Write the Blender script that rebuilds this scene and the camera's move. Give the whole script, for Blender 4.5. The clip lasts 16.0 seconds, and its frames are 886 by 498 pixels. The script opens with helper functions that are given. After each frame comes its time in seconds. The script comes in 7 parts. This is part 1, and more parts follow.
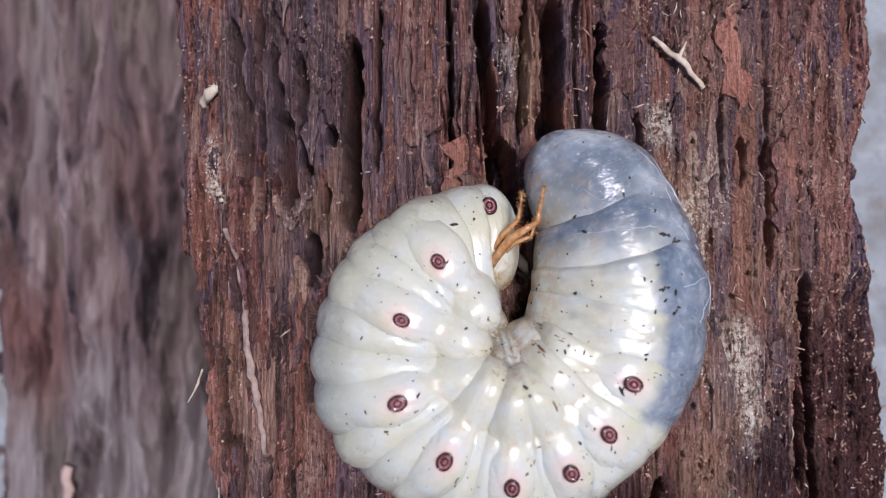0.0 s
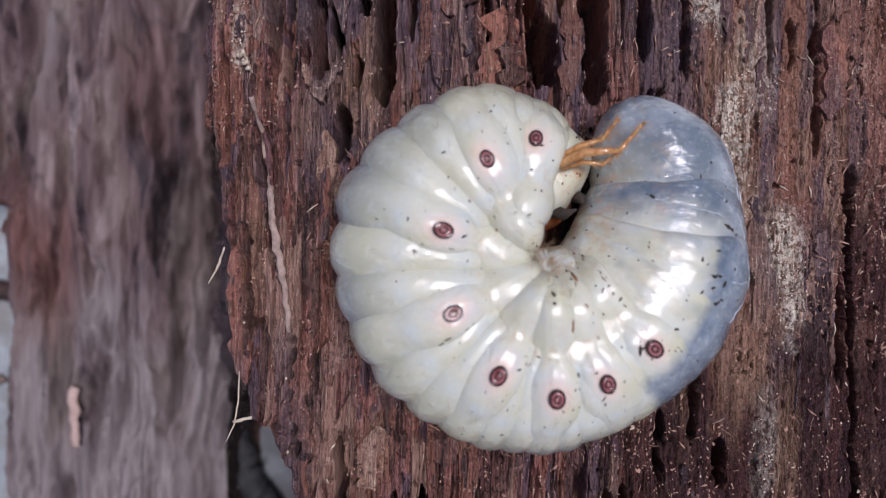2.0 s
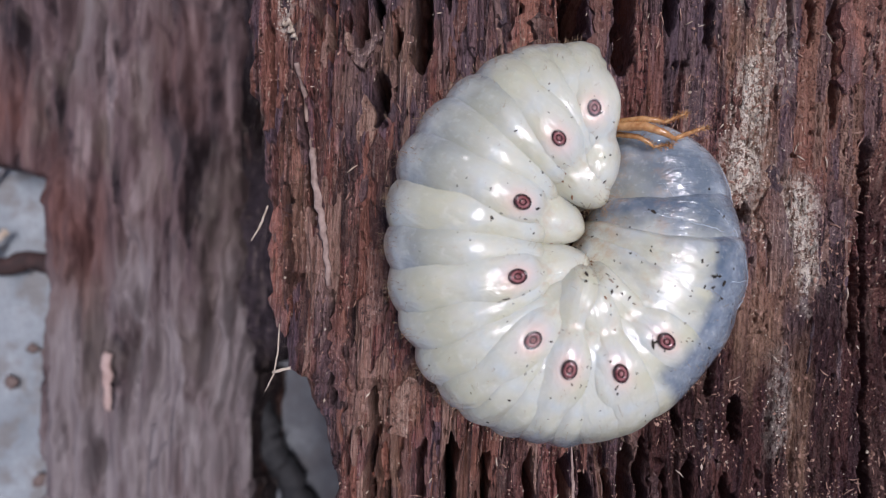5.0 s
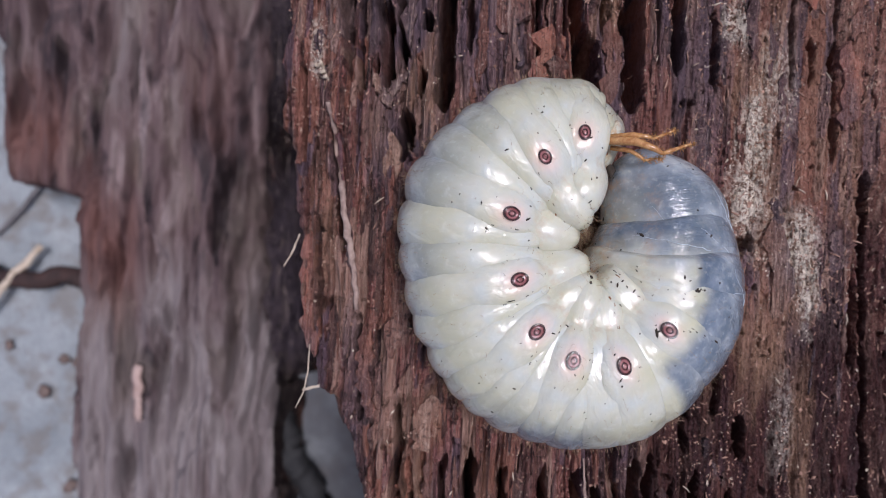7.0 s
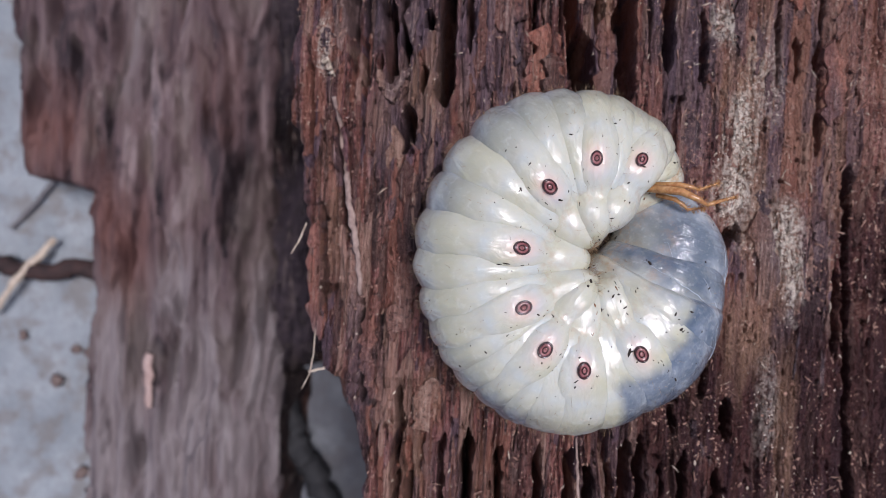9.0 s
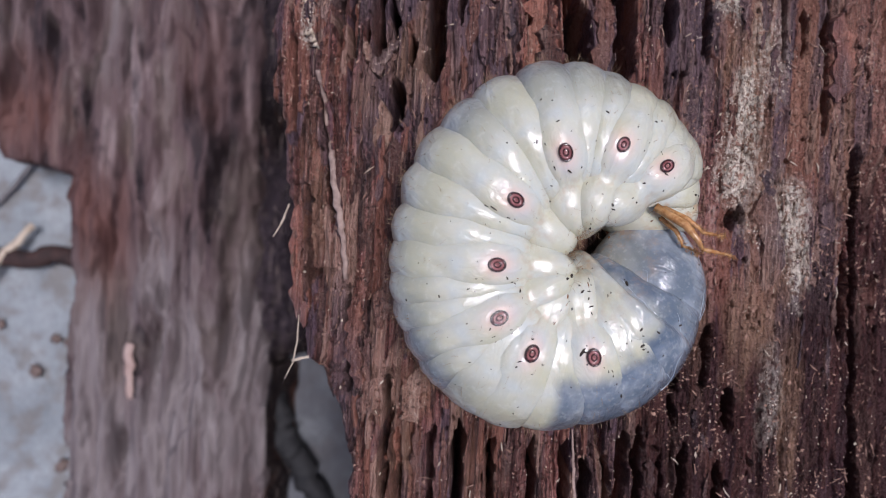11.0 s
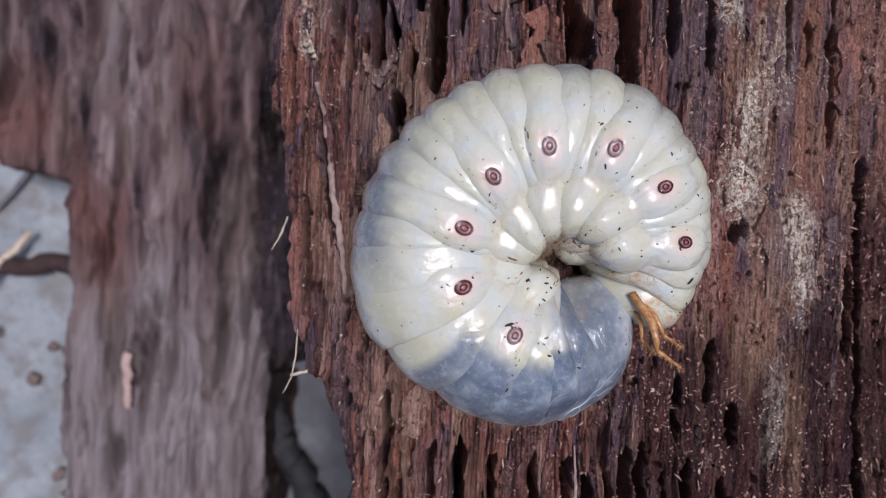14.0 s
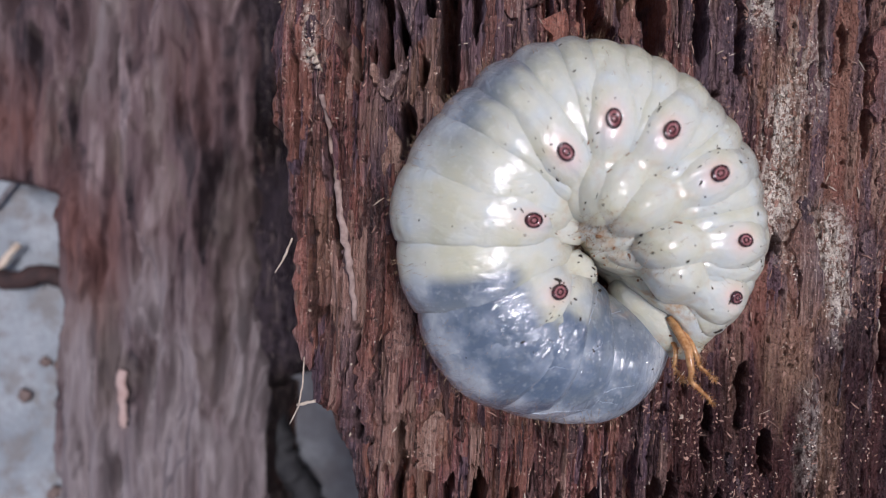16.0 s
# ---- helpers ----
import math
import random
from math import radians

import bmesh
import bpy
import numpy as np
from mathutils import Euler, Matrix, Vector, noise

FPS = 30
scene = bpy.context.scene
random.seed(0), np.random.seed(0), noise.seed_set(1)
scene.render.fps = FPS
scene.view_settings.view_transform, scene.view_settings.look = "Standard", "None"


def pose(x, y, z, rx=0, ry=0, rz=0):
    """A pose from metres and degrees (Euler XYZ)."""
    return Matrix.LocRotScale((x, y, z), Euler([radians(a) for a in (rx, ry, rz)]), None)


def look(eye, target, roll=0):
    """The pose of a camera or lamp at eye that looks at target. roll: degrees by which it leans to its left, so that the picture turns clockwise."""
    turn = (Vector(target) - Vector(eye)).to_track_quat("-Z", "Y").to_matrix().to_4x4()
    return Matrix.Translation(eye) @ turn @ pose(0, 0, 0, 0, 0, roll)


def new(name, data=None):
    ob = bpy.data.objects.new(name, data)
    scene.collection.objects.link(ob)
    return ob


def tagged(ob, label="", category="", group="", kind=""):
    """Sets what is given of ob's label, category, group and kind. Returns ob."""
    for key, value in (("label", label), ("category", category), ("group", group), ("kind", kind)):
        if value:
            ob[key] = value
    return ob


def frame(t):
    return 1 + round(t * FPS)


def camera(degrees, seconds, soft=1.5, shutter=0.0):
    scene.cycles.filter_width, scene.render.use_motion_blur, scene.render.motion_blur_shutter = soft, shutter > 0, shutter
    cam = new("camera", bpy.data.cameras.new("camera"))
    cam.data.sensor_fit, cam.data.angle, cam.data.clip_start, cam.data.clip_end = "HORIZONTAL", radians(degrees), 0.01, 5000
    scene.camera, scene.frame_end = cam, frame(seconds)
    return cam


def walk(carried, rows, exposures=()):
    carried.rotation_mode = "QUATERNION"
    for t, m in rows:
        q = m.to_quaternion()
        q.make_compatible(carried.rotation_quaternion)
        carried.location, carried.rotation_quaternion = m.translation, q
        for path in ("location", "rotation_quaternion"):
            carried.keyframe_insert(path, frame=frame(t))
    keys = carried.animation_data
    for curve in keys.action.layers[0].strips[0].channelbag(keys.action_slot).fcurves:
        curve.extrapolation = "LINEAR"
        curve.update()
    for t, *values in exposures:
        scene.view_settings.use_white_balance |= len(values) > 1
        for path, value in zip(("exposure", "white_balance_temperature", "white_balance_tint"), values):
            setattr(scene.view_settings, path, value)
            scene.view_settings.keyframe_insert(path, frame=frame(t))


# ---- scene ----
cam = camera(65.4, 16.0, soft=0.8)
METRES, EYE, TILT, LEAN, TURN = 0.0944, 0.085, -90.0, 0.0, 0.0
ROWS = [
    (0.0, 0.0, 0.0, 0.0, 0.0, 0.0, -0.0),
    (0.5, -0.005, -0.0302, -0.0343, 0.39, -0.24, -0.32),
    (1.0, -0.0297, 0.022, -0.1045, -0.09, -0.41, -0.86),
    (1.5, -0.0331, 0.031, -0.0978, -0.17, -0.85, -0.89),
    (2.0, -0.043, 0.0347, -0.1403, -0.15, -0.95, -1.3),
    (2.5, -0.0334, 0.0198, -0.1503, 0.02, -0.72, -1.4),
    (3.0, -0.0296, -0.0134, -0.1774, 0.43, -0.86, -1.69),
    (3.5, -0.0406, -0.0021, -0.2088, 0.32, -1.1, -2.03),
    (4.0, -0.0527, 0.0205, -0.2088, 0.12, -1.24, -2.08),
    (6.5, -0.0856, -0.0761, -0.1524, 1.51, -0.8, -2.48),
    (7.0, -0.0847, -0.0745, -0.1601, 1.56, -0.65, -2.48),
    (7.5, -0.077, -0.1027, -0.1781, 1.79, -0.55, -2.65),
    (8.0, -0.0763, -0.1183, -0.1904, 1.94, -0.53, -2.82),
    (8.5, -0.0747, -0.1281, -0.1786, 2.08, -0.54, -2.74),
    (9.0, -0.0749, -0.1204, -0.1777, 2.0, -0.58, -2.75),
    (9.5, -0.0711, -0.0864, -0.1663, 1.71, -0.64, -2.71),
    (10.0, -0.0728, -0.0746, -0.1921, 1.47, -1.08, -2.85),
    (12.5, -0.0742, -0.0531, -0.1851, 1.11, -1.44, -2.76),
    (13.0, -0.0826, -0.0293, -0.1786, 0.82, -1.61, -2.73),
    (13.5, -0.0767, -0.0451, -0.164, 1.11, -1.51, -2.61),
    (14.0, -0.0755, -0.0588, -0.1732, 1.3, -1.18, -2.82),
    (14.5, -0.0689, -0.0863, -0.1739, 1.62, -1.14, -2.75),
    (15.0, -0.0689, -0.0648, -0.1648, 1.49, -1.09, -2.69),
    (15.5, -0.0931, -0.01, -0.1366, 0.81, -1.39, -2.43),
    (16.0, -0.1071, -0.0019, -0.1376, 0.7, -1.77, -2.09),
]
walk(cam, [(t, pose(0, 0, EYE, TILT, LEAN, TURN) @ pose(METRES * x, METRES * y, METRES * z, 90 + pitch, roll, yaw)) for t, x, y, z, yaw, pitch, roll in ROWS],
     exposures=[(0.0, 0.38, 5950, 17), (0.55, 0.38, 5950, 17), (0.95, 0.14, 5950, 17), (16.0, 0.14, 5950, 17)])
cam.data.dof.use_dof, cam.data.dof.focus_distance, cam.data.dof.aperture_fstop = True, 0.080, 23.0

# ---- light: a soft overcast sky over an open yard ----
world = bpy.data.worlds.new("sky")
scene.world = world
world.use_nodes = True
SUN_UP, SUN_ROUND = 77.0, 65.0      # degrees above the horizon, degrees from +y towards +x
sky = world.node_tree.nodes.new("ShaderNodeTexSky")
sky.sky_type, sky.sun_disc = "NISHITA", False
sky.sun_elevation, sky.sun_rotation = radians(SUN_UP), radians(SUN_ROUND)
sky.dust_density, sky.air_density = 3.0, 1.0
world.node_tree.links.new(sky.outputs[0], world.node_tree.nodes["Background"].inputs[0])
world.node_tree.nodes["Background"].inputs[1].default_value = 0.062
sun = new("sun", bpy.data.lights.new("sun", "SUN"))
sun.data.energy, sun.data.angle, sun.data.color = 2.65, radians(16), (1.0, 0.97, 0.93)
sun.matrix_world = look((math.sin(radians(SUN_ROUND)) * math.cos(radians(SUN_UP)), math.cos(radians(SUN_ROUND)) * math.cos(radians(SUN_UP)), math.sin(radians(SUN_UP))), (0, 0, 0))


# ---- materials ----
class Nodes:
    """Short hand for a node material."""

    def __init__(self, name):
        self.mat = bpy.data.materials.new(name)
        self.mat.use_nodes = True
        self.tree = self.mat.node_tree
        self.bsdf = self.tree.nodes["Principled BSDF"]
        self.coord = self.tree.nodes.new("ShaderNodeTexCoord").outputs["Object"]

    def link(self, a, b):
        self.tree.links.new(a, b)

    def put(self, socket, value):
        if isinstance(value, bpy.types.NodeSocket):
            self.link(value, socket)
        elif isinstance(value, tuple) and len(value) == 3 and len(socket.default_value) == 4:
            socket.default_value = (*value, 1)
        else:
            socket.default_value = value

    def stretch(self, scale, shift=(0, 0, 0)):
        n = self.tree.nodes.new("ShaderNodeMapping")
        n.inputs["Scale"].default_value, n.inputs["Location"].default_value = scale, shift
        self.link(self.coord, n.inputs[0])
        return n.outputs[0]

    def noise(self, scale, detail=4.0, rough=0.55, vector=None, warp=0.0):
        n = self.tree.nodes.new("ShaderNodeTexNoise")
        n.inputs["Scale"].default_value, n.inputs["Detail"].default_value, n.inputs["Roughness"].default_value = scale, detail, rough
        n.inputs["Distortion"].default_value = warp
        self.link(vector or self.coord, n.inputs["Vector"])
        return n.outputs[0]

    def ramp(self, value, *stops):
        n = self.tree.nodes.new("ShaderNodeValToRGB")
        while len(n.color_ramp.elements) < len(stops):
            n.color_ramp.elements.new(0.5)
        for e, (p, c) in zip(n.color_ramp.elements, stops):
            e.position = p
            e.color = (*c, 1) if isinstance(c, tuple) else (c, c, c, 1)
        self.link(value, n.inputs[0])
        return n.outputs[0]

    def mix(self, f, a, b, kind="MIX"):
        n = self.tree.nodes.new("ShaderNodeMix")
        n.data_type, n.blend_type = "RGBA", kind
        self.put(n.inputs[0], f), self.put(n.inputs[6], a), self.put(n.inputs[7], b)
        return n.outputs[2]

    def maths(self, kind, a, b=0.0):
        n = self.tree.nodes.new("ShaderNodeMath")
        n.operation = kind
        self.put(n.inputs[0], a), self.put(n.inputs[1], b)
        return n.outputs[0]

    def attr(self, name):
        n = self.tree.nodes.new("ShaderNodeAttribute")
        n.attribute_name = name
        return n.outputs

    def bump(self, height, distance, strength=1.0, under=None):
        n = self.tree.nodes.new("ShaderNodeBump")
        n.inputs["Strength"].default_value, n.inputs["Distance"].default_value = strength, distance
        self.link(height, n.inputs["Height"])
        if under:
            self.link(under, n.inputs["Normal"])
        return n.outputs[0]

    def done(self, color, rough, normal=None, **more):
        self.put(self.bsdf.inputs["Base Color"], color), self.put(self.bsdf.inputs["Roughness"], rough)
        if normal:
            self.link(normal, self.bsdf.inputs["Normal"])
            self.link(normal, self.bsdf.inputs["Coat Normal"])
        for key, value in more.items():
            self.put(self.bsdf.inputs[key.replace("_", " ")], value)
        return self.mat


def wood_material(name, dark, mid, pale, stretch=1.0, mould=False, varied=False, gloss=0.5, mixed=True):
    """Rotten wood: fibres along y, dark and pale streaks, rusty and slate patches, pale grit."""
    n = Nodes(name)
    if varied:
        n.coord = n.tree.nodes.new("ShaderNodeNewGeometry").outputs["Position"]
    fibre = n.noise(1.0, 6, 0.62, n.stretch((800 / stretch, 42 / stretch, 300 / stretch)), 0.6)
    fine = n.noise(1.0, 4, 0.65, n.stretch((4200 / stretch, 260 / stretch, 1500 / stretch)), 0.3)
    thread = n.noise(1.0, 3, 0.6, n.stretch((3000 / stretch, 95 / stretch, 900 / stretch), (5, 2, 8)), 0.5)
    patch = n.noise(1.0, 4, 0.6, n.stretch((210 / stretch, 50 / stretch, 100 / stretch), (3, 1, 2)), 0.9)
    rusty = n.noise(1.0, 4, 0.6, n.stretch((150 / stretch, 60 / stretch, 90 / stretch), (9, 4, 1)), 1.0)
    grit = n.noise(3000 / stretch, 3, 0.6)
    lumps = n.noise(1300 / stretch, 5, 0.65)
    c = n.ramp(fibre, (0.36, dark), (0.48, mid), (0.60, mid), (0.70, pale))
    c = n.mix(n.ramp(patch, (0.50, 0.0), (0.62, 0.7)), c, n.ramp(fine, (0.3, mid), (0.75, pale)))
    c = n.mix(n.ramp(rusty, (0.52, 0.0), (0.62, 0.6)), c, n.ramp(fine, (0.3, (0.16, 0.058, 0.043)), (0.7, (0.32, 0.155, 0.105))))
    slate = n.noise(1.0, 3, 0.5, n.stretch((110 / stretch, 26 / stretch, 50 / stretch), (7, 5, 0)))
    c = n.mix(n.ramp(slate, (0.48, 0.0), (0.57, 0.7)), c, n.ramp(fine, (0.35, (0.042, 0.032, 0.044)), (0.7, (0.165, 0.125, 0.15))))
    c = n.mix(n.ramp(fine, (0.36, 0.75), (0.47, 0.0)), c, n.mix(0.7, c, dark))
    c = n.mix(n.ramp(fine, (0.56, 0.0), (0.68, 0.7)), c, n.mix(0.6, c, pale))
    c = n.mix(n.ramp(lumps, (0.35, 0.85), (0.45, 0.0)), c, dark)
    c = n.mix(n.ramp(lumps, (0.56, 0.0), (0.68, 0.5)), c, pale)
    c = n.mix(n.ramp(thread, (0.62, 0.0), (0.70, 0.75)), c, n.mix(0.7, pale, (0.55, 0.42, 0.38)))
    c = n.mix(n.ramp(thread, (0.30, 0.9), (0.38, 0.0)), c, dark)
    c = n.mix(n.ramp(grit, (0.62, 0.0), (0.68, 0.85)), c, n.mix(0.6, pale, (0.70, 0.56, 0.48)))
    if mould:
        chunk = n.attr("chunk")["Fac"]
        c = n.mix(n.ramp(chunk, (0.10, 0.7), (0.22, 0.0)), c, n.mix(0.7, c, dark))
        c = n.mix(n.ramp(chunk, (0.30, 0.0), (0.32, 0.8), (0.48, 0.8), (0.50, 0.0)), c, n.ramp(fine, (0.35, (0.065, 0.039, 0.056)), (0.7, (0.22, 0.145, 0.18))))
        c = n.mix(n.ramp(chunk, (0.62, 0.0), (0.64, 0.8), (0.80, 0.8), (0.82, 0.0)), c, n.ramp(fine, (0.3, (0.20, 0.070, 0.052)), (0.7, (0.38, 0.175, 0.125))))
        c = n.mix(n.ramp(chunk, (0.86, 0.0), (0.89, 0.75)), c, n.ramp(fine, (0.3, (0.24, 0.12, 0.085)), (0.7, (0.55, 0.36, 0.29))))
        c = n.mix(n.maths("MULTIPLY", n.attr("damp")["Fac"], 0.86), c, (0.050, 0.017, 0.018))
        c = n.mix(n.maths("MULTIPLY", n.attr("slate")["Fac"], n.ramp(fibre, (0.34, 0.5), (0.50, 0.9))), c, n.ramp(fine, (0.32, (0.088, 0.053, 0.068)), (0.7, (0.27, 0.185, 0.205))))
        c = n.mix(n.maths("MULTIPLY", n.attr("sound")["Fac"], n.ramp(fibre, (0.36, 0.3), (0.52, 0.95))), c, n.ramp(fine, (0.3, (0.21, 0.105, 0.068)), (0.7, (0.52, 0.32, 0.215))))
        m = n.attr("mould")["Fac"]
        speck = n.noise(1500, 5, 0.72, n.stretch((1.0, 0.6, 1.0)))
        m = n.maths("MULTIPLY", m, n.ramp(speck, (0.42, 0.0), (0.47, 1.0)))
        c = n.mix(m, c, n.ramp(lumps, (0.41, (0.22, 0.13, 0.095)), (0.50, (0.88, 0.77, 0.66))))
    if varied and mixed:
        info = n.tree.nodes.new("ShaderNodeObjectInfo").outputs["Random"]
        c = n.mix(n.ramp(info, (0.0, 0.6), (0.35, 0.2), (0.5, 0.0)), c, dark)
        c = n.mix(n.ramp(info, (0.62, 0.0), (0.64, 0.4), (0.74, 0.4), (0.76, 0.0)), c, (0.22, 0.085, 0.055))
        c = n.mix(n.ramp(info, (0.76, 0.0), (0.78, 0.55), (0.92, 0.55), (0.94, 0.0)), c, (0.085, 0.066, 0.082))
    b = n.bump(fibre, 0.0008 * stretch, 1.0)
    b = n.bump(thread, 0.0005 * stretch, 1.0, b)
    b = n.bump(lumps, 0.0006 * stretch, 0.9, b)
    b = n.bump(fine, 0.00045 * stretch, 1.0, b)
    b = n.bump(grit, 0.00034 * stretch, 1.0, b)
    return n.done(c, n.ramp(grit, (0.4, 0.34), (0.6, 0.7)), b, Specular_IOR_Level=gloss)


def skin_material():
    """Wet waxy larval skin: cream where fat lies under it, blue-grey where the gut shows through."""
    n = Nodes("larva_skin")
    grey = n.attr("gut")["Fac"]
    cream = n.ramp(n.noise(220, 2, 0.5), (0.36, (0.55, 0.525, 0.385)), (0.52, (0.60, 0.585, 0.49)), (0.66, (0.565, 0.585, 0.55)))
    gut = n.ramp(n.noise(190, 4, 0.55), (0.38, (0.085, 0.118, 0.175)), (0.46, (0.145, 0.180, 0.24)), (0.54, (0.24, 0.275, 0.33)), (0.64, (0.40, 0.425, 0.46)))
    c = n.mix(grey, cream, gut)
    c = n.mix(n.ramp(n.noise(950, 3, 0.6), (0.38, 0.12), (0.50, 0.0)), c, (0.46, 0.46, 0.42))
    c = n.mix(n.ramp(n.noise(1500, 2, 0.5), (0.60, 0.0), (0.70, 0.12)), c, (0.80, 0.80, 0.74))
    rust = n.maths("MULTIPLY", n.attr("rust")["Fac"], n.ramp(n.noise(700, 4, 0.7), (0.46, 0.0), (0.64, 1.0)))
    c = n.mix(n.maths("MULTIPLY", rust, 0.75), c, (0.46, 0.25, 0.11))
    c = n.mix(n.maths("MULTIPLY", n.attr("flush")["Fac"], 0.5), c, (0.82, 0.50, 0.43))
    soft = n.bump(n.noise(1.0, 3, 0.5, n.stretch((420, 800, 420)), 0.6), 0.0006, 0.35)
    wet = n.bump(n.noise(1.0, 3, 0.55, n.stretch((380, 1250, 380)), 1.0), 0.0006, 0.6, soft)
    for node in n.tree.nodes:
        if node.bl_idname == "ShaderNodeBump" and node.outputs[0] == wet:
            n.link(n.maths("ADD", n.maths("MULTIPLY", grey, 0.34), 0.30), node.inputs["Strength"])
    wet = n.bump(n.noise(1900, 3, 0.55), 0.00010, 0.5, wet)
    mat = n.done(c, 0.30, soft, Subsurface_Weight=0.22, Subsurface_Radius=(0.0018, 0.0013, 0.0009), Subsurface_Scale=1.0, Specular_IOR_Level=0.24, Coat_Weight=1.0, Coat_Roughness=0.04, Coat_IOR=1.7)
    n.link(wet, n.bsdf.inputs["Coat Normal"])
    n.link(n.maths("ADD", n.maths("MULTIPLY", grey, 0.45), 0.55), n.bsdf.inputs["Coat Weight"])
    return mat


def plain_material(name, a, b, scale, rough, bump=0.0, **more):
    n = Nodes(name)
    f = n.noise(scale, 4, 0.6)
    return n.done(n.ramp(f, (0.3, a), (0.7, b)), rough, n.bump(f, bump) if bump else None, **more)


WOOD = wood_material("rotten_wood", (0.013, 0.007, 0.008), (0.30, 0.112, 0.098), (0.62, 0.345, 0.29), 1.0, True, gloss=0.26)


def weathered_wood():
    """Grey-brown weathered wood, worn pale in places and red where the bark has come off."""
    n = Nodes("weathered_wood")
    streak = n.noise(1.0, 5, 0.62, n.stretch((110, 20, 50)), 0.8)
    fine = n.noise(1.0, 4, 0.6, n.stretch((420, 60, 150)), 0.5)
    blotch = n.noise(1.0, 4, 0.6, n.stretch((70, 32, 30), (4, 2, 0)), 0.8)
    c = n.ramp(streak, (0.38, (0.020, 0.012, 0.014)), (0.46, (0.094, 0.058, 0.061)), (0.56, (0.134, 0.088, 0.089)), (0.66, (0.261, 0.198, 0.198)))
    c = n.mix(n.ramp(blotch, (0.50, 0.0), (0.64, 0.7)), c, n.ramp(fine, (0.35, (0.090, 0.065, 0.058)), (0.65, (0.165, 0.126, 0.110))))
    c = n.mix(n.ramp(blotch, (0.38, 0.85), (0.46, 0.0)), c, (0.031, 0.022, 0.026))
    red = n.maths("MULTIPLY", n.attr("bare")["Fac"], n.ramp(fine, (0.3, 0.35), (0.55, 0.85)))
    c = n.mix(red, c, n.ramp(fine, (0.3, (0.082, 0.031, 0.026)), (0.7, (0.172, 0.082, 0.070))))
    worn = n.maths("MULTIPLY", n.attr("worn")["Fac"], n.ramp(streak, (0.42, 0.15), (0.53, 1.0)))
    c = n.mix(worn, c, n.ramp(fine, (0.3, (0.115, 0.086, 0.089)), (0.7, (0.250, 0.213, 0.214))))
    return n.done(c, 0.75, n.bump(fine, 0.002, 0.5, n.bump(streak, 0.003, 0.45)), Specular_IOR_Level=0.3)


LOWER_WOOD = weathered_wood()
# near-black colour that paints in the shade of the gap between the logs
CREVICE_SHADE = wood_material("crevice_shade_black", (0.004, 0.003, 0.004), (0.012, 0.008, 0.009), (0.035, 0.022, 0.022), 2.0, gloss=0.08)
SPLINTER = wood_material("splinter_wood", (0.030, 0.015, 0.016), (0.20, 0.085, 0.068), (0.46, 0.27, 0.22), 1.0, False, True, 0.25)
FLAKE = wood_material("flake_wood", (0.028, 0.014, 0.016), (0.22, 0.095, 0.074), (0.50, 0.31, 0.245), 1.0, False, True, 0.25)
MOULD_WHITE = plain_material("white_mould", (0.48, 0.36, 0.28), (0.90, 0.80, 0.70), 900, 0.9)
TAN = wood_material("tan_wood", (0.09, 0.045, 0.035), (0.34, 0.185, 0.135), (0.64, 0.44, 0.35), 1.0, False, True, 0.3, False)
RED = wood_material("rusty_wood", (0.12, 0.045, 0.034), (0.42, 0.158, 0.11), (0.58, 0.29, 0.21), 1.0, False, True, 0.3, False)
VEIN = plain_material("pale_vein", (0.40, 0.45, 0.52), (0.56, 0.61, 0.67), 900, 0.25, 0.0, Coat_Weight=0.5)
STRAND = plain_material("dry_root", (0.20, 0.13, 0.11), (0.46, 0.33, 0.28), 900, 0.8, 0.0002)
STRAW = plain_material("pale_straw", (0.40, 0.30, 0.22), (0.66, 0.55, 0.44), 700, 0.7, 0.0001)
CRUMB = plain_material("wood_crumb", (0.14, 0.062, 0.046), (0.52, 0.32, 0.24), 500, 0.85, 0.0001)
SKIN = skin_material()
CHITIN = plain_material("amber_chitin", (0.30, 0.115, 0.035), (0.66, 0.38, 0.17), 1300, 0.18, 0.0, Subsurface_Weight=0.2, Subsurface_Radius=(0.001, 0.0005, 0.0002))
HEAD = plain_material("head_capsule", (0.12, 0.03, 0.012), (0.30, 0.09, 0.03), 300, 0.3, 0.0001)
RING = plain_material("spiracle_rim", (0.022, 0.008, 0.009), (0.060, 0.018, 0.018), 2500, 0.22, 0.0, Coat_Weight=0.6)
PLATE = plain_material("spiracle_plate", (0.15, 0.038, 0.038), (0.42, 0.18, 0.18), 1500, 0.15, 0.0, Coat_Weight=1.0)
HAIR = plain_material("bristle", (0.26, 0.16, 0.09), (0.44, 0.30, 0.18), 800, 0.5)
DIRT = plain_material("dark_dirt", (0.012, 0.009, 0.007), (0.05, 0.035, 0.025), 2000, 0.9)
FRASS = plain_material("brown_dirt", (0.14, 0.06, 0.025), (0.30, 0.14, 0.06), 2000, 0.85)


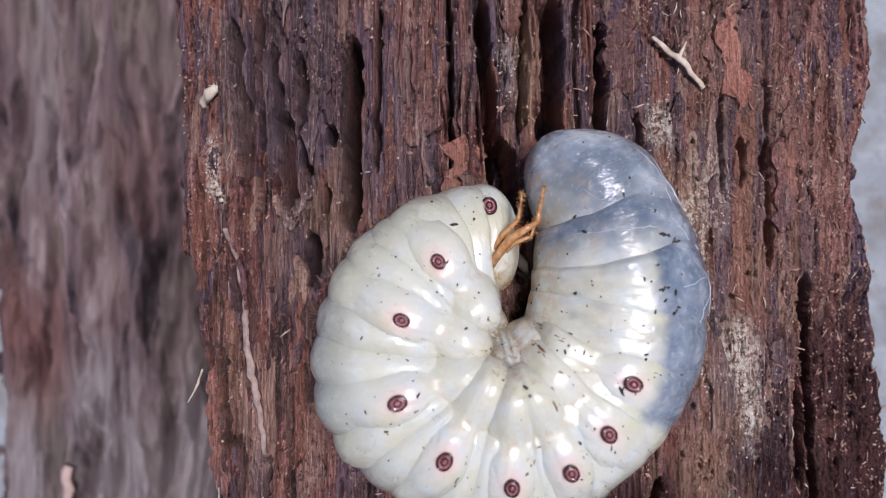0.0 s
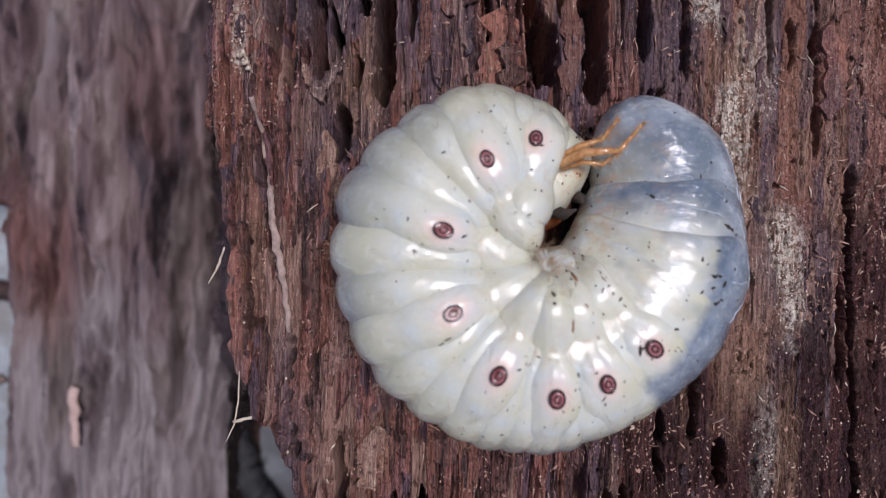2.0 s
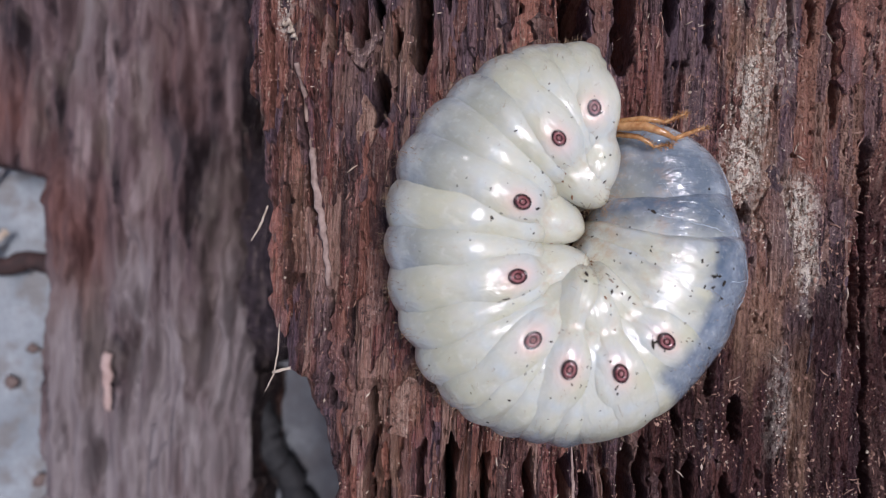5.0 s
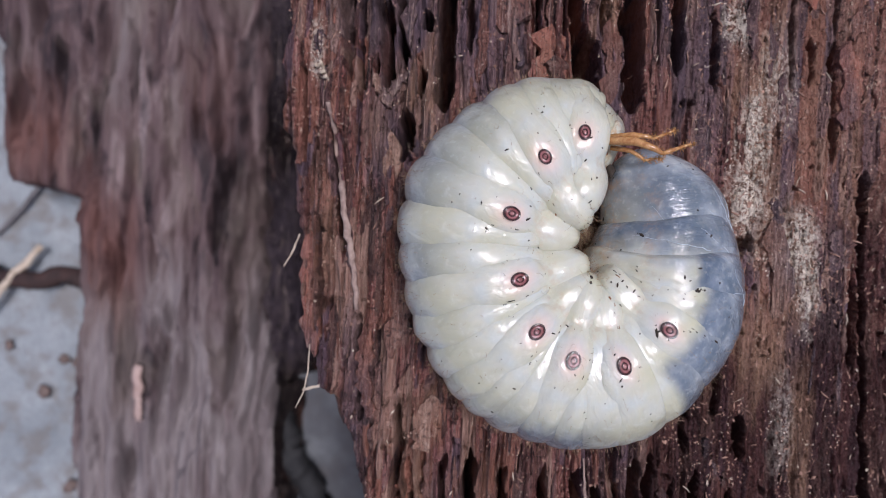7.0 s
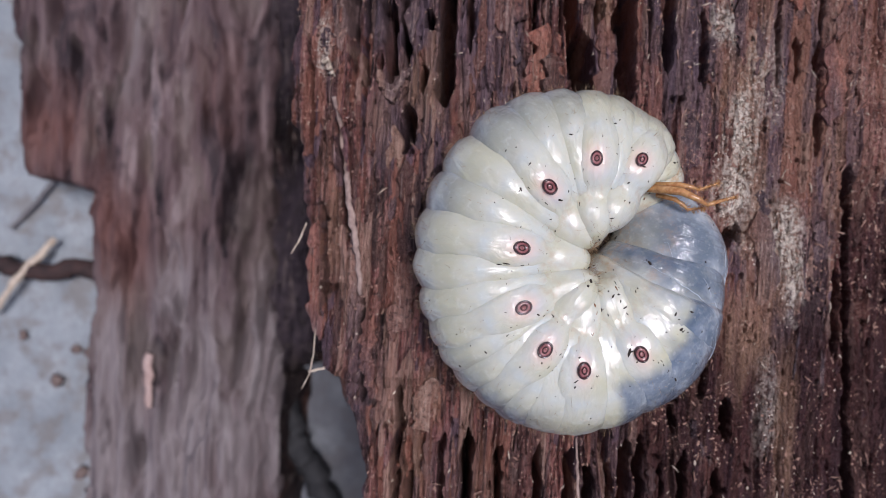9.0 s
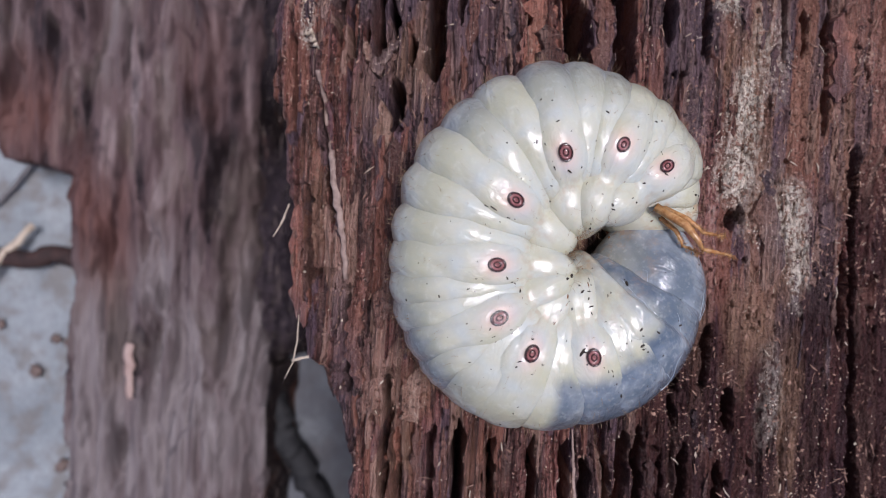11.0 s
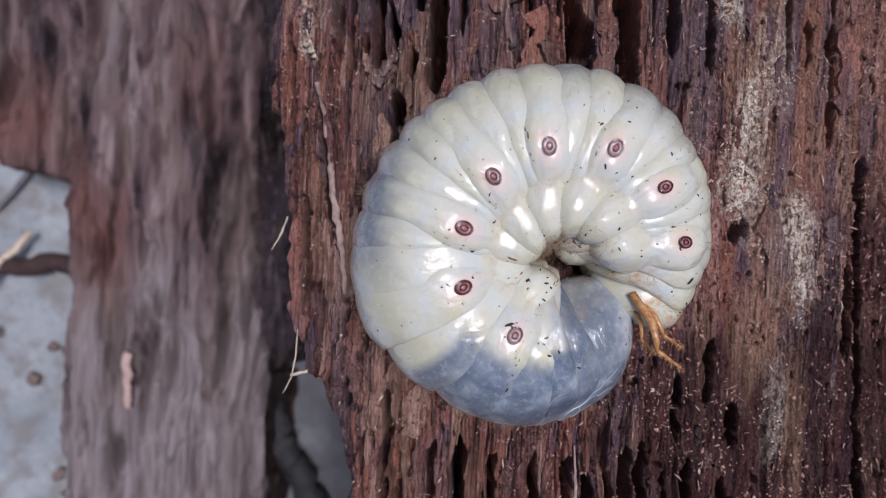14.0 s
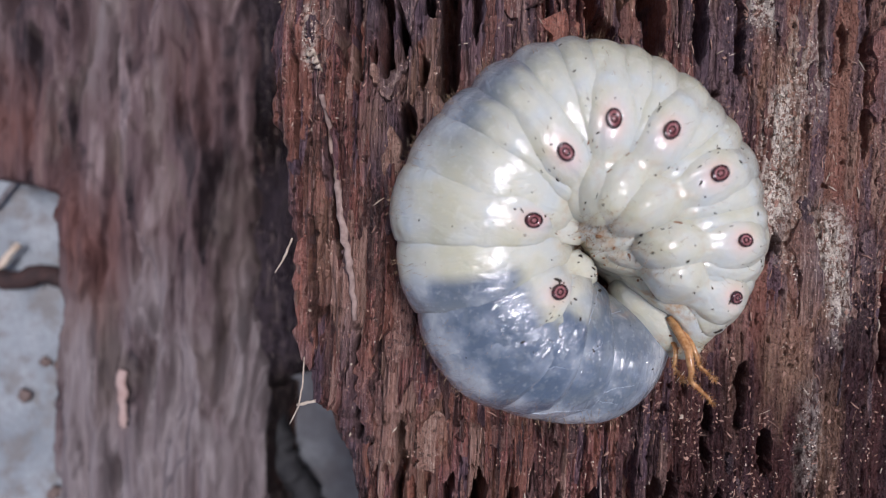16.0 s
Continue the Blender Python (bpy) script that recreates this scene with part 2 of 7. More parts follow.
def ground_material():
    n = Nodes("grey_concrete")
    f, g = n.noise(90, 5, 0.6), n.noise(900, 4, 0.65)
    c = n.ramp(f, (0.3, (0.23, 0.255, 0.28)), (0.7, (0.40, 0.425, 0.45)))
    c = n.mix(n.ramp(n.noise(120, 4, 0.6), (0.48, 0.0), (0.62, 0.65)), c, (0.20, 0.17, 0.15))
    c = n.mix(n.ramp(g, (0.35, 0.35), (0.6, 0.0)), c, (0.22, 0.21, 0.21))
    # shade between the logs, painted into the ground colour
    c = n.mix(n.maths("MULTIPLY", n.attr("gap_shade")["Fac"], n.ramp(f, (0.3, 0.95), (0.7, 0.6))), c, (0.095, 0.092, 0.105))
    return n.done(c, 0.9, n.bump(g, 0.0012, 0.8))


GROUND = ground_material()


# ---- building helpers ----
def part(name, bm, material, parent, label=""):
    me = bpy.data.meshes.new(name)
    bm.to_mesh(me)
    bm.free()
    me.materials.append(material)
    me.polygons.foreach_set("use_smooth", [True] * len(me.polygons))
    ob = new(name, me)
    ob.parent = parent
    return tagged(ob, label)


TABLES = [np.random.RandomState(k).rand(128, 128) for k in range(40)]


def value_noise(x, y, k):
    xi, yi = np.floor(x).astype(int), np.floor(y).astype(int)
    fx, fy = x - xi, y - yi
    fx, fy = fx * fx * (3 - 2 * fx), fy * fy * (3 - 2 * fy)
    g = TABLES[k % 40]
    a, b = g[yi % 128, xi % 128], g[yi % 128, (xi + 1) % 128]
    c, d = g[(yi + 1) % 128, xi % 128], g[(yi + 1) % 128, (xi + 1) % 128]
    return (a * (1 - fx) + b * fx) * (1 - fy) + (c * (1 - fx) + d * fx) * fy


def fbm(x, y, k, octaves=4, gain=0.5):
    s, amp, tot = 0, 1.0, 0
    for o in range(octaves):
        s = s + amp * value_noise(x * 2 ** o, y * 2 ** o, k + o)
        tot += amp
        amp *= gain
    return s / tot


def grid_mesh(name, P, material, parent, label=""):
    """A sheet from an array of places, rows by columns by 3."""
    h, w = P.shape[:2]
    q = np.arange(h * w).reshape(h, w)
    f = np.stack([q[:-1, :-1], q[:-1, 1:], q[1:, 1:], q[1:, :-1]], -1).reshape(-1, 4)
    me = bpy.data.meshes.new(name)
    me.vertices.add(h * w), me.loops.add(f.size), me.polygons.add(len(f))
    me.vertices.foreach_set("co", P.reshape(-1).astype(np.float32))
    me.loops.foreach_set("vertex_index", f.reshape(-1).astype(np.int32))
    me.polygons.foreach_set("loop_start", np.arange(0, f.size, 4, dtype=np.int32))
    me.polygons.foreach_set("use_smooth", np.ones(len(f), dtype=bool))
    me.update(calc_edges=True)
    me.materials.append(material)
    ob = new(name, me)
    ob.parent = parent
    return tagged(ob, label)


def attribute(ob, name, values):
    a = ob.data.attributes.new(name, "FLOAT", "POINT")
    a.data.foreach_set("value", np.asarray(values, dtype=np.float32).reshape(-1))


def tube(bm, pts, radii, sides=6, flat=1.0):
    """A tapering tube along pts."""
    rings = []
    pts = [Vector(p) for p in pts]
    for k, p in enumerate(pts):
        d = (pts[min(k + 1, len(pts) - 1)] - pts[max(k - 1, 0)]).normalized()
        a = d.orthogonal().normalized() if abs(d.z) > 0.9 else d.cross(Vector((0, 0, 1))).normalized()
        b = d.cross(a)
        rings.append([bm.verts.new(p + radii[k] * (math.cos(2 * math.pi * j / sides) * a + flat * math.sin(2 * math.pi * j / sides) * b)) for j in range(sides)])
    for r, s in zip(rings, rings[1:]):
        for j in range(sides):
            bm.faces.new((r[j], r[(j + 1) % sides], s[(j + 1) % sides], s[j]))
    bm.faces.new(rings[0][::-1]), bm.faces.new(rings[-1])


# ---- ground ----
GROUND_Z = -0.09
gx = np.sign(np.linspace(-1, 1, 221)) * np.abs(np.linspace(-1, 1, 221)) ** 4 * 30 + np.linspace(-1, 1, 221) * 0.35
GX, GY = np.meshgrid(gx, gx)
near = np.exp(-(GX ** 2 + GY ** 2) / 0.5)
ground = grid_mesh("ground", np.stack([GX, GY, GROUND_Z - 0.001 + near * 0.004 * (fbm(GX * 60, GY * 60, 3) - 0.5)], -1), GROUND, None)
# mask of the ground strip that is coloured dark to stand for the logs' shade
gap_shade = np.clip(1.6 - np.abs(GX * 1000 + 40) / 14 + 1.2 * (fbm(GX * 90, GY * 90, 6) - 0.5), 0, 1) * (np.abs(GY) < 0.3)
attribute(ground, "gap_shade", gap_shade)
tagged(ground, "pale grey gritty concrete ground under the logs", "ground", kind="structure")

# ---- the rotten log that carries the larva ----
log = tagged(new("log"), "dark red-brown rotten log with split fibres and pale mould", "log")
LEFT_Y = (-0.14, -0.075, -0.060, -0.052, -0.046, -0.041, -0.0374, -0.0358, -0.029, -0.022, -0.013, 0.003, 0.015, 0.031, 0.12)
LEFT_X = (-0.010, -0.0180, -0.0190, -0.0200, -0.0210, -0.0222, -0.0238, -0.0276, -0.0284, -0.0294, -0.0310, -0.0330, -0.0340, -0.0345, -0.037)
RIGHT_Y = (-0.14, -0.031, -0.018, -0.006, -0.002, 0.0045, 0.0125, 0.017, 0.0217, 0.033, 0.12)
RIGHT_X = (0.064, 0.0620, 0.0600, 0.0584, 0.0570, 0.0552, 0.0545, 0.0560, 0.0575, 0.0558, 0.057)
# splits along the grain: x and y of the lower end, of the upper end, half width, depth, all in mm
SPLITS = [(-11.2, 2, -11.0, 26, 1.15, 11), (-14.2, 12.5, -14, 15.5, 0.45, 6), (-16.3, -5, -16.2, 2.2, 1.1, 9), (6.6, 4, 4.4, 31, 0.9, 7), (7.8, 4.5, 6.6, 14, 1.7, 9),
          (13.8, 3, 13.2, 31, 1.2, 7), (11.9, 13, 12.8, 18, 0.7, 5), (-23.4, -18, -26.4, 1, 0.45, 5), (30.2, -43, 30.1, -36.5, 0.8, 7), (30.6, -15, 30.2, -12, 0.7, 6),
          (-6.0, -58, -5.8, -42, 0.6, 5), (4.2, -60, 4.0, -44, 0.6, 5), (-20.5, -40, -21, -26, 0.5, 4), (-18.8, 4, -20.6, 25, 0.5, 5), (-24, 6, -25.5, 28, 0.6, 5),
          (-8, 9, -7.6, 30, 0.4, 4), (1.2, 8, 0.6, 32, 0.4, 4), (9.6, 12, 9.8, 33, 0.4, 3), (50.2, -62, 46.6, -3, 1.3, 6), (18.5, -60, 18, -42, 0.6, 5), (21, -60, 21.4, -45, 0.4, 4),
          (24, -56, 24.5, -44, 0.7, 5), (35.4, 6, 35, 20, 0.3, 2.5), (41, 0, 41.5, 22, 0.35, 2.5), (-13.5, -60, -14, -44, 0.6, 4), (-28.5, -20, -31, 12, 0.3, 2.5),
          (11.5, -60, 11.3, -46, 0.6, 6), (-1.5, -60, -1.2, -44, 0.5, 5), (-22.2, 2, -22.6, 30, 0.4, 5), (-9.4, -60, -9.2, -43, 0.45, 4),
          (26.4, -37, 26.8, -28, 0.6, 5), (29.4, -57, 29, -46, 0.7, 5), (45.6, -30, 45.2, -17, 0.6, 4), (40.4, 9, 40.8, 14, 0.5, 4), (22.6, -42, 22.4, -33, 0.5, 4), (37.7, 7.6, 37.6, 14.5, 0.45, 4), (41.5, -2.5, 41.3, 5, 0.5, 4), (29.0, -16, 29.1, -12.6, 0.9, 6), (-13.5, 12.4, -13.5, 15.4, 0.6, 6), (-19.9, -31, -19.8, -28, 0.7, 5), (-25.4, -25, -25.2, -23.2, 0.9, 4), (-20.6, -39.5, -20.6, -35.5, 0.7, 5), (-18.7, 3.5, -18.9, 17, 0.7, 6), (-14.3, 3.5, -14.2, 8, 0.5, 5), (-20.4, 6, -20.2, 9.5, 0.5, 4), (-24.4, 12, -24.2, 19, 0.5, 4), (-5.8, -60, -5.4, -43, 0.7, 6), (8.2, -60, 8.6, -44, 0.7, 6), (15.8, -58, 16.2, -43, 0.8, 6), 
                    (24.6, 6, 24.2, 17, 0.5, 4), (19.6, 8, 19.2, 28, 0.7, 6), (-26.8, -30, -27.6, -12, 0.35, 4), (-16.6, 8, -17.4, 24, 0.6, 6), (-15.6, -58, -15.2, -36, 0.5, 5), (13.8, -58, 14.2, -46, 0.5, 5)]
MOULD = [(30.0, 1, 2.3, 5.0, 1.0), (29.4, -7.5, 2.4, 4.5, 1.0), (36.8, -14, 2.6, 4.5, 0.95), (38.9, -19.5, 1.3, 5, 0.9), (27.4, 15.5, 1.8, 2.6, 0.8), (33, 8, 2.8, 6, 0.4), (36, -38, 2, 6, 0.3), (8.5, 24, 1.8, 5, 0.35), (-28.5, 7.3, 0.9, 1.2, 0.7), (-28.6, 10.5, 0.9, 3.6, 0.6), (33, -12, 3, 6, 0.3)]


def plates(p, sharp=0.16):
    """Flat levels with steep risers between them."""
    k = np.floor(p)
    return k + np.clip((p - k) / sharp, 0, 1)


def chunks(wx, Y, wide, long, k):
    """Random level of each broken block of fibres."""
    col = np.floor(wx / wide).astype(int)
    yy = Y / long + 9 * TABLES[k][3, col % 128] + 0.5 * (value_noise(wx / 0.5, Y / 2.0, k + 1) - 0.5)
    return TABLES[k + 2][np.floor(yy).astype(int) % 128, col % 128]


def warped(X, Y):
    return X + 2.2 * (fbm(X / 14, Y / 22, 11, 3) - 0.5) + 0.55 * (value_noise(X / 2.5, Y / 11, 5) - 0.5) + 0.16 * (value_noise(X / 0.7, Y / 2.2, 6) - 0.5)


def split_depth(x, y):
    """Depth in mm of the open splits along the grain."""
    X, Y = x * 1000, y * 1000
    wob = 0.8 * (fbm(Y / 3.1, X * 0 + 3.3, 17, 3) - 0.5)
    rag = 0.6 * (fbm(X / 0.6, Y / 1.6, 19, 2) - 0.5)
    z = X * 0
    for x0, y0, x1, y1, wide, deep in SPLITS:
        u = (Y - y0) / (y1 - y0)
        cx = x0 + (x1 - x0) * np.clip(u, 0, 1) + wob
        taper = np.clip(np.minimum(u, 1 - u) * (y1 - y0) / 1.8, 0, 1) ** 0.6
        d = np.abs(X - cx + rag) / (wide * np.maximum(taper, 0.05))
        z = z + 1.7 * deep * taper * np.clip((1.15 - d) / 0.45, 0, 1) ** 0.8
    return z


def log_height(x, y):
    """Height of the log's top at x, y in metres."""
    X, Y = x * 1000, y * 1000
    wx = warped(X, Y)
    crumbly = np.clip((X - 14) / 10, 0, 1) * 0.75 + 0.15
    slats = np.clip(1 - np.abs(X + 20) / 9, 0, 1)
    z = 0.9 - 0.0021 * X ** 2 * np.where(X > 0, 1.0, 1.1)
    z = z + (0.7 + 0.5 * slats - 0.4 * crumbly) * (plates(5.0 * fbm(wx / 5.5, Y / 48, 1, 3)) - 2.5)
    z = z + (1.5 + 0.9 * slats - 1.1 * crumbly) * (chunks(wx, Y, 2.3, 19, 2) - 0.5)
    z = z + (0.8 - 0.6 * crumbly) * (chunks(wx + 0.7, Y, 0.95, 9, 22) - 0.5)
    z = z + (0.35 - 0.1 * crumbly) * (plates(6.0 * fbm(wx / 1.9, Y / 24, 7, 3), 0.3) - 3)
    z = z + (1.05 - 0.7 * crumbly) * (fbm(wx / 0.6, Y / 14, 14, 3) - 0.5)
    z = z + (0.58 - 0.3 * crumbly) * (value_noise(wx / 0.24, Y / 3.5, 20) - 0.5)
    z = z + (0.25 + 1.1 * crumbly) * (fbm(X / 0.9, Y / 1.3, 25, 4, 0.66) - 0.5)
    # hairline cracks along the fibres, some of them open wide
    line = np.abs(2 * fbm(wx / 1.5, Y / 26, 33, 3, 0.55) - 1)
    z = z - (1.7 - 1.2 * crumbly) * np.clip(1 - line / 0.045, 0, 1) * np.clip(4 * (fbm(X / 5, Y / 9, 36, 2) - 0.36), 0, 1)
    line = np.abs(2 * fbm(wx / 0.8, Y / 12, 28, 2) - 1)
    z = z - (0.9 - 0.7 * crumbly) * np.clip(1 - line / 0.07, 0, 1) * np.clip(4 * (fbm(X / 4, Y / 6, 38, 2) - 0.42), 0, 1)
    # rotted pits, long ones and small round ones
    z = z - (16 - 12 * crumbly) * np.clip(fbm(wx / 1.5, Y / 15, 30, 4) - 0.64, 0, 1)
    z = z - 22 * np.clip(fbm(X / 0.8, Y / 1.5, 21, 3) - 0.75, 0, 0.12)
    # the mouldy crust is torn and pitted
    z = z - mould_at(x, y) * (3.6 * np.clip(fbm(X / 0.7, Y / 0.9, 16, 3, 0.6) - 0.56, 0, 1) - 0.35)
    z = z - 2.6 * np.clip((X - 47.5) / 1.0, 0, 1) * np.clip((-3 - Y) / 4, 0, 1)
    return (z - split_depth(x, y)) / 1000


def mould_at(x, y):
    X, Y = x * 1000, y * 1000
    m, edge = X * 0, 1.3 * (fbm(X / 1.2, Y / 2.2, 8, 3) - 0.5)
    for cx, cy, rx, ry, a in MOULD:
        m = np.maximum(m, a * np.clip(1.7 - 1.2 * np.hypot((X - cx) / rx, (Y - cy) / ry) + edge, 0, 1))
    return np.clip(m, 0, 1)


def damp_at(x, y):
    """Wetter, darker wood towards one end and along some bands."""
    X, Y = x * 1000, y * 1000
    d = np.clip((X - 12) / 12, 0, 1) * np.clip((-22 - Y) / 9, 0, 1) * 1.25
    d = np.maximum(d, np.clip((X - 44) / 4, 0, 1) * np.clip((-2 - Y) / 8, 0, 1))
    d = np.maximum(d, np.clip(1 - np.abs(X - 20) / 5, 0, 1) * 0.2)
    return np.clip(d * (0.45 + 1.1 * fbm(X / 3.0, Y / 12, 12, 4, 0.6)), 0, 1)


SOUND = [(-14, 5, 2.6, 7, 0.6), (-20, 0, 2.2, 6, 0.5), (-26.5, -14, 1.6, 12, 0.5), (-4, -48, 3, 7, 0.4), (31.5, -2, 3.6, 15, 0.8), (36.5, -17, 3.4, 11, 0.8), (38.5, -40, 2.0, 14, 0.7), (31.5, 8, 5, 8, 0.9), (40, 6, 4, 18, 0.42), (48, 8, 4, 20, 0.3), (36, 20, 9, 12, 0.42), (33, -27, 5, 8, 0.75), (9.8, 24, 2.3, 9, 1.0), (-11.5, -39, 2.2, 5, 0.7), (-13.5, -47, 3.4, 7, 0.5), (44, 4, 2.0, 18, 0.5), (-17.8, 4, 2.4, 4, 0.5), (26, -30, 1.4, 12, 0.4), (-28, -14, 1.6, 14, 0.35)]


def sound_at(x, y):
    """Bands of drier, tan wood."""
    X, Y = x * 1000, y * 1000
    d, edge = X * 0, 1.6 * (fbm(warped(X, Y) / 1.6, Y / 9, 10, 3) - 0.5)
    for cx, cy, rx, ry, a in SOUND:
        d = np.maximum(d, a * np.clip(1.6 - 1.3 * np.hypot((X - cx) / rx, (Y - cy) / ry) + edge, 0, 1))
    return np.clip(d, 0, 1)


SLATE = [(-6.2, 11, 4.2, 15, 0.9), (-19.3, -2, 2.0, 6, 0.85), (-22.5, 21, 4.5, 9, 0.75), (-16.2, 20, 2.0, 10, 0.7), (22, 9, 4, 11, 0.8), (11, 6, 2.2, 6, 0.6), (-22, -33, 1.8, 8, 0.7), (2.2, 24, 2.6, 9, 0.7), (37, -27, 2.4, 9, 0.5), (-8, -52, 3, 9, 0.5)]


def slate_at(x, y):
    """Bands of weathered purple-grey wood."""
    X, Y = x * 1000, y * 1000
    d, edge = X * 0, 1.8 * (fbm(warped(X, Y) / 1.4, Y / 14, 31, 3) - 0.5)
    for cx, cy, rx, ry, a in SLATE:
        d = np.maximum(d, a * np.clip(1.7 - 1.3 * np.hypot((X - cx) / rx, (Y - cy) / ry) + edge, 0, 1))
    return np.clip(d, 0, 1)


def build_log():
    ys = np.concatenate([np.linspace(-0.14, -0.060, 50)[:-1], np.linspace(-0.060, 0.036, 720), np.linspace(0.036, 0.12, 50)[1:]])
    us = np.linspace(0, 1, 920)
    xl = np.interp(ys, LEFT_Y, LEFT_X) + 0.0016 * (fbm(ys * 1000 / 5, ys * 0 + 1.5, 3, 4, 0.6) - 0.5) * 2
    xr = np.interp(ys, RIGHT_Y, RIGHT_X) + 0.0012 * (fbm(ys * 1000 / 4, ys * 0 + 7.5, 4, 4, 0.6) - 0.5) * 2
    X = xl[:, None] + (xr - xl)[:, None] * us[None]
    Y = np.repeat(ys[:, None], len(us), 1)
    Z = log_height(X, Y)
    edge = np.minimum(X - xl[:, None], xr[:, None] - X)
    Z = Z - 0.0022 * np.clip(1 - edge / 0.0022, 0, 1) ** 2
    top = np.stack([X, Y, Z], -1)
    m = mould_at(X, Y)
    # flanks lean inwards down to the ground
    downs = (0.0012, 0.004, 0.010, 0.022, 0.045, 0.092)
    left, right = [], []
    for k, d in enumerate(downs):
        lean = 0.004 + 0.05 * d + 0.0018 * (k % 2)
        rough = 0.0022 * (fbm(ys * 1000 / 3, ys * 0 + 11 * k, 9 + k, 3) - 0.5)
        left.append(np.stack([xl + (lean * 0.7 if k else 0.0006) + rough, ys, np.maximum(Z[:, 0] - d, GROUND_Z - 0.001)], -1))
        right.append(np.stack([xr - (lean * 0.3 if k else 0.0004) + rough, ys, np.maximum(Z[:, -1] - d, GROUND_Z - 0.001)], -1))
    P = np.concatenate([np.stack(left[::-1], 1), top, np.stack(right, 1)], 1)
    m = np.concatenate([np.zeros((len(ys), len(downs))), m, np.zeros((len(ys), len(downs)))], 1)
    low, high = P[:1].copy(), P[-1:].copy()
    low[..., 2], high[..., 2] = GROUND_Z - 0.001, GROUND_Z - 0.001
    P = np.concatenate([low, P, high], 0)
    m = np.concatenate([m[:1] * 0, m, m[-1:] * 0], 0)
    ob = grid_mesh("wood_body", P, WOOD, log)
    attribute(ob, "mould", m)
    attribute(ob, "sound", sound_at(P[..., 0], P[..., 1]))
    attribute(ob, "slate", slate_at(P[..., 0], P[..., 1]))
    attribute(ob, "damp", damp_at(P[..., 0], P[..., 1]))
    wx = warped(P[..., 0] * 1000, P[..., 1] * 1000)
    attribute(ob, "chunk", np.where(value_noise(wx / 3, P[..., 1] * 60, 12) > 0.5, chunks(wx, P[..., 1] * 1000, 2.3, 19, 2), chunks(wx + 0.7, P[..., 1] * 1000, 0.95, 9, 22)))
    return ob


build_log()


def top_of_log(x, y):
    return float(log_height(np.array([x]), np.array([y]))[0])


# ---- the lower, weathered log ----
lower_log = tagged(new("lower_log"), "weathered grey-brown log lying on the ground", "log")


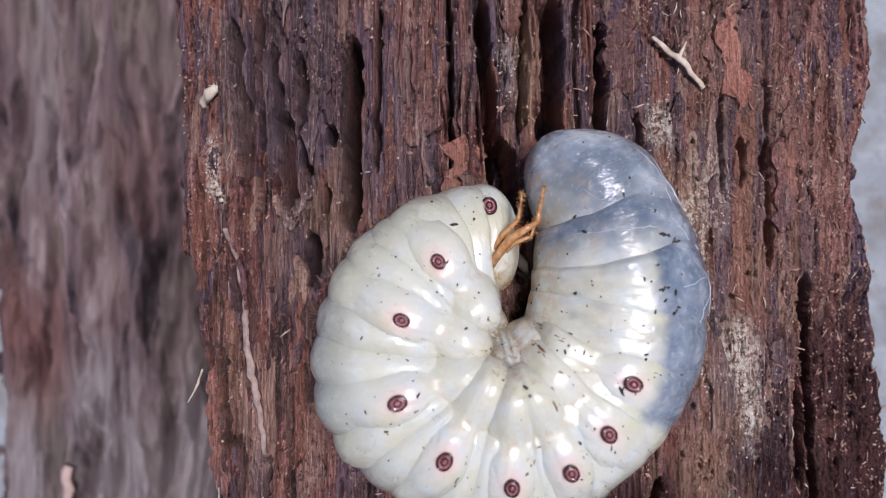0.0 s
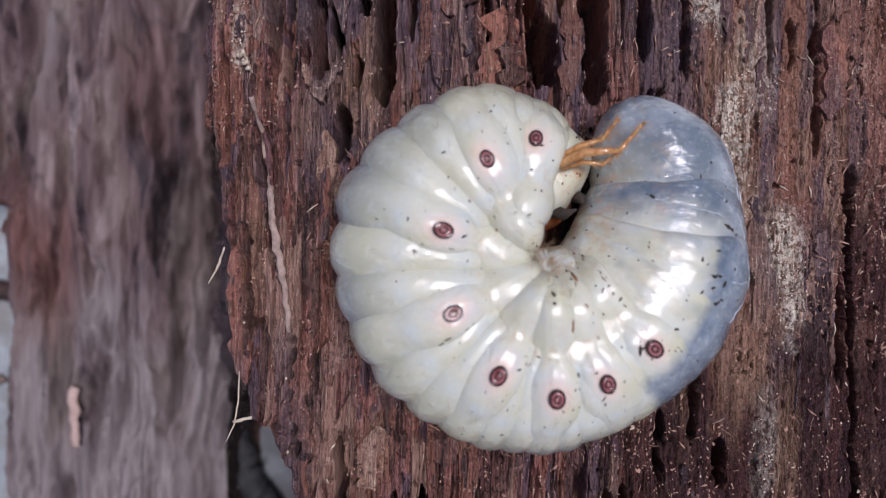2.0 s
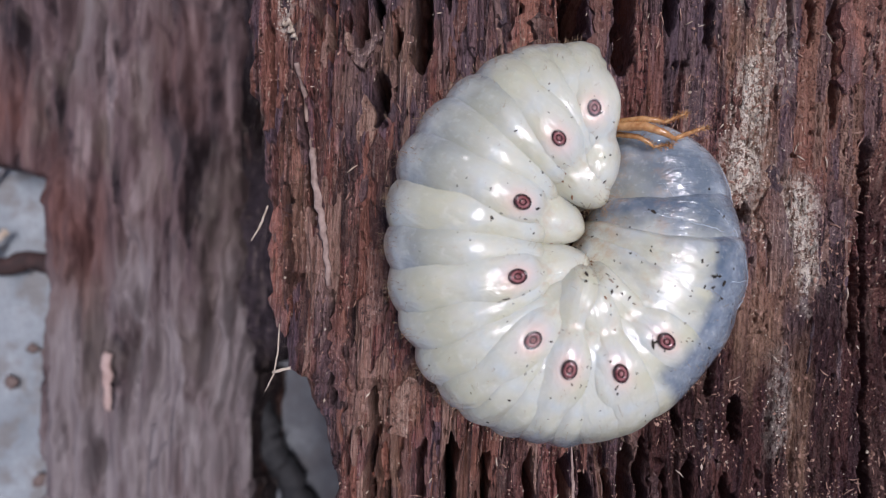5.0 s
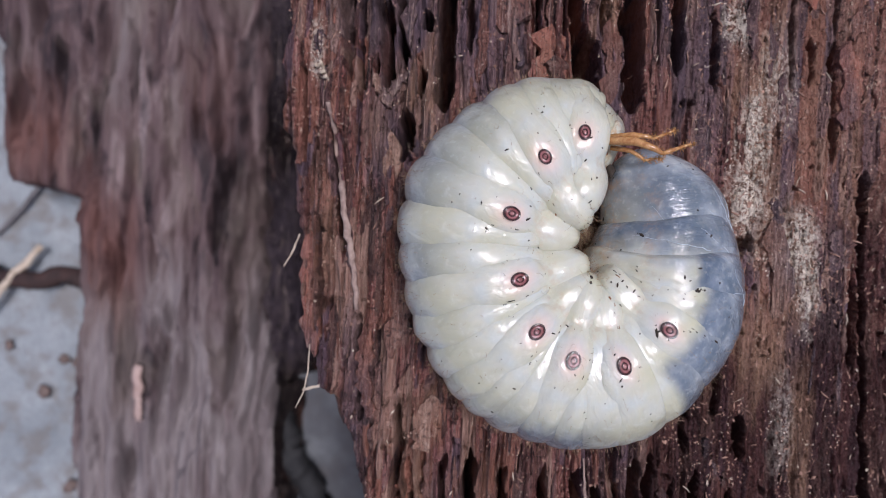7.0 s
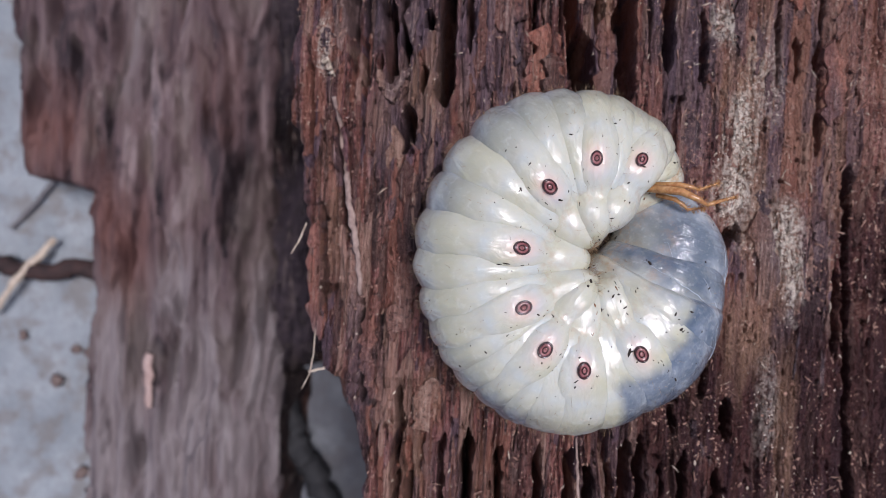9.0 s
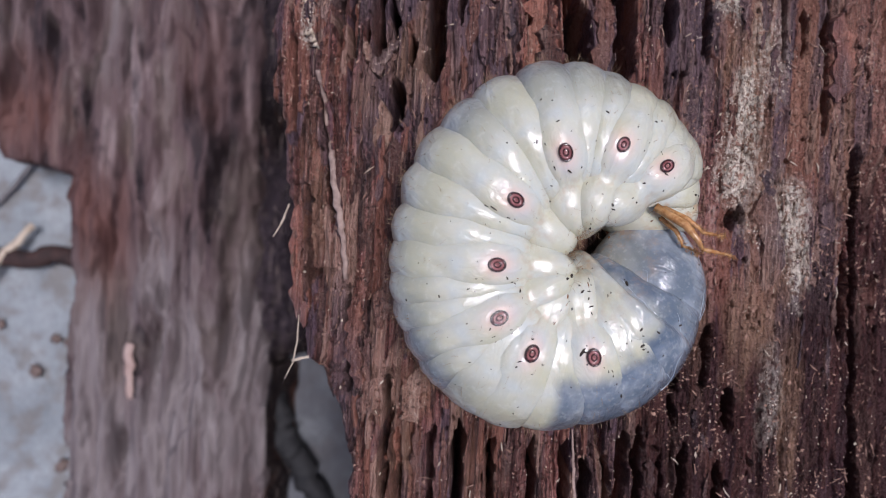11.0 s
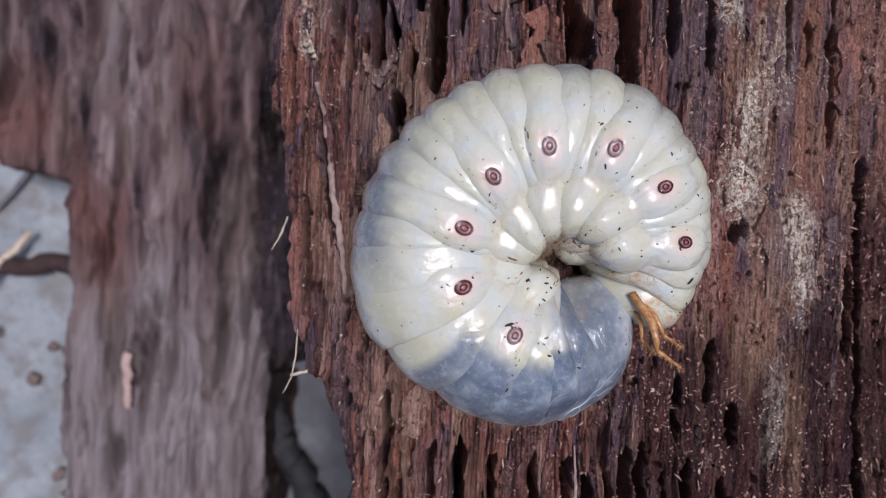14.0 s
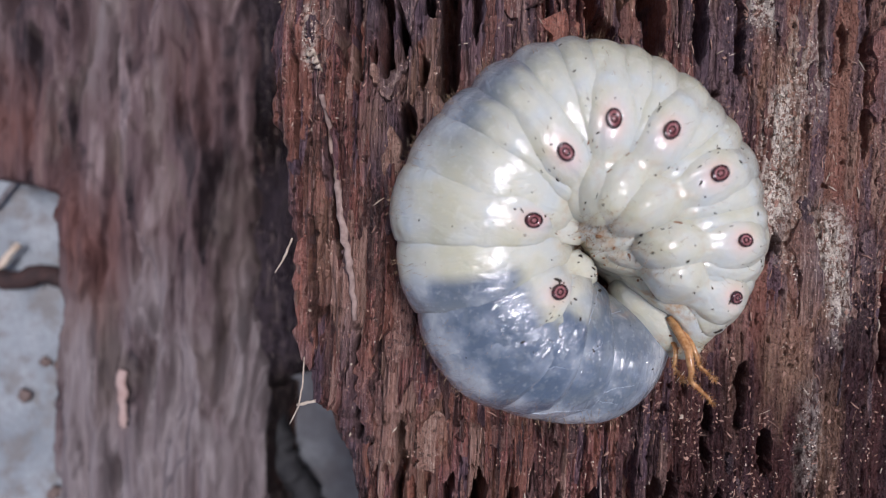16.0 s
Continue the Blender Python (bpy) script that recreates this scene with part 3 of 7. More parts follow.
def build_lower_log():
    ys = np.linspace(-0.16, 0.14, 420)
    us = np.linspace(0, 1, 240)
    xl = np.interp(ys, (-0.16, -0.046, -0.029, -0.0090, -0.0070, -0.0055, 0.006, 0.018, 0.14), (-0.098, -0.0995, -0.0992, -0.0998, -0.1080, -0.1180, -0.1200, -0.1195, -0.122)) + 0.005 * (fbm(ys * 1000 / 7, ys * 0 + 2.2, 2, 5, 0.6) - 0.5)
    xr = np.interp(ys, (-0.16, -0.082, -0.055, -0.03, 0.004, 0.043, 0.14), (-0.05, -0.052, -0.0525, -0.0555, -0.0565, -0.0575, -0.06)) + 0.004 * (fbm(ys * 1000 / 8, ys * 0 + 6.2, 5, 4) - 0.5)
    X = -0.140 + (xr + 0.140)[:, None] * us[None]
    Y = np.repeat(ys[:, None], len(us), 1)
    a, b = X * 1000, Y * 1000
    wx = a + 3 * (fbm(a / 20, b / 30, 21, 3) - 0.5)
    Z = -66 + 2.4 * (plates(5 * fbm(wx / 7, b / 50, 4, 3)) - 2.5) + 1.2 * (plates(5 * fbm(wx / 3.0, b / 24, 9, 3), 0.3) - 2.5) + 1.2 * (fbm(wx / 1.3, b / 10, 15, 2) - 0.5)
    Z = Z - 26 * np.clip(fbm(wx / 4, b / 24, 27, 3) - 0.62, 0, 1)
    Z = Z - 7 * np.clip(1 - (X - xl[:, None]) / 0.008, 0, 1) ** 2 - 8 * np.clip(1 - (1 - us) * 6, 0, 1)[None] ** 2
    Z = np.where(X < xl[:, None], GROUND_Z * 1000 - 7, Z)
    P = np.stack([X, Y, Z / 1000], -1)
    west = P[:, 0].copy()
    west[:, 0] += 0.004
    west[:, 2] = GROUND_Z - 0.008
    # sloping black sheet added to fill the gap with shade
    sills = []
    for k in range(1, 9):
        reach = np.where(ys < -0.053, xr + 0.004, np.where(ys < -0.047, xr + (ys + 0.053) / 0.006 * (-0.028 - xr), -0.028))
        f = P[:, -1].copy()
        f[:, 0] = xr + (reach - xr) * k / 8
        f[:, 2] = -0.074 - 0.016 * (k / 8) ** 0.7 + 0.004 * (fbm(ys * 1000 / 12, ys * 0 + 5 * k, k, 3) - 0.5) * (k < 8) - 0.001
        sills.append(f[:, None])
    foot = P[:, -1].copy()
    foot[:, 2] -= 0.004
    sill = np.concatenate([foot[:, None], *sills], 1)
    grid_mesh("crevice_wood", sill, CREVICE_SHADE, lower_log, "black sheet standing in for the shade between the logs")
    east = P[:, -1].copy()
    east[:, 2] = GROUND_Z - 0.008
    P = np.concatenate([west[:, None], P, east[:, None]], 1)
    low, high = P[:1].copy(), P[-1:].copy()
    low[..., 2], high[..., 2] = GROUND_Z - 0.001, GROUND_Z - 0.001
    P = np.concatenate([low, P, high], 0)
    ob = grid_mesh("wood_body", P, LOWER_WOOD, lower_log)
    a, b = P[..., 0] * 1000, P[..., 1] * 1000
    ragged = fbm(a / 9, b / 26, 18, 4, 0.6) - 0.5
    worn = np.clip((-b - 12) / 30, 0, 1) + 0.5 * np.clip(1 - np.abs(a + 88) / 8, 0, 1) * np.clip((b - 8) / 8, 0, 1)
    attribute(ob, "worn", np.clip(worn * 0.9 + 2.2 * ragged, 0, 1) * np.clip(2 * worn, 0, 1))
    bare = np.maximum(1.5 - 1.2 * np.hypot((a + 90) / 9, (b + 22) / 20), 1.5 - 1.2 * np.hypot((a + 112) / 12, (b - 6) / 14))
    bare = np.maximum(bare, 0.9 - np.hypot((a + 70) / 7, (b - 16) / 16))
    attribute(ob, "bare", np.clip(bare + 1.5 * ragged, 0, 1))


build_lower_log()

# ---- the larva ----
larva = tagged(new("larva"), "fat cream-white beetle larva curled in a C on rotten wood", "larva")
folds, legs = {}, []
RADII = dict(T1=6.0, T2=7.0, T3=7.8, A1f=8.34, A1=8.6, A1a=8.85, A2f=9.09, A2=9.3, A2a=9.49, A3f=9.66, A3=9.8, A3a=9.9, A4f=9.96, A4=10.0, A4a=10.0, A5f=10.0, A5=10.0,
             A5a=10.0, A6f=10.0, A6=10.0, A6a=9.96, A7f=9.85, A7=9.8, A7a=9.5, A8=9.3, A8a=9.35, A9=9.1, A9a=8.4, A10=7.2)
SMOOTH = ("A7f", "A7", "A7a", "A8", "A8a", "A9", "A9a", "A10")
SPIRACLE = -8.0       # degrees from straight up towards the back


def lobe(v, at, wide):
    return np.exp(-((v - at) / wide) ** 2)


def fold_shape(key, R):
    """Half length along the body and radius, by the angle v round the body (0 up, 90 back, -90 belly)."""
    n, m = 97, 33
    v = np.linspace(-180, 180, n)[None]
    w = np.linspace(-1, 1, m)[:, None]
    if key in ("T1", "A10"):
        w = np.sin(w * math.pi / 2)
    out = np.sin(np.radians(v))                      # 1 at the back, -1 at the belly
    seed = sum(map(ord, key))
    side = lobe(v, SPIRACLE, 26) + lobe(np.abs(v), 180, 26)
    pleura = lobe(v, -50, 17)
    if key in SMOOTH:
        half = 3.7 + 1.7 * np.clip(out, -0.5, 1)
        fall, power = 0.08, 2.4
        grow = 1 + (0.06 * side + 0.15 * pleura - 0.05 * lobe(v, -30, 8)) * (key in ("A7", "A8")) + 0.03 * lobe(v, -15, 25) * (key == "A9")
        if key in ("A7", "A8"):
            half = half - 0.6
        if key in ("A8a", "A9", "A9a"):
            half = half + 0.8
    elif key[0] == "T":
        half = {"T1": 3.0, "T2": 2.7, "T3": 2.7}[key] + 1.0 * np.clip(out, -0.7, 1) + 0.5 * side
        fall, power = (0.42 if key == "T1" else 0.16), 2.4
        grow = 1 + 0.02 * side + 0.07 * pleura
    elif key[-1] in "fa":
        half = 2.5 + 1.3 * np.clip(out, -0.8, 1)
        fall, power = 0.19, 2.0
        grow = 1 - 0.035 * side - 0.12 * pleura + 0.02 * lobe(v, 60, 30)
    else:
        half = 2.8 + 1.0 * np.clip(out, -0.8, 1) + 0.8 * side + 1.5 * pleura
        fall, power = 0.19 + 0.26 * pleura + 0.03 * side, 2.3
        grow = 1 + 0.05 * side + 0.20 * pleura - 0.08 * lobe(v, -30, 7) - 0.12 * lobe(v, -78, 10) - 0.02 * lobe(v, 26, 9) + 0.03 * lobe(v, 50, 16)
    aw = np.abs(w)
    closed = w * 0
    if key == "A10":
        half = np.where(w > 0, 9.0, half)
        prof = np.where(w > 0, np.sqrt(np.clip(1 - aw ** 1.9, 0, 1)), 1 + 0.14 * aw)
        closed = w > 0
    elif key == "T1":
        half = np.where(w < 0, 3.6, half)
        prof = np.where(w < 0, np.sqrt(np.clip(1 - aw ** 2.4, 0, 1)), 1 - 0.2 * aw ** 2.4)
        closed = w < 0
    else:
        prof = 1 - fall * aw ** power - 0.14 * w * (key == "A9a")
    # ends turn in
    prof = prof * np.where((aw > 0.86) & (closed == 0), np.sqrt(np.clip(1 - ((aw - 0.86) / 0.145) ** 2 * (0.35 if key in SMOOTH[3:] else 0.75), 0, 1)), 1)
    wob = 0.04 * (fbm(v / 28 + 20, w * 1.4 + seed, seed % 30, 3) - 0.5) + 0 * v
    crease = 1 - np.abs(2 * fbm(v / 17 + seed, w * 1.6 + 3 + 0.02 * v, (seed + 11) % 30, 2) - 1)
    r = R * prof * grow * (1 + wob - 0.05 * np.clip(crease - 0.82, 0, 1) * (key not in ("A9a", "A10")))
    a = np.radians(v)
    x, z = r * np.sin(a), r * np.cos(a) * 1.0
    y = w * half + 0.12 * R * (fbm(v / 40 + 9, w * 0 + seed * 1.7, (seed + 5) % 30, 2) - 0.5)
    x = np.where(x < 0, x * (1 + (0.10 if key[0] == "T" or key in SMOOTH else 0.14) * np.clip(-out, 0, 1) ** 2), x)
    bend = 17.0
    if key in SMOOTH:
        x = x - y * y / (2 * bend)
    return np.stack([x + 0 * y, y + 0 * x, z + 0 * y], -1) / 1000, v + 0 * w, w + 0 * v


def gut_tone(key, v, w):
    """How far the grey gut shows through the skin; less where a fold ends."""
    return gut_under(key, v, w) * (1 - 0.4 * np.abs(w) ** 5 * (key in ("A7a", "A8")))


def gut_under(key, v, w):
    back = np.clip((v - 5) / 45, 0, 1) * (v < 178)
    patchy = 0.5 + fbm(v / 30 + 30, w * 1.1 + 4, len(key) * 3 + ord(key[1]) % 9, 3)
    ragged = 0.9 * (fbm(v / 16 + 11, w * 2.6 + 5, ord(key[1]) % 9 + 4, 3) - 0.5)
    if key == "A10":
        return 0.9 - 0.45 * lobe(v, 2, 16) * lobe(w, -0.8, 0.5) * patchy - 0.55 * np.clip((-20 - v) / 30, 0, 1) * np.clip(0.7 - w, 0, 1) * (v > -140)
    if key == "A9a":
        return np.clip(0.92 - 0.80 * lobe(v, -3, 15) * lobe(w, -0.45, 0.6) * patchy - 0.85 * np.clip((-20 - v) / 18, 0, 1) * np.clip(0.6 - w, 0, 1) * (v > -150) + 0.5 * ragged, 0.04, 0.95)
    if key == "A9":
        return np.clip(np.maximum((v + 4) / 12, 0.12 + 0.3 * w * (v > -32)) + ragged, 0, 0.97)
    if key == "A8a":
        return np.clip(np.maximum((v - 1) / 11, 0.05 + 0.1 * w) + ragged, 0, 0.95)
    if key == "A8":
        return np.clip((v - 4) / 11 + ragged, 0, 0.95)
    if key in ("A7f", "A7", "A7a"):
        return np.clip((v - 4) / 11 + ragged, 0, 0.9) * np.clip((w - 0.05) / 0.3, 0, 1) if key == "A7a" else 0.6 * np.clip((v - 22) / 24 + ragged, 0, 1) * np.clip(0.6 - w, 0, 1) if key == "A7f" else 0.10 * back * patchy
    if key[:2] == "A6" or key == "A5a":
        return np.clip((v - 20) / 32 + ragged, 0, 1) * {"A6": 0.85, "A6a": 0.85, "A6f": 0.6, "A5a": 0.35}[key]
    if key in ("A3", "A3f", "A2a", "A4f"):
        return np.clip((v - 12) / 40, 0, 1) * 0.50 * patchy
    return 0.13 * back * patchy


def ring_mesh(bm, r_in, r_out, high, sides=24, squash=0.8):
    """A low rounded ring round the z axis."""
    loops = []
    for j in range(5):
        a = math.pi * j / 4
        r, z = (r_in + r_out) / 2 - (r_out - r_in) / 2 * math.cos(a), high * math.sin(a)
        loops.append([bm.verts.new((r * math.cos(2 * math.pi * k / sides), r * math.sin(2 * math.pi * k / sides) * squash, z)) for k in range(sides)])
    for p, q in zip(loops, loops[1:]):
        for k in range(sides):
            bm.faces.new((p[k], p[(k + 1) % sides], q[(k + 1) % sides], q[k]))


def surface_frame(P, V, W, v, w):
    """Place and axes on a fold at angle v and length w."""
    j = int(np.argmin(np.abs(V[0] - v)))
    i = int(np.argmin(np.abs(W[:, 0] - w)))
    p = Vector(P[i, j])
    along = Vector(P[min(i + 1, P.shape[0] - 1), j] - P[max(i - 1, 0), j]).normalized()
    around = Vector(P[i, (j + 1) % P.shape[1]] - P[i, j - 1]).normalized()
    up = around.cross(along).normalized()
    if up.dot(Vector((p.x, 0, p.z))) < 0:
        up.negate()
    return p, around, up.cross(around), up


def add_spiracle(parent, P, V, W, v=SPIRACLE, w=0.0, size=1.0):
    p, around, along, up = surface_frame(P, V, W, v, w)
    m = Matrix((around, along, up)).transposed().to_4x4()
    m.translation = p + up * 0.00005
    bm = bmesh.new()
    ring_mesh(bm, 0.00072, 0.00104, 0.00032, squash=0.78)
    ring_mesh(bm, 0.00028, 0.00045, 0.00032, 18, 0.78)
    rim = part("spiracle", bm, RING, parent, "dark brown breathing pore ring")
    m = m @ Matrix.Scale(size, 4)
    rim.matrix_local = m
    bm = bmesh.new()
    ring_mesh(bm, 0.00040, 0.00080, 0.00024, squash=0.78)
    ring_mesh(bm, 0.0, 0.00032, 0.00024, 12, 0.78)
    bm.transform(m)
    part("spiracle_plate", bm, PLATE, parent)


def add_specks(name, parent, P, V, W, count, v0, v1, material, rnd, long=1.0, big=1.0, w0=-0.75, w1=0.75):
    bm = bmesh.new()
    for _ in range(count):
        p, a, b, up = surface_frame(P, V, W, rnd.uniform(v0, v1), rnd.uniform(w0, w1))
        s = rnd.uniform(0.00007, 0.00020) * (1.0 if rnd.random() < 0.85 else 1.6) * big
        t = rnd.uniform(0, 6.28) if w0 < 0 else rnd.uniform(-0.3, 0.3)
        d = (math.cos(t) * a + math.sin(t) * b) * s * rnd.uniform(0.8, 2.2) * long
        e = up.cross(d).normalized() * s * 0.8
        q = [p + (math.cos(k * 1.047) * d + math.sin(k * 1.047) * e) * rnd.uniform(0.45, 1.1) for k in range(6)]
        lo = [bm.verts.new(k - up * 0.00004) for k in q]
        hi = [bm.verts.new(p + (k - p) * 0.7 + up * s * 0.5) for k in q]
        bm.faces.new(hi)
        for k in range(6):
            bm.faces.new((lo[k], lo[(k + 1) % 6], hi[(k + 1) % 6], hi[k]))
    tagged(part(name, bm, material, parent), kind="stuff")


def add_clot(parent, P, V, W, v, w, rnd):
    """A small ragged clot of black earth."""
    p, a, b, up = surface_frame(P, V, W, v, w)
    bm = bmesh.new()
    t = rnd.uniform(0, 3.14)
    for k in range(9):
        c = p + (math.cos(t) * a + math.sin(t) * b) * 0.00013 * (k - 4) + a * rnd.uniform(-1, 1) * 0.00012 + b * rnd.uniform(-1, 1) * 0.00012
        m = Matrix.Translation(c) @ Euler((rnd.random(), rnd.random(), rnd.random() * 6)).to_matrix().to_4x4() @ Matrix.Diagonal((rnd.uniform(0.6, 1.6), 1, 0.6, 1))
        bmesh.ops.create_icosphere(bm, subdivisions=1, radius=rnd.uniform(0.00009, 0.0002), matrix=m)
    part("soil_clot", bm, DIRT, parent)


def add_bristles(parent, P, V, W, count, rnd, v0=-110, v1=150, long=0.0007):
    bm = bmesh.new()
    for _ in range(count):
        p, a, b, up = surface_frame(P, V, W, rnd.uniform(v0, v1), rnd.gauss(0, 0.22))
        d = (up + 0.6 * rnd.uniform(-1, 1) * a + rnd.uniform(-0.7, 0.7) * b).normalized() * long * rnd.uniform(0.5, 1.3)
        tube(bm, [p - up * 0.0001, p + d * 0.5, p + d + a * 0.0002], [0.000019, 0.000015, 0.000005], 3)
    tagged(part("bristles", bm, HAIR, parent), kind="stuff")


def add_veins(parent, P, V, W, starts):
    """Pale branching tubes that show on the grey skin."""
    for v, w, dv, dw in starts:
        pts, radii = [], []
        for k in range(14):
            p, a, b, up = surface_frame(P, V, W, v, w)
            pts.append(p + up * 0.00001)
            radii.append(0.00006 * (1 - 0.06 * k))
            v, w = v + dv + 2.0 * math.sin(k * 0.9 + dv), w + dw + 0.012 * math.sin(k * 1.3)
            if abs(w) > 0.88:
                break
        if len(pts) > 3:
            bm = bmesh.new()
            tube(bm, pts, radii, 5)
            part("vein", bm, VEIN, parent)


VEINS = {"A9": [(70, -0.5, -2.5, 0.09), (20, 0.1, 5.5, 0.015), (35, -0.7, 3.0, 0.08)], "A9a": [(5, -0.6, 6.5, 0.01), (60, -0.8, -3.5, 0.11), (85, -0.7, -1.0, 0.1), (15, 0.1, -4.5, 0.03)],
         "A10": [(60, -0.8, -1.5, 0.10), (30, -0.8, 2.5, 0.08), (15, -0.7, -3.5, 0.07), (80, -0.6, -4.5, 0.05)]}


def build_fold(key):
    rnd = random.Random(key)
    P, V, W = fold_shape(key, RADII[key])
    name = "thorax_segment" if key[0] == "T" else "tail_segment" if key[:2] == "A9" or key == "A10" else "abdomen_fold" if key[-1] in "fa" else "abdomen_segment"
    label = {"A8": "cream skin, blue-grey along the back", "A9": "translucent blue-grey tail skin", "A10": "translucent blue-grey rounded tail end"}.get(key, "")
    ob = grid_mesh(name, P, SKIN, larva, label)
    attribute(ob, "gut", np.clip(gut_tone(key, V, W), 0, 1))
    rust = 0.65 * lobe(V, -90, 24) + 0.4 * lobe(V, -31, 8) + 0.35 * lobe(V, -68, 14) + (0.7 * lobe(V, -60, 30) if key[0] == "T" else 0)
    attribute(ob, "rust", np.clip(rust, 0, 1))
    pore = key in ("A1", "A2", "A3", "A4", "A5", "A6", "A7", "A8")
    attribute(ob, "flush", np.clip(1.5 * lobe(V, SPIRACLE, 9) * lobe(W, 0, 0.34), 0, 1) * pore + 0 * V)
    folds[key] = ob
    if pore:
        add_spiracle(ob, P, V, W, size=0.86 if key in ("A1", "A2") else 0.98)
    if key == "T1":
        add_spiracle(ob, P, V, W, v=10, w=-0.2, size=1.1)
    add_specks("dirt_specks", ob, P, V, W, 6 if key[-1] in "fa" else 11, -90, 30, DIRT, rnd, 1.1, 0.95)
    add_specks("dirt_specks", ob, P, V, W, 4, -20, 80, DIRT, rnd, 1.0, 0.6)
    if pore or key[0] == "T":
        add_specks("groove_dirt", ob, P, V, W, 10, -75, 15, DIRT, rnd, 2.2, 0.6, 0.42, 0.66)
        add_specks("groove_dirt", ob, P, V, W, 5, -85, -20, FRASS, rnd, 2.2, 0.9, 0.42, 0.66)
    if key in ("A9", "A8a", "A8"):
        add_specks("soil_specks", ob, P, V, W, 12, -55, 5, DIRT, rnd, 1.1, 1.1)
    if key in ("A9", "A9a"):
        add_clot(ob, P, V, W, rnd.uniform(4, 18), rnd.uniform(-0.2, 0.3), rnd)
        add_clot(ob, P, V, W, rnd.uniform(10, 26), rnd.uniform(-0.4, 0.1), rnd)
    if key[0] == "T" or key[:2] in ("A1", "A2", "A3"):
        add_specks("brown_stains", ob, P, V, W, 7, -110, -66, FRASS, rnd, 1.0, 1.2)
    add_bristles(ob, P, V, W, 24, rnd, long=0.0008)
    add_bristles(ob, P, V, W, 26, rnd, 62, 112, 0.0010)
    if key not in SMOOTH:
        add_bristles(ob, P, V, W, 34, rnd, -85, -46, 0.0013)
        add_bristles(ob, P, V, W, 5, rnd, -115, -85, 0.0016)
    if key in VEINS:
        add_veins(ob, P, V, W, VEINS[key])


for key in RADII:
    build_fold(key)


def build_head():
    """A rounded capsule tucked under the first segment, with jaws."""
    bm = bmesh.new()
    bmesh.ops.create_icosphere(bm, subdivisions=4, radius=1.0)
    for q in bm.verts:
        q.co = Vector((q.co.x * 0.0036, q.co.y * 0.0030 * (1 - 0.15 * abs(q.co.x)), q.co.z * 0.0036))
    head = part("head", bm, HEAD, folds["T1"], "glossy red-brown head capsule")
    head.matrix_local = pose(0.0004, -0.0016, -0.0014)
    for s in (-1, 1):
        bm = bmesh.new()
        tube(bm, [(-0.003, -0.001, s * 0.0014), (-0.0045, -0.0022, s * 0.0013), (-0.0056, -0.0026, s * 0.0005)], [0.0008, 0.0006, 0.0001], 8)
        part("jaw", bm, DIRT, head)


build_head()


def build_leg(k):
    rnd = random.Random(50 + k)
    knee, curl, thick = ((-0.7, 0.2, 1.0), (-0.45, 0.35, 0.7), (-0.8, -0.1, 0.6))[k]
    joints = [Vector((-0.0034, 0, -0.0012)), Vector((0.0002, 0, 0.0002)), Vector((0.0020, 0.0010 * knee, 0.0009)), Vector((0.0031, 0.0017 * knee, 0.0006)), Vector((0.0041, 0.0011 * knee + 0.0003 * curl, 0.0003)),
              Vector((0.0056, 0.0003 * knee + 0.0008 * curl, -0.0002)), Vector((0.0065, 0.0014 * curl, -0.0008)), Vector((0.0070, 0.0018 * curl, -0.0016))]
    joints = [q * (1.0, 0.74, 0.58)[k] for q in joints]
    sizes = [0.00075, 0.0007, 0.00052, 0.00034, 0.00036, 0.00024, 0.00017, 0.00004]
    spans = (("leg", 0, 4), ("shin", 3, 6), ("claw", 5, 8))
    leg = None
    for name, i, j in spans:
        bm = bmesh.new()
        tube(bm, joints[i:j], [r * thick * 0.68 for r in sizes[i:j]], 10)
        piece = part(name, bm, CHITIN, leg or larva, "" if leg else "jointed amber leg")
        leg = leg or piece
    bm = bmesh.new()
    for _ in range(130):
        u = rnd.uniform(1, 6.6)
        p = joints[int(u)].lerp(joints[int(u) + 1], u % 1)
        d = Vector((rnd.uniform(-0.2, 0.8), rnd.uniform(-1, 1), rnd.uniform(-0.3, 1))).normalized() * rnd.uniform(0.0003, 0.0008)
        tube(bm, [p, p + d * 0.6, p + d], [0.00003, 0.000024, 0.000008], 3)
    tagged(part("bristles", bm, CHITIN, leg), kind="stuff")
    legs.append(leg)


for k in range(3):
    build_leg(k)


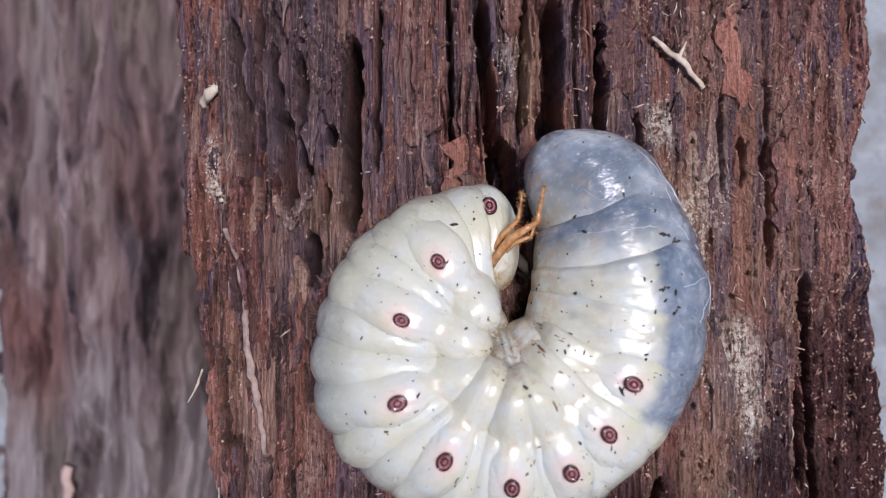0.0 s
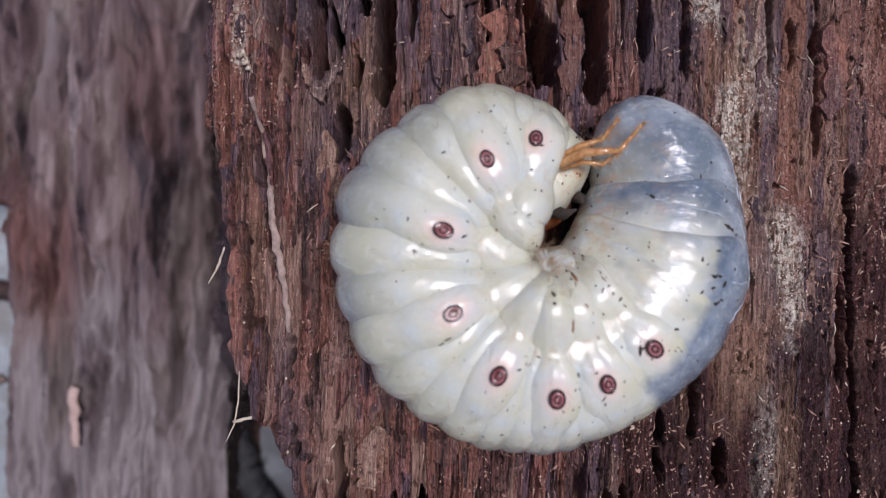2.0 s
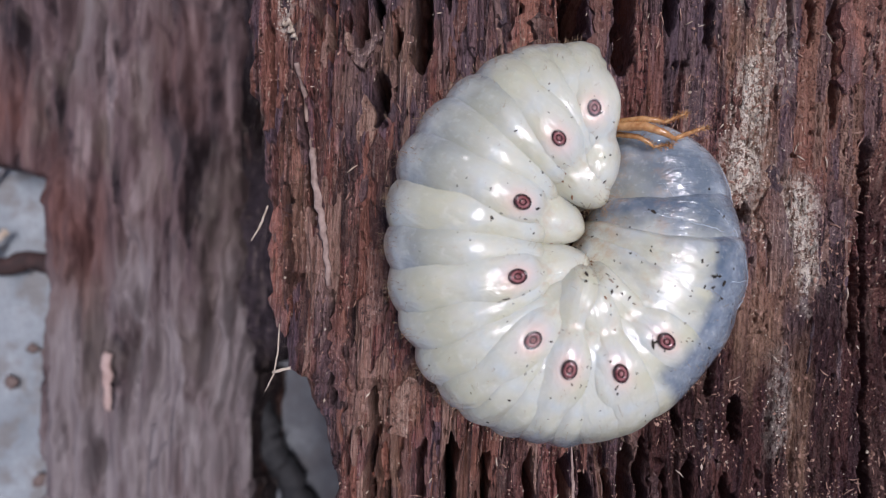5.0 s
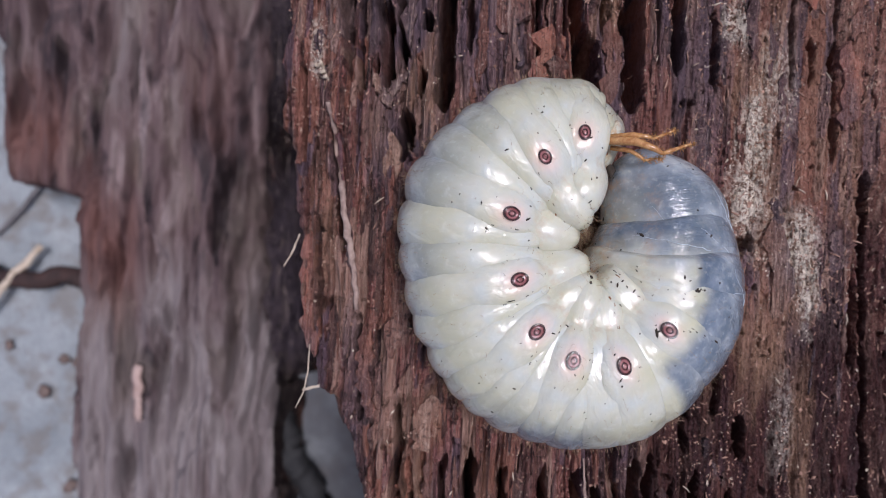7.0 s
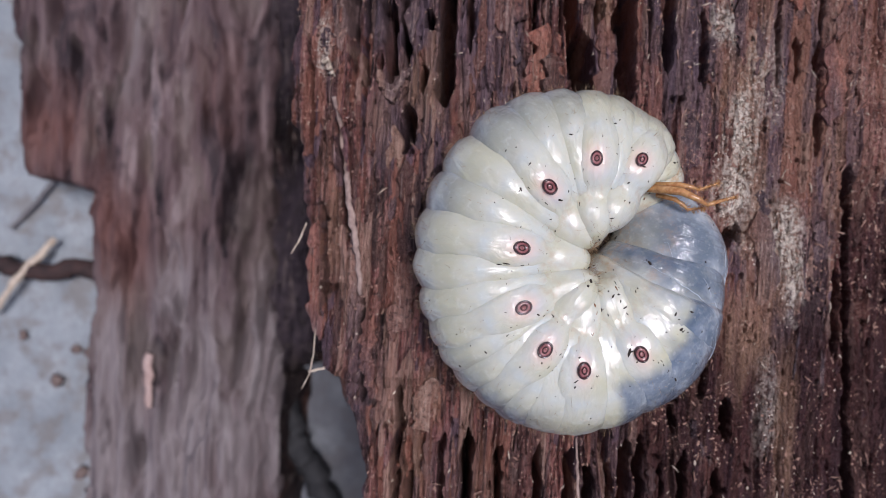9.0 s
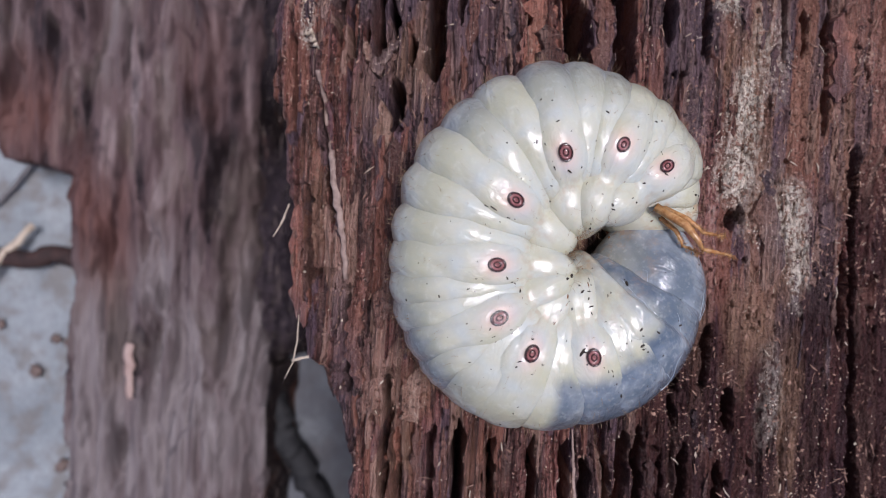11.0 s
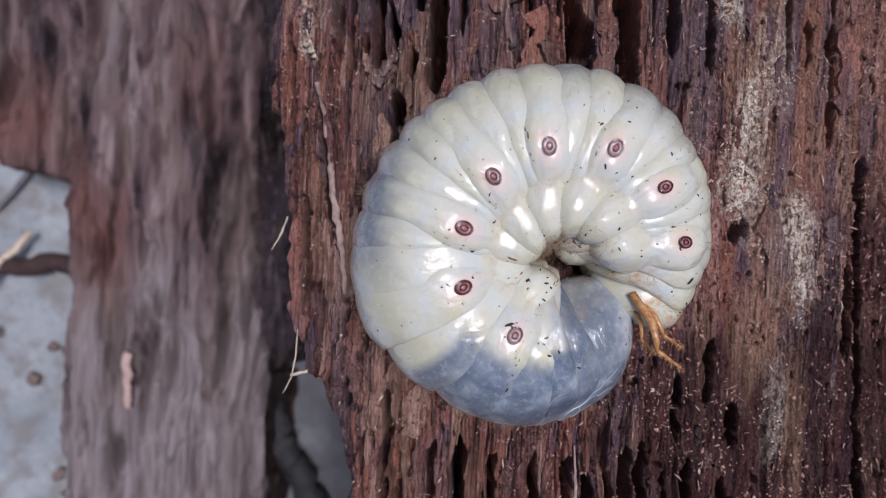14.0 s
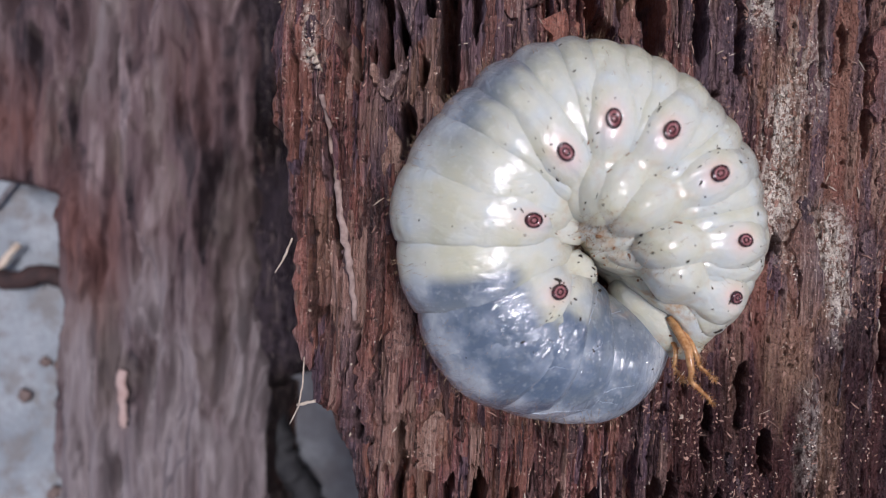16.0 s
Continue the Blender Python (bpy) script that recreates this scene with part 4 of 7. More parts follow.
# ---- torn splinters that stand proud of the log ----
def splinter_mesh(seed):
    """A ragged strip of fibres one unit long and one wide, its underside sunk."""
    rnd = random.Random(seed)
    bm = bmesh.new()
    rows = []
    count = 13
    for k in range(count):
        u = k / (count - 1)
        wide = (0.5 + 0.22 * rnd.uniform(-1, 1)) * min(1, 0.25 + 5 * u, 0.2 + 4.5 * (1 - u))
        off, lift = 0.15 * math.sin(u * 5 + seed) + 0.12 * rnd.uniform(-1, 1), 0.5 + 0.35 * rnd.uniform(-1, 1)
        prof = ((-1.0, -1.6), (-0.85, 0.1), (-0.4, 0.2 + 0.5 * rnd.random()), (0.1, 0.2 + 0.6 * rnd.random()), (0.55, 0.1 + 0.5 * rnd.random()), (0.85, 0.0), (1.0, -1.6))
        rows.append([bm.verts.new((off + wide * a, u - 0.5 + 0.03 * rnd.uniform(-1, 1), lift * h if h > 0 else h)) for a, h in prof])
    for r, q in zip(rows, rows[1:]):
        for j in range(6):
            bm.faces.new((r[j], r[j + 1], q[j + 1], q[j]))
    bm.faces.new(rows[0]), bm.faces.new(rows[-1][::-1])
    me = bpy.data.meshes.new("splinter")
    bm.to_mesh(me)
    bm.free()
    me.materials.append(SPLINTER)
    return me


SPLINTERS = [splinter_mesh(k) for k in range(14)]
FLAKES = [splinter_mesh(k) for k in range(20, 32)]
for me in FLAKES:
    me.materials.clear()
    me.materials.append(FLAKE)


def bridges(x, y, wide, long):
    """Whether a piece of that size would lie over an open split."""
    a, b = np.meshgrid(np.linspace(-0.5, 0.5, 5) * wide, np.linspace(-0.5, 0.5, 7) * long)
    return float(split_depth(x + a, y + b).max()) > 1.2


def lay_splinters():
    rnd = random.Random(8)
    spots = []
    for _ in range(230):
        y = rnd.uniform(-0.058, 0.034)
        left, right = float(np.interp(y, LEFT_Y, LEFT_X)), float(np.interp(y, RIGHT_Y, RIGHT_X))
        spots.append((rnd.uniform(left + 0.001, right - 0.001) if rnd.random() < 0.5 else rnd.uniform(left + 0.0008, 0.016), y))
    for k, (x, y) in enumerate(spots):
        long, wide = rnd.uniform(0.003, 0.013), rnd.uniform(0.0004, 0.0015)
        if x > 0.018:
            long, wide = long * 0.6, wide * 0.8
        z0, z1 = top_of_log(x, y - long * 0.4), top_of_log(x, y + long * 0.4)
        if max(z0, z1) < -0.003 or abs(z0 - z1) > 0.003 or bridges(x, y, wide, long):
            continue
        ob = new("splinter", SPLINTERS[k % 14])
        ob.parent = log
        tilt = math.degrees(math.atan2(z1 - z0, long * 0.8))
        ob.matrix_local = pose(x, y, (z0 + z1) / 2 + 0.0001, tilt, rnd.uniform(-15, 15), rnd.uniform(-5, 5)) @ Matrix.Diagonal((wide, long, rnd.uniform(0.0003, 0.0007), 1))


lay_splinters()


def lay_flakes():
    """Broad torn plates of softer wood."""
    rnd = random.Random(21)
    for k in range(110):
        y = rnd.uniform(-0.060, 0.036)
        left, right = float(np.interp(y, LEFT_Y, LEFT_X)), float(np.interp(y, RIGHT_Y, RIGHT_X))
        x = rnd.uniform(left + 0.0015, right - 0.0015)
        long, wide = rnd.uniform(0.004, 0.015), rnd.uniform(0.0012, 0.0034)
        z0, z1 = top_of_log(x, y - long * 0.35), top_of_log(x, y + long * 0.35)
        if min(z0, z1) < -0.004 or abs(z0 - z1) > 0.0025 or (x > 0.014 and y < -0.018) or bridges(x, y, wide, long):
            continue
        ob = new("wood_flake", FLAKES[k % 12])
        ob.parent = log
        ob.matrix_local = pose(x, y, (z0 + z1) / 2 + 0.0001, math.degrees(math.atan2(z1 - z0, long * 0.7)), rnd.uniform(-12, 12), rnd.uniform(-4, 4)) @ Matrix.Diagonal((wide, long, rnd.uniform(0.0004, 0.0009), 1))


lay_flakes()


def plate(x, y, wide, long, lift, turn, mesh, material):
    """One broad torn plate at a known place, all in mm."""
    me = splinter_mesh(mesh)
    me.materials.clear()
    me.materials.append(material)
    ob = new("wood_plate", me)
    ob.parent = log
    zs = [top_of_log(x / 1000, (y + k * long) / 1000) for k in (-0.3, -0.1, 0.1, 0.3)]
    ob.matrix_local = pose(x / 1000, y / 1000, sorted(zs)[2] + lift / 1000, 0, 0, turn) @ Matrix.Diagonal((wide / 1000, long / 1000, 0.0008, 1))


for k, (x, y, wide, long, turn, material) in enumerate(((-11.6, -39.5, 4.2, 7.5, 4, TAN), (1.9, 9.0, 4.4, 10, -3, RED), (-22.2, 6.8, 2.6, 6.5, 0, RED), (-17.6, -4.0, 1.8, 6.5, 3, TAN), (9.8, 23.5, 4.4, 12, 0, TAN), (-28.6, -23, 2.4, 17, 5, RED),
                                                    (-29.4, -9, 2.2, 12, 4, RED), (-13.6, -47, 3.2, 8, -6, RED), (10.6, 9.5, 2.6, 11, 0, FLAKE), (34.2, -17, 3.6, 13, 1, TAN), 
                                                    (-19.4, 4.4, 1.4, 5.0, 24, TAN), (-17.4, 5.9, 1.3, 4.4, -38, TAN), (-18.6, -6.0, 1.6, 5.5, 0, TAN), (-15.8, 18, 1.8, 15, 0, FLAKE), (-2.6, 20, 4.2, 15, -2, FLAKE), (43, 8, 3.0, 12, 0, RED),
                                                    (36.5, 24, 3.6, 12, 3, RED), (22, 24, 4.0, 10, 0, FLAKE), (-20, -33, 2.6, 12, 6, RED), (-24.6, -30, 1.8, 12, 4, FLAKE), (0.5, -51, 2.2, 12, 2, FLAKE))):
    plate(x, y, wide, long, 0.55, turn, 60 + k, material)


def hang_fringe():
    """Torn strips of fibre that hang out over the broken edge."""
    rnd = random.Random(77)
    for x, y, long, wide in ((-26.6, -35.2, 3.2, 0.5), (-24.6, -36.6, 6.4, 0.45), (-23.6, -37, 7.8, 0.35), (-22.8, -39, 7.0, 0.6), (-21.6, -41, 6.0, 0.4), (-21.2, -45, 7.0, 0.5), (-20.2, -49, 6.0, 0.5)):
        bm = bmesh.new()
        pts = [(x / 1000 + rnd.uniform(-0.0002, 0.0002) + 0.0001 * k, (y + 2 - (long + 2) * k / 6) / 1000, -0.0022 - 0.0005 * k - 0.00012 * k * k) for k in range(7)]
        tube(bm, pts, [wide / 1000 * rnd.uniform(0.7, 1.1) * min(1, (6.4 - k) / 3) for k in range(7)], 6, 0.5)
        part("torn_strip", bm, SPLINTER, log)


hang_fringe()

# ---- crumbs and frass strewn over the wood ----
def strew_crumbs(name, label, count, material, sizes, seed, x_from):
    rnd = random.Random(seed)
    xs, ys = [], []
    while len(xs) < count:
        y = rnd.uniform(-0.058, 0.034)
        x = rnd.uniform(float(np.interp(y, LEFT_Y, LEFT_X)) + 0.001, float(np.interp(y, RIGHT_Y, RIGHT_X)) - 0.001)
        if x < x_from and rnd.random() < 0.55:
            continue
        if float(fbm(np.array([x * 300.0]), np.array([y * 160.0]), 33, 2)[0]) < rnd.uniform(0.3, 0.62):
            continue
        xs.append(x), ys.append(y)
    zs = log_height(np.array(xs), np.array(ys))
    bm = bmesh.new()
    for x, y, z in zip(xs, ys, zs):
        r = rnd.uniform(*sizes) * (2.0 if rnd.random() < 0.06 else 1.0)
        q = Euler((rnd.uniform(-0.5, 0.5), rnd.uniform(-0.5, 0.5), rnd.uniform(0, 6.28))).to_matrix()
        l, w, h = r * rnd.uniform(0.8, 1.5) * (2.2 if rnd.random() < 0.08 else 1.0), r * rnd.uniform(0.6, 1.0), r * rnd.uniform(0.5, 0.9)
        vs = [bm.verts.new(Vector((x, y, z + h * 0.4)) + q @ Vector(c)) for c in ((l, 0.2 * w, 0), (0, w, 0.1 * h), (-l, -0.1 * w, 0), (0.1 * l, -w, 0), (0.2 * l, 0, h), (-0.1 * l, 0, -h))]
        for i in range(4):
            bm.faces.new((vs[i], vs[(i + 1) % 4], vs[4])), bm.faces.new((vs[(i + 1) % 4], vs[i], vs[5]))
    me = bpy.data.meshes.new(name)
    bm.to_mesh(me)
    bm.free()
    me.materials.append(material)
    tagged(new(name, me), label, "debris", kind="stuff")


strew_crumbs("wood_crumbs", "fine brown and tan wood crumbs on the log", 6000, CRUMB, (0.00006, 0.00019), 3, 0.014)
strew_crumbs("pale_grit", "tiny pale grains scattered on the log", 1700, STRAW, (0.00006, 0.00015), 4, 0.006)


def strew_fibres(name, label, count, material, seed, x_from):
    """Short broken fibres lying every way on the wood."""
    rnd = random.Random(seed)
    spots = []
    while len(spots) < count:
        y = rnd.uniform(-0.058, 0.034)
        x = rnd.uniform(float(np.interp(y, LEFT_Y, LEFT_X)) + 0.001, float(np.interp(y, RIGHT_Y, RIGHT_X)) - 0.001)
        if x > x_from or rnd.random() < 0.3:
            spots.append((x, y))
    zs = log_height(np.array([p[0] for p in spots]), np.array([p[1] for p in spots]))
    bm = bmesh.new()
    for (x, y), z in zip(spots, zs):
        t, l, r = rnd.uniform(0, 3.14) if rnd.random() < 0.6 else rnd.gauss(1.57, 0.25), rnd.uniform(0.0002, 0.0009), rnd.uniform(0.00005, 0.00014)
        d = Vector((math.cos(t) * l, math.sin(t) * l, rnd.uniform(-0.1, 0.35) * l))
        p = Vector((x, y, z + r))
        side = Vector((-math.sin(t), math.cos(t), 0))
        tube(bm, [p - d, p + side * rnd.uniform(-0.2, 0.2) * l, p + d], [r * 0.6, r, r * 0.4], 4)
    tagged(part(name, bm, material, None), label, "debris", kind="stuff")


strew_fibres("wood_fibres", "short broken tan wood fibres on the log", 520, CRUMB, 31, 0.012)
strew_fibres("pale_fibres", "short pale broken fibres on the log", 120, STRAW, 32, 0.016)


def strew_mould():
    """White grains of mould in the pale patches."""
    rnd = random.Random(12)
    bm = bmesh.new()
    for cx, cy, rx, ry, a in MOULD:
        count = int(20 * rx * ry * a)
        pts = [(rnd.gauss(cx, rx * 0.62) / 1000, rnd.gauss(cy, ry * 0.62) / 1000) for _ in range(count)]
        zs = log_height(np.array([p[0] for p in pts]), np.array([p[1] for p in pts]))
        for (x, y), z in zip(pts, zs):
            r = rnd.uniform(0.00005, 0.00016)
            m = Matrix.Translation((x, y, z + r * 0.2)) @ Euler((rnd.random() * 6, rnd.random() * 6, 0)).to_matrix().to_4x4() @ Matrix.Diagonal((rnd.uniform(0.7, 1.5), 1, 0.8, 1))
            vs = [bm.verts.new(m @ Vector(c)) for c in ((r, 0, 0), (0, r, 0), (-r, 0, 0), (0, -r, 0), (0, 0, r), (0, 0, -r))]
            for i in range(4):
                bm.faces.new((vs[i], vs[(i + 1) % 4], vs[4])), bm.faces.new((vs[(i + 1) % 4], vs[i], vs[5]))
    me = bpy.data.meshes.new("mould_grains")
    bm.to_mesh(me)
    bm.free()
    me.materials.append(MOULD_WHITE)
    tagged(new("mould_grains", me), "white powdery mould grains on the log", "mould", kind="stuff")


strew_mould()


# ---- loose fibres and straws ----
def on_log(x, y, lift):
    return (x, y, max(top_of_log(x, y), -0.003) + lift)


def fibre(name, label, category, pts, radii, material, sides=7, flat=0.7):
    bm = bmesh.new()
    fine, rr = [], []
    rnd = random.Random(len(label))
    for k in range(len(pts) - 1):
        for j in range(5):
            u = j / 5
            p = Vector(pts[k]).lerp(Vector(pts[k + 1]), u)
            fine.append(p + Vector((rnd.uniform(-1, 1), rnd.uniform(-1, 1), rnd.uniform(-0.5, 0.5))) * radii[k] * 0.35)
            rr.append((radii[k] * (1 - u) + radii[k + 1] * u) * rnd.uniform(0.8, 1.2))
    fine.append(Vector(pts[-1])), rr.append(radii[-1])
    tube(bm, fine, rr, sides, flat)
    ob = part(name, bm, material, None)
    return tagged(ob, label, category)


fibre("root_strand", "long dry grey-brown root strand lying along the log", "root",
      [on_log(x / 1000, y / 1000, 0.0012) for x, y in ((-26.3, 2.5), (-25.6, -2), (-24.9, -6), (-24.0, -10), (-22.7, -15), (-21.9, -19), (-21.3, -24.5))], [0.0003, 0.00042, 0.00048, 0.0004, 0.0005, 0.0004, 0.0003], STRAND)
fibre("straw", "pale dry straw lying across the log", "straw", [on_log(x / 1000, y / 1000, 0.0010) for x, y in ((25.9, 26.2), (27.6, 24.6), (29.3, 22.9), (32.2, 19.9))], [0.0002, 0.00042, 0.0004, 0.0003], STRAW)
fibre("straw", "short frayed pale straw on the log", "straw", [on_log(x / 1000, y / 1000, 0.0010) for x, y in ((29.0, 23.3), (29.5, 24.6), (29.9, 25.5))], [0.0003, 0.0002, 0.0001], STRAW)
fibre("wood_chip", "pale cream wood chip on the log", "chip", [on_log(x / 1000, y / 1000, 0.0007) for x, y in ((-30.0, 18.1), (-28.6, 19.1), (-27.4, 19.9))], [0.0006, 0.0007, 0.0006], STRAW, 6, 0.45)
fibre("twig", "thin forked pale twig hanging off the log's edge", "twig", [(-0.0302, -0.0392, -0.0035), (-0.0290, -0.0368, -0.003), (-0.0284, -0.0335, -0.0025), (-0.0282, -0.030, -0.0018)], [0.00006, 0.00011, 0.00012, 0.00007], STRAW)
fibre("twig", "short pale broken twig at the log's edge", "twig", [(-0.0292, -0.0366, -0.003), (-0.0268, -0.0357, -0.0024), (-0.0242, -0.0350, -0.0014)], [0.0002, 0.00022, 0.0002], STRAW)
fibre("rootlet", "fine pale rootlet sticking out of the log", "root", [(-0.0325, -0.0195, -0.003), (-0.0312, -0.0174, -0.0025), (-0.0300, -0.0150, -0.001)], [0.00008, 0.00015, 0.00012], STRAW)
fibre("rootlet", "fine curved pale rootlet over a dark split", "root", [on_log(0.0093, 0.0138, 0.0002), (0.0096, 0.0122, -0.0004), (0.0091, 0.0102, -0.0006)], [0.00009, 0.0001, 0.00007], STRAW)
fibre("straw", "thin grey straw lying along the grain", "straw", [on_log(x / 1000, y / 1000, 0.0005) for x, y in ((9.0, -42.5), (9.6, -47), (10.2, -53))], [0.0001, 0.0002, 0.0003], STRAND)
for k, (x, y) in enumerate(((-28.4, 7.4), (-28.0, 6.6), (-27.6, 6.0), (-29.1, 8.0))):
    fibre("mould_tuft", "small white mould tuft on the log", "mould", [on_log((x + 0.1 * k) / 1000, y / 1000, 0.0003), on_log((x + 0.7) / 1000, (y + 0.5 - 0.3 * k) / 1000, 0.0007), on_log((x + 1.0) / 1000, (y - 0.4) / 1000, 0.0002)], [0.0002, 0.00028, 0.0001], STRAW)

# ---- on the ground beside the lower log ----
fibre("stick", "dark brown stick on the pale ground", "stick", [(-0.165, -0.020, -0.086), (-0.140, -0.026, -0.086), (-0.126, -0.0305, -0.086), (-0.112, -0.0290, -0.086), (-0.100, -0.029, -0.087)], [0.0022, 0.0026, 0.0024, 0.0028, 0.002], plain_material("dark_bark", (0.014, 0.008, 0.008), (0.06, 0.028, 0.024), 300, 0.8, 0.0005), 9, 1.0)
fibre("straw", "pale straw lying over a stick on the ground", "straw", [(-0.134, -0.042, -0.086), (-0.127, -0.033, -0.083), (-0.118, -0.021, -0.086)], [0.0007, 0.0011, 0.0009], STRAW)
fibre("root", "dark curved root on the ground between the logs", "root", [(-0.0545, -0.054, -0.086), (-0.0525, -0.066, -0.085), (-0.0490, -0.0735, -0.085), (-0.0445, -0.0805, -0.085), (-0.0395, -0.088, -0.086), (-0.030, -0.102, -0.087)], [0.003, 0.0036, 0.0036, 0.0034, 0.003, 0.002], plain_material("black_bark", (0.008, 0.008, 0.010), (0.03, 0.028, 0.03), 300, 0.8, 0.0005), 9, 1.0)


fibre("twig", "thin grey twig lying flat on the pale ground", "twig", [(-0.1320, -0.0187, -0.0888), (-0.1250, -0.0112, -0.0885), (-0.1199, -0.0037, -0.0888)], [0.0006, 0.0008, 0.0006], plain_material("grey_twig", (0.10, 0.09, 0.095), (0.20, 0.185, 0.19), 500, 0.8))
fibre("wood_chip", "pale pinkish wood chip caught on the lower log", "chip", [(-0.0797, -0.0460, -0.0615), (-0.0796, -0.0525, -0.061), (-0.0794, -0.0589, -0.0625)], [0.0010, 0.0012, 0.0009], plain_material("pale_chip", (0.34, 0.22, 0.19), (0.52, 0.38, 0.34), 300, 0.75, 0.0003), 6, 0.4)


def lay_pebbles():
    rnd = random.Random(5)
    for x, y, r in ((-0.118, -0.060, 0.0016), (-0.108, -0.052, 0.0022), (-0.113, -0.051, 0.0013), (-0.128, -0.048, 0.0012), (-0.110, -0.085, 0.0017), (0.075, 0.030, 0.002), (0.083, 0.010, 0.0016)):
        bm = bmesh.new()
        bmesh.ops.create_icosphere(bm, subdivisions=2, radius=r)
        for q in bm.verts:
            q.co = Vector((q.co.x * 1.2, q.co.y, q.co.z * 0.6)) * (1 + 0.25 * rnd.uniform(-1, 1))
        ob = part("pebble", bm, PEBBLE, None)
        ob.matrix_world = pose(x, y, GROUND_Z + r * 0.3, 0, 0, rnd.uniform(0, 360))
        tagged(ob, "small brown pebble on the pale ground", "pebble", "pebbles on the ground")


PEBBLE = plain_material("brown_pebble", (0.10, 0.07, 0.06), (0.24, 0.17, 0.15), 400, 0.8, 0.0003)
lay_pebbles()

# ---- motion of the larva: whole body, then each fold and leg in its space ----
def motions():
    def spin(x, y, z, roll, turn):
        return pose(x / 1000, y / 1000, z / 1000, 0, roll, turn)
    def keyed(ob, rows):
        walk(ob, [(t, spin(*r)) for t, *r in rows])
    keyed(larva, [(0, 6.81, -8.29, 0, 0, 0.0), (0.5, 8.16, -9.64, 0, 0, -0.5), (1, 6.44, -12.47, 0, 0, -12.6), (1.5, 6.04, -12.40, 0, 0, -23.5), (2, 6.31, -14.18, 0, 0, -31.2), (2.5, 6.32, -17.84, 0, 0, -23.8), (3, 6.88, -19.02, 0, 0, -23.0), (3.5, 5.88, -18.31, 0, 0, -31.0), (4, 6.02, -16.06, 0, 0, -32.8), (6.5, 5.75, -16.05, 0, 0, -33.6), (7, 5.22, -14.40, 0, 0, -34.1), (7.5, 5.80, -16.45, 0, 0, -35.8), (8, 8.02, -18.39, 0, 0, -40.7), (8.5, 7.58, -17.30, 0, 0, -51.3), (9, 8.20, -16.66, 0, 0, -58.8), (9.5, 8.68, -20.89, 0, 0, -60.2), (10, 7.94, -17.99, 0, 0, -71.7), (12.5, 6.63, -18.75, 0, 0, -95.2), (13, 5.86, -18.32, 0, 0, -114.0), (13.5, 7.30, -18.08, 0, 0, -118.0), (14, 4.71, -17.94, 0, 0, -125.9), (14.5, 5.42, -15.90, 0, 0, -136.1), (15, 5.43, -15.90, 0, 0, -136.6), (15.5, 5.51, -14.26, 0, 0, -146.8), (16, 6.81, -14.88, 0, 0, -158.4)])
    keyed(folds["T1"], [(0, -2.00, 9.79, 5.80, 19.1, 97.9), (0.5, -2.27, 11.68, 5.80, 10.3, 105.1), (1, -2.55, 13.45, 5.80, 4.1, 115.0), (1.5, -5.70, 9.01, 5.80, 63.1, 76.1), (2, -3.25, 6.51, 5.80, 107.3, 76.0), (2.5, -2.65, 8.60, 5.80, 85.4, 61.6), (3, -4.05, 11.02, 5.80, 71.1, 52.0), (3.5, -4.85, 10.52, 5.80, 83.3, 74.8), (4, -6.46, 9.44, 5.80, 85.2, 76.0), (6.5, -4.87, 9.48, 5.80, 73.9, 58.9), (7, -5.12, 9.84, 5.80, 88.8, 83.5), (7.5, -3.24, 9.41, 5.80, 90.0, 70.8), (8, -2.62, 12.14, 5.80, 78.6, 82.4), (8.5, -4.92, 11.72, 5.80, 77.6, 71.4), (9, -3.48, 9.56, 5.80, 92.9, 86.2), (9.5, -1.84, 9.47, 5.80, 85.6, 76.3), (10, -3.08, 8.07, 5.80, 94.9, 86.1), (12.5, -2.78, 11.16, 5.80, 94.9, 82.5), (13, -4.12, 10.01, 5.80, 99.8, 86.1), (13.5, -3.30, 8.00, 5.80, 112.3, 88.0), (14, -2.31, 10.21, 5.80, 102.8, 93.7), (14.5, -2.52, 9.70, 5.80, 108.9, 103.5), (15, -0.93, 10.95, 5.80, 112.2, 100.1), (15.5, -2.78, 11.35, 5.80, 108.2, 115.7), (16, -3.61, 8.96, 5.80, 114.3, 116.2)])
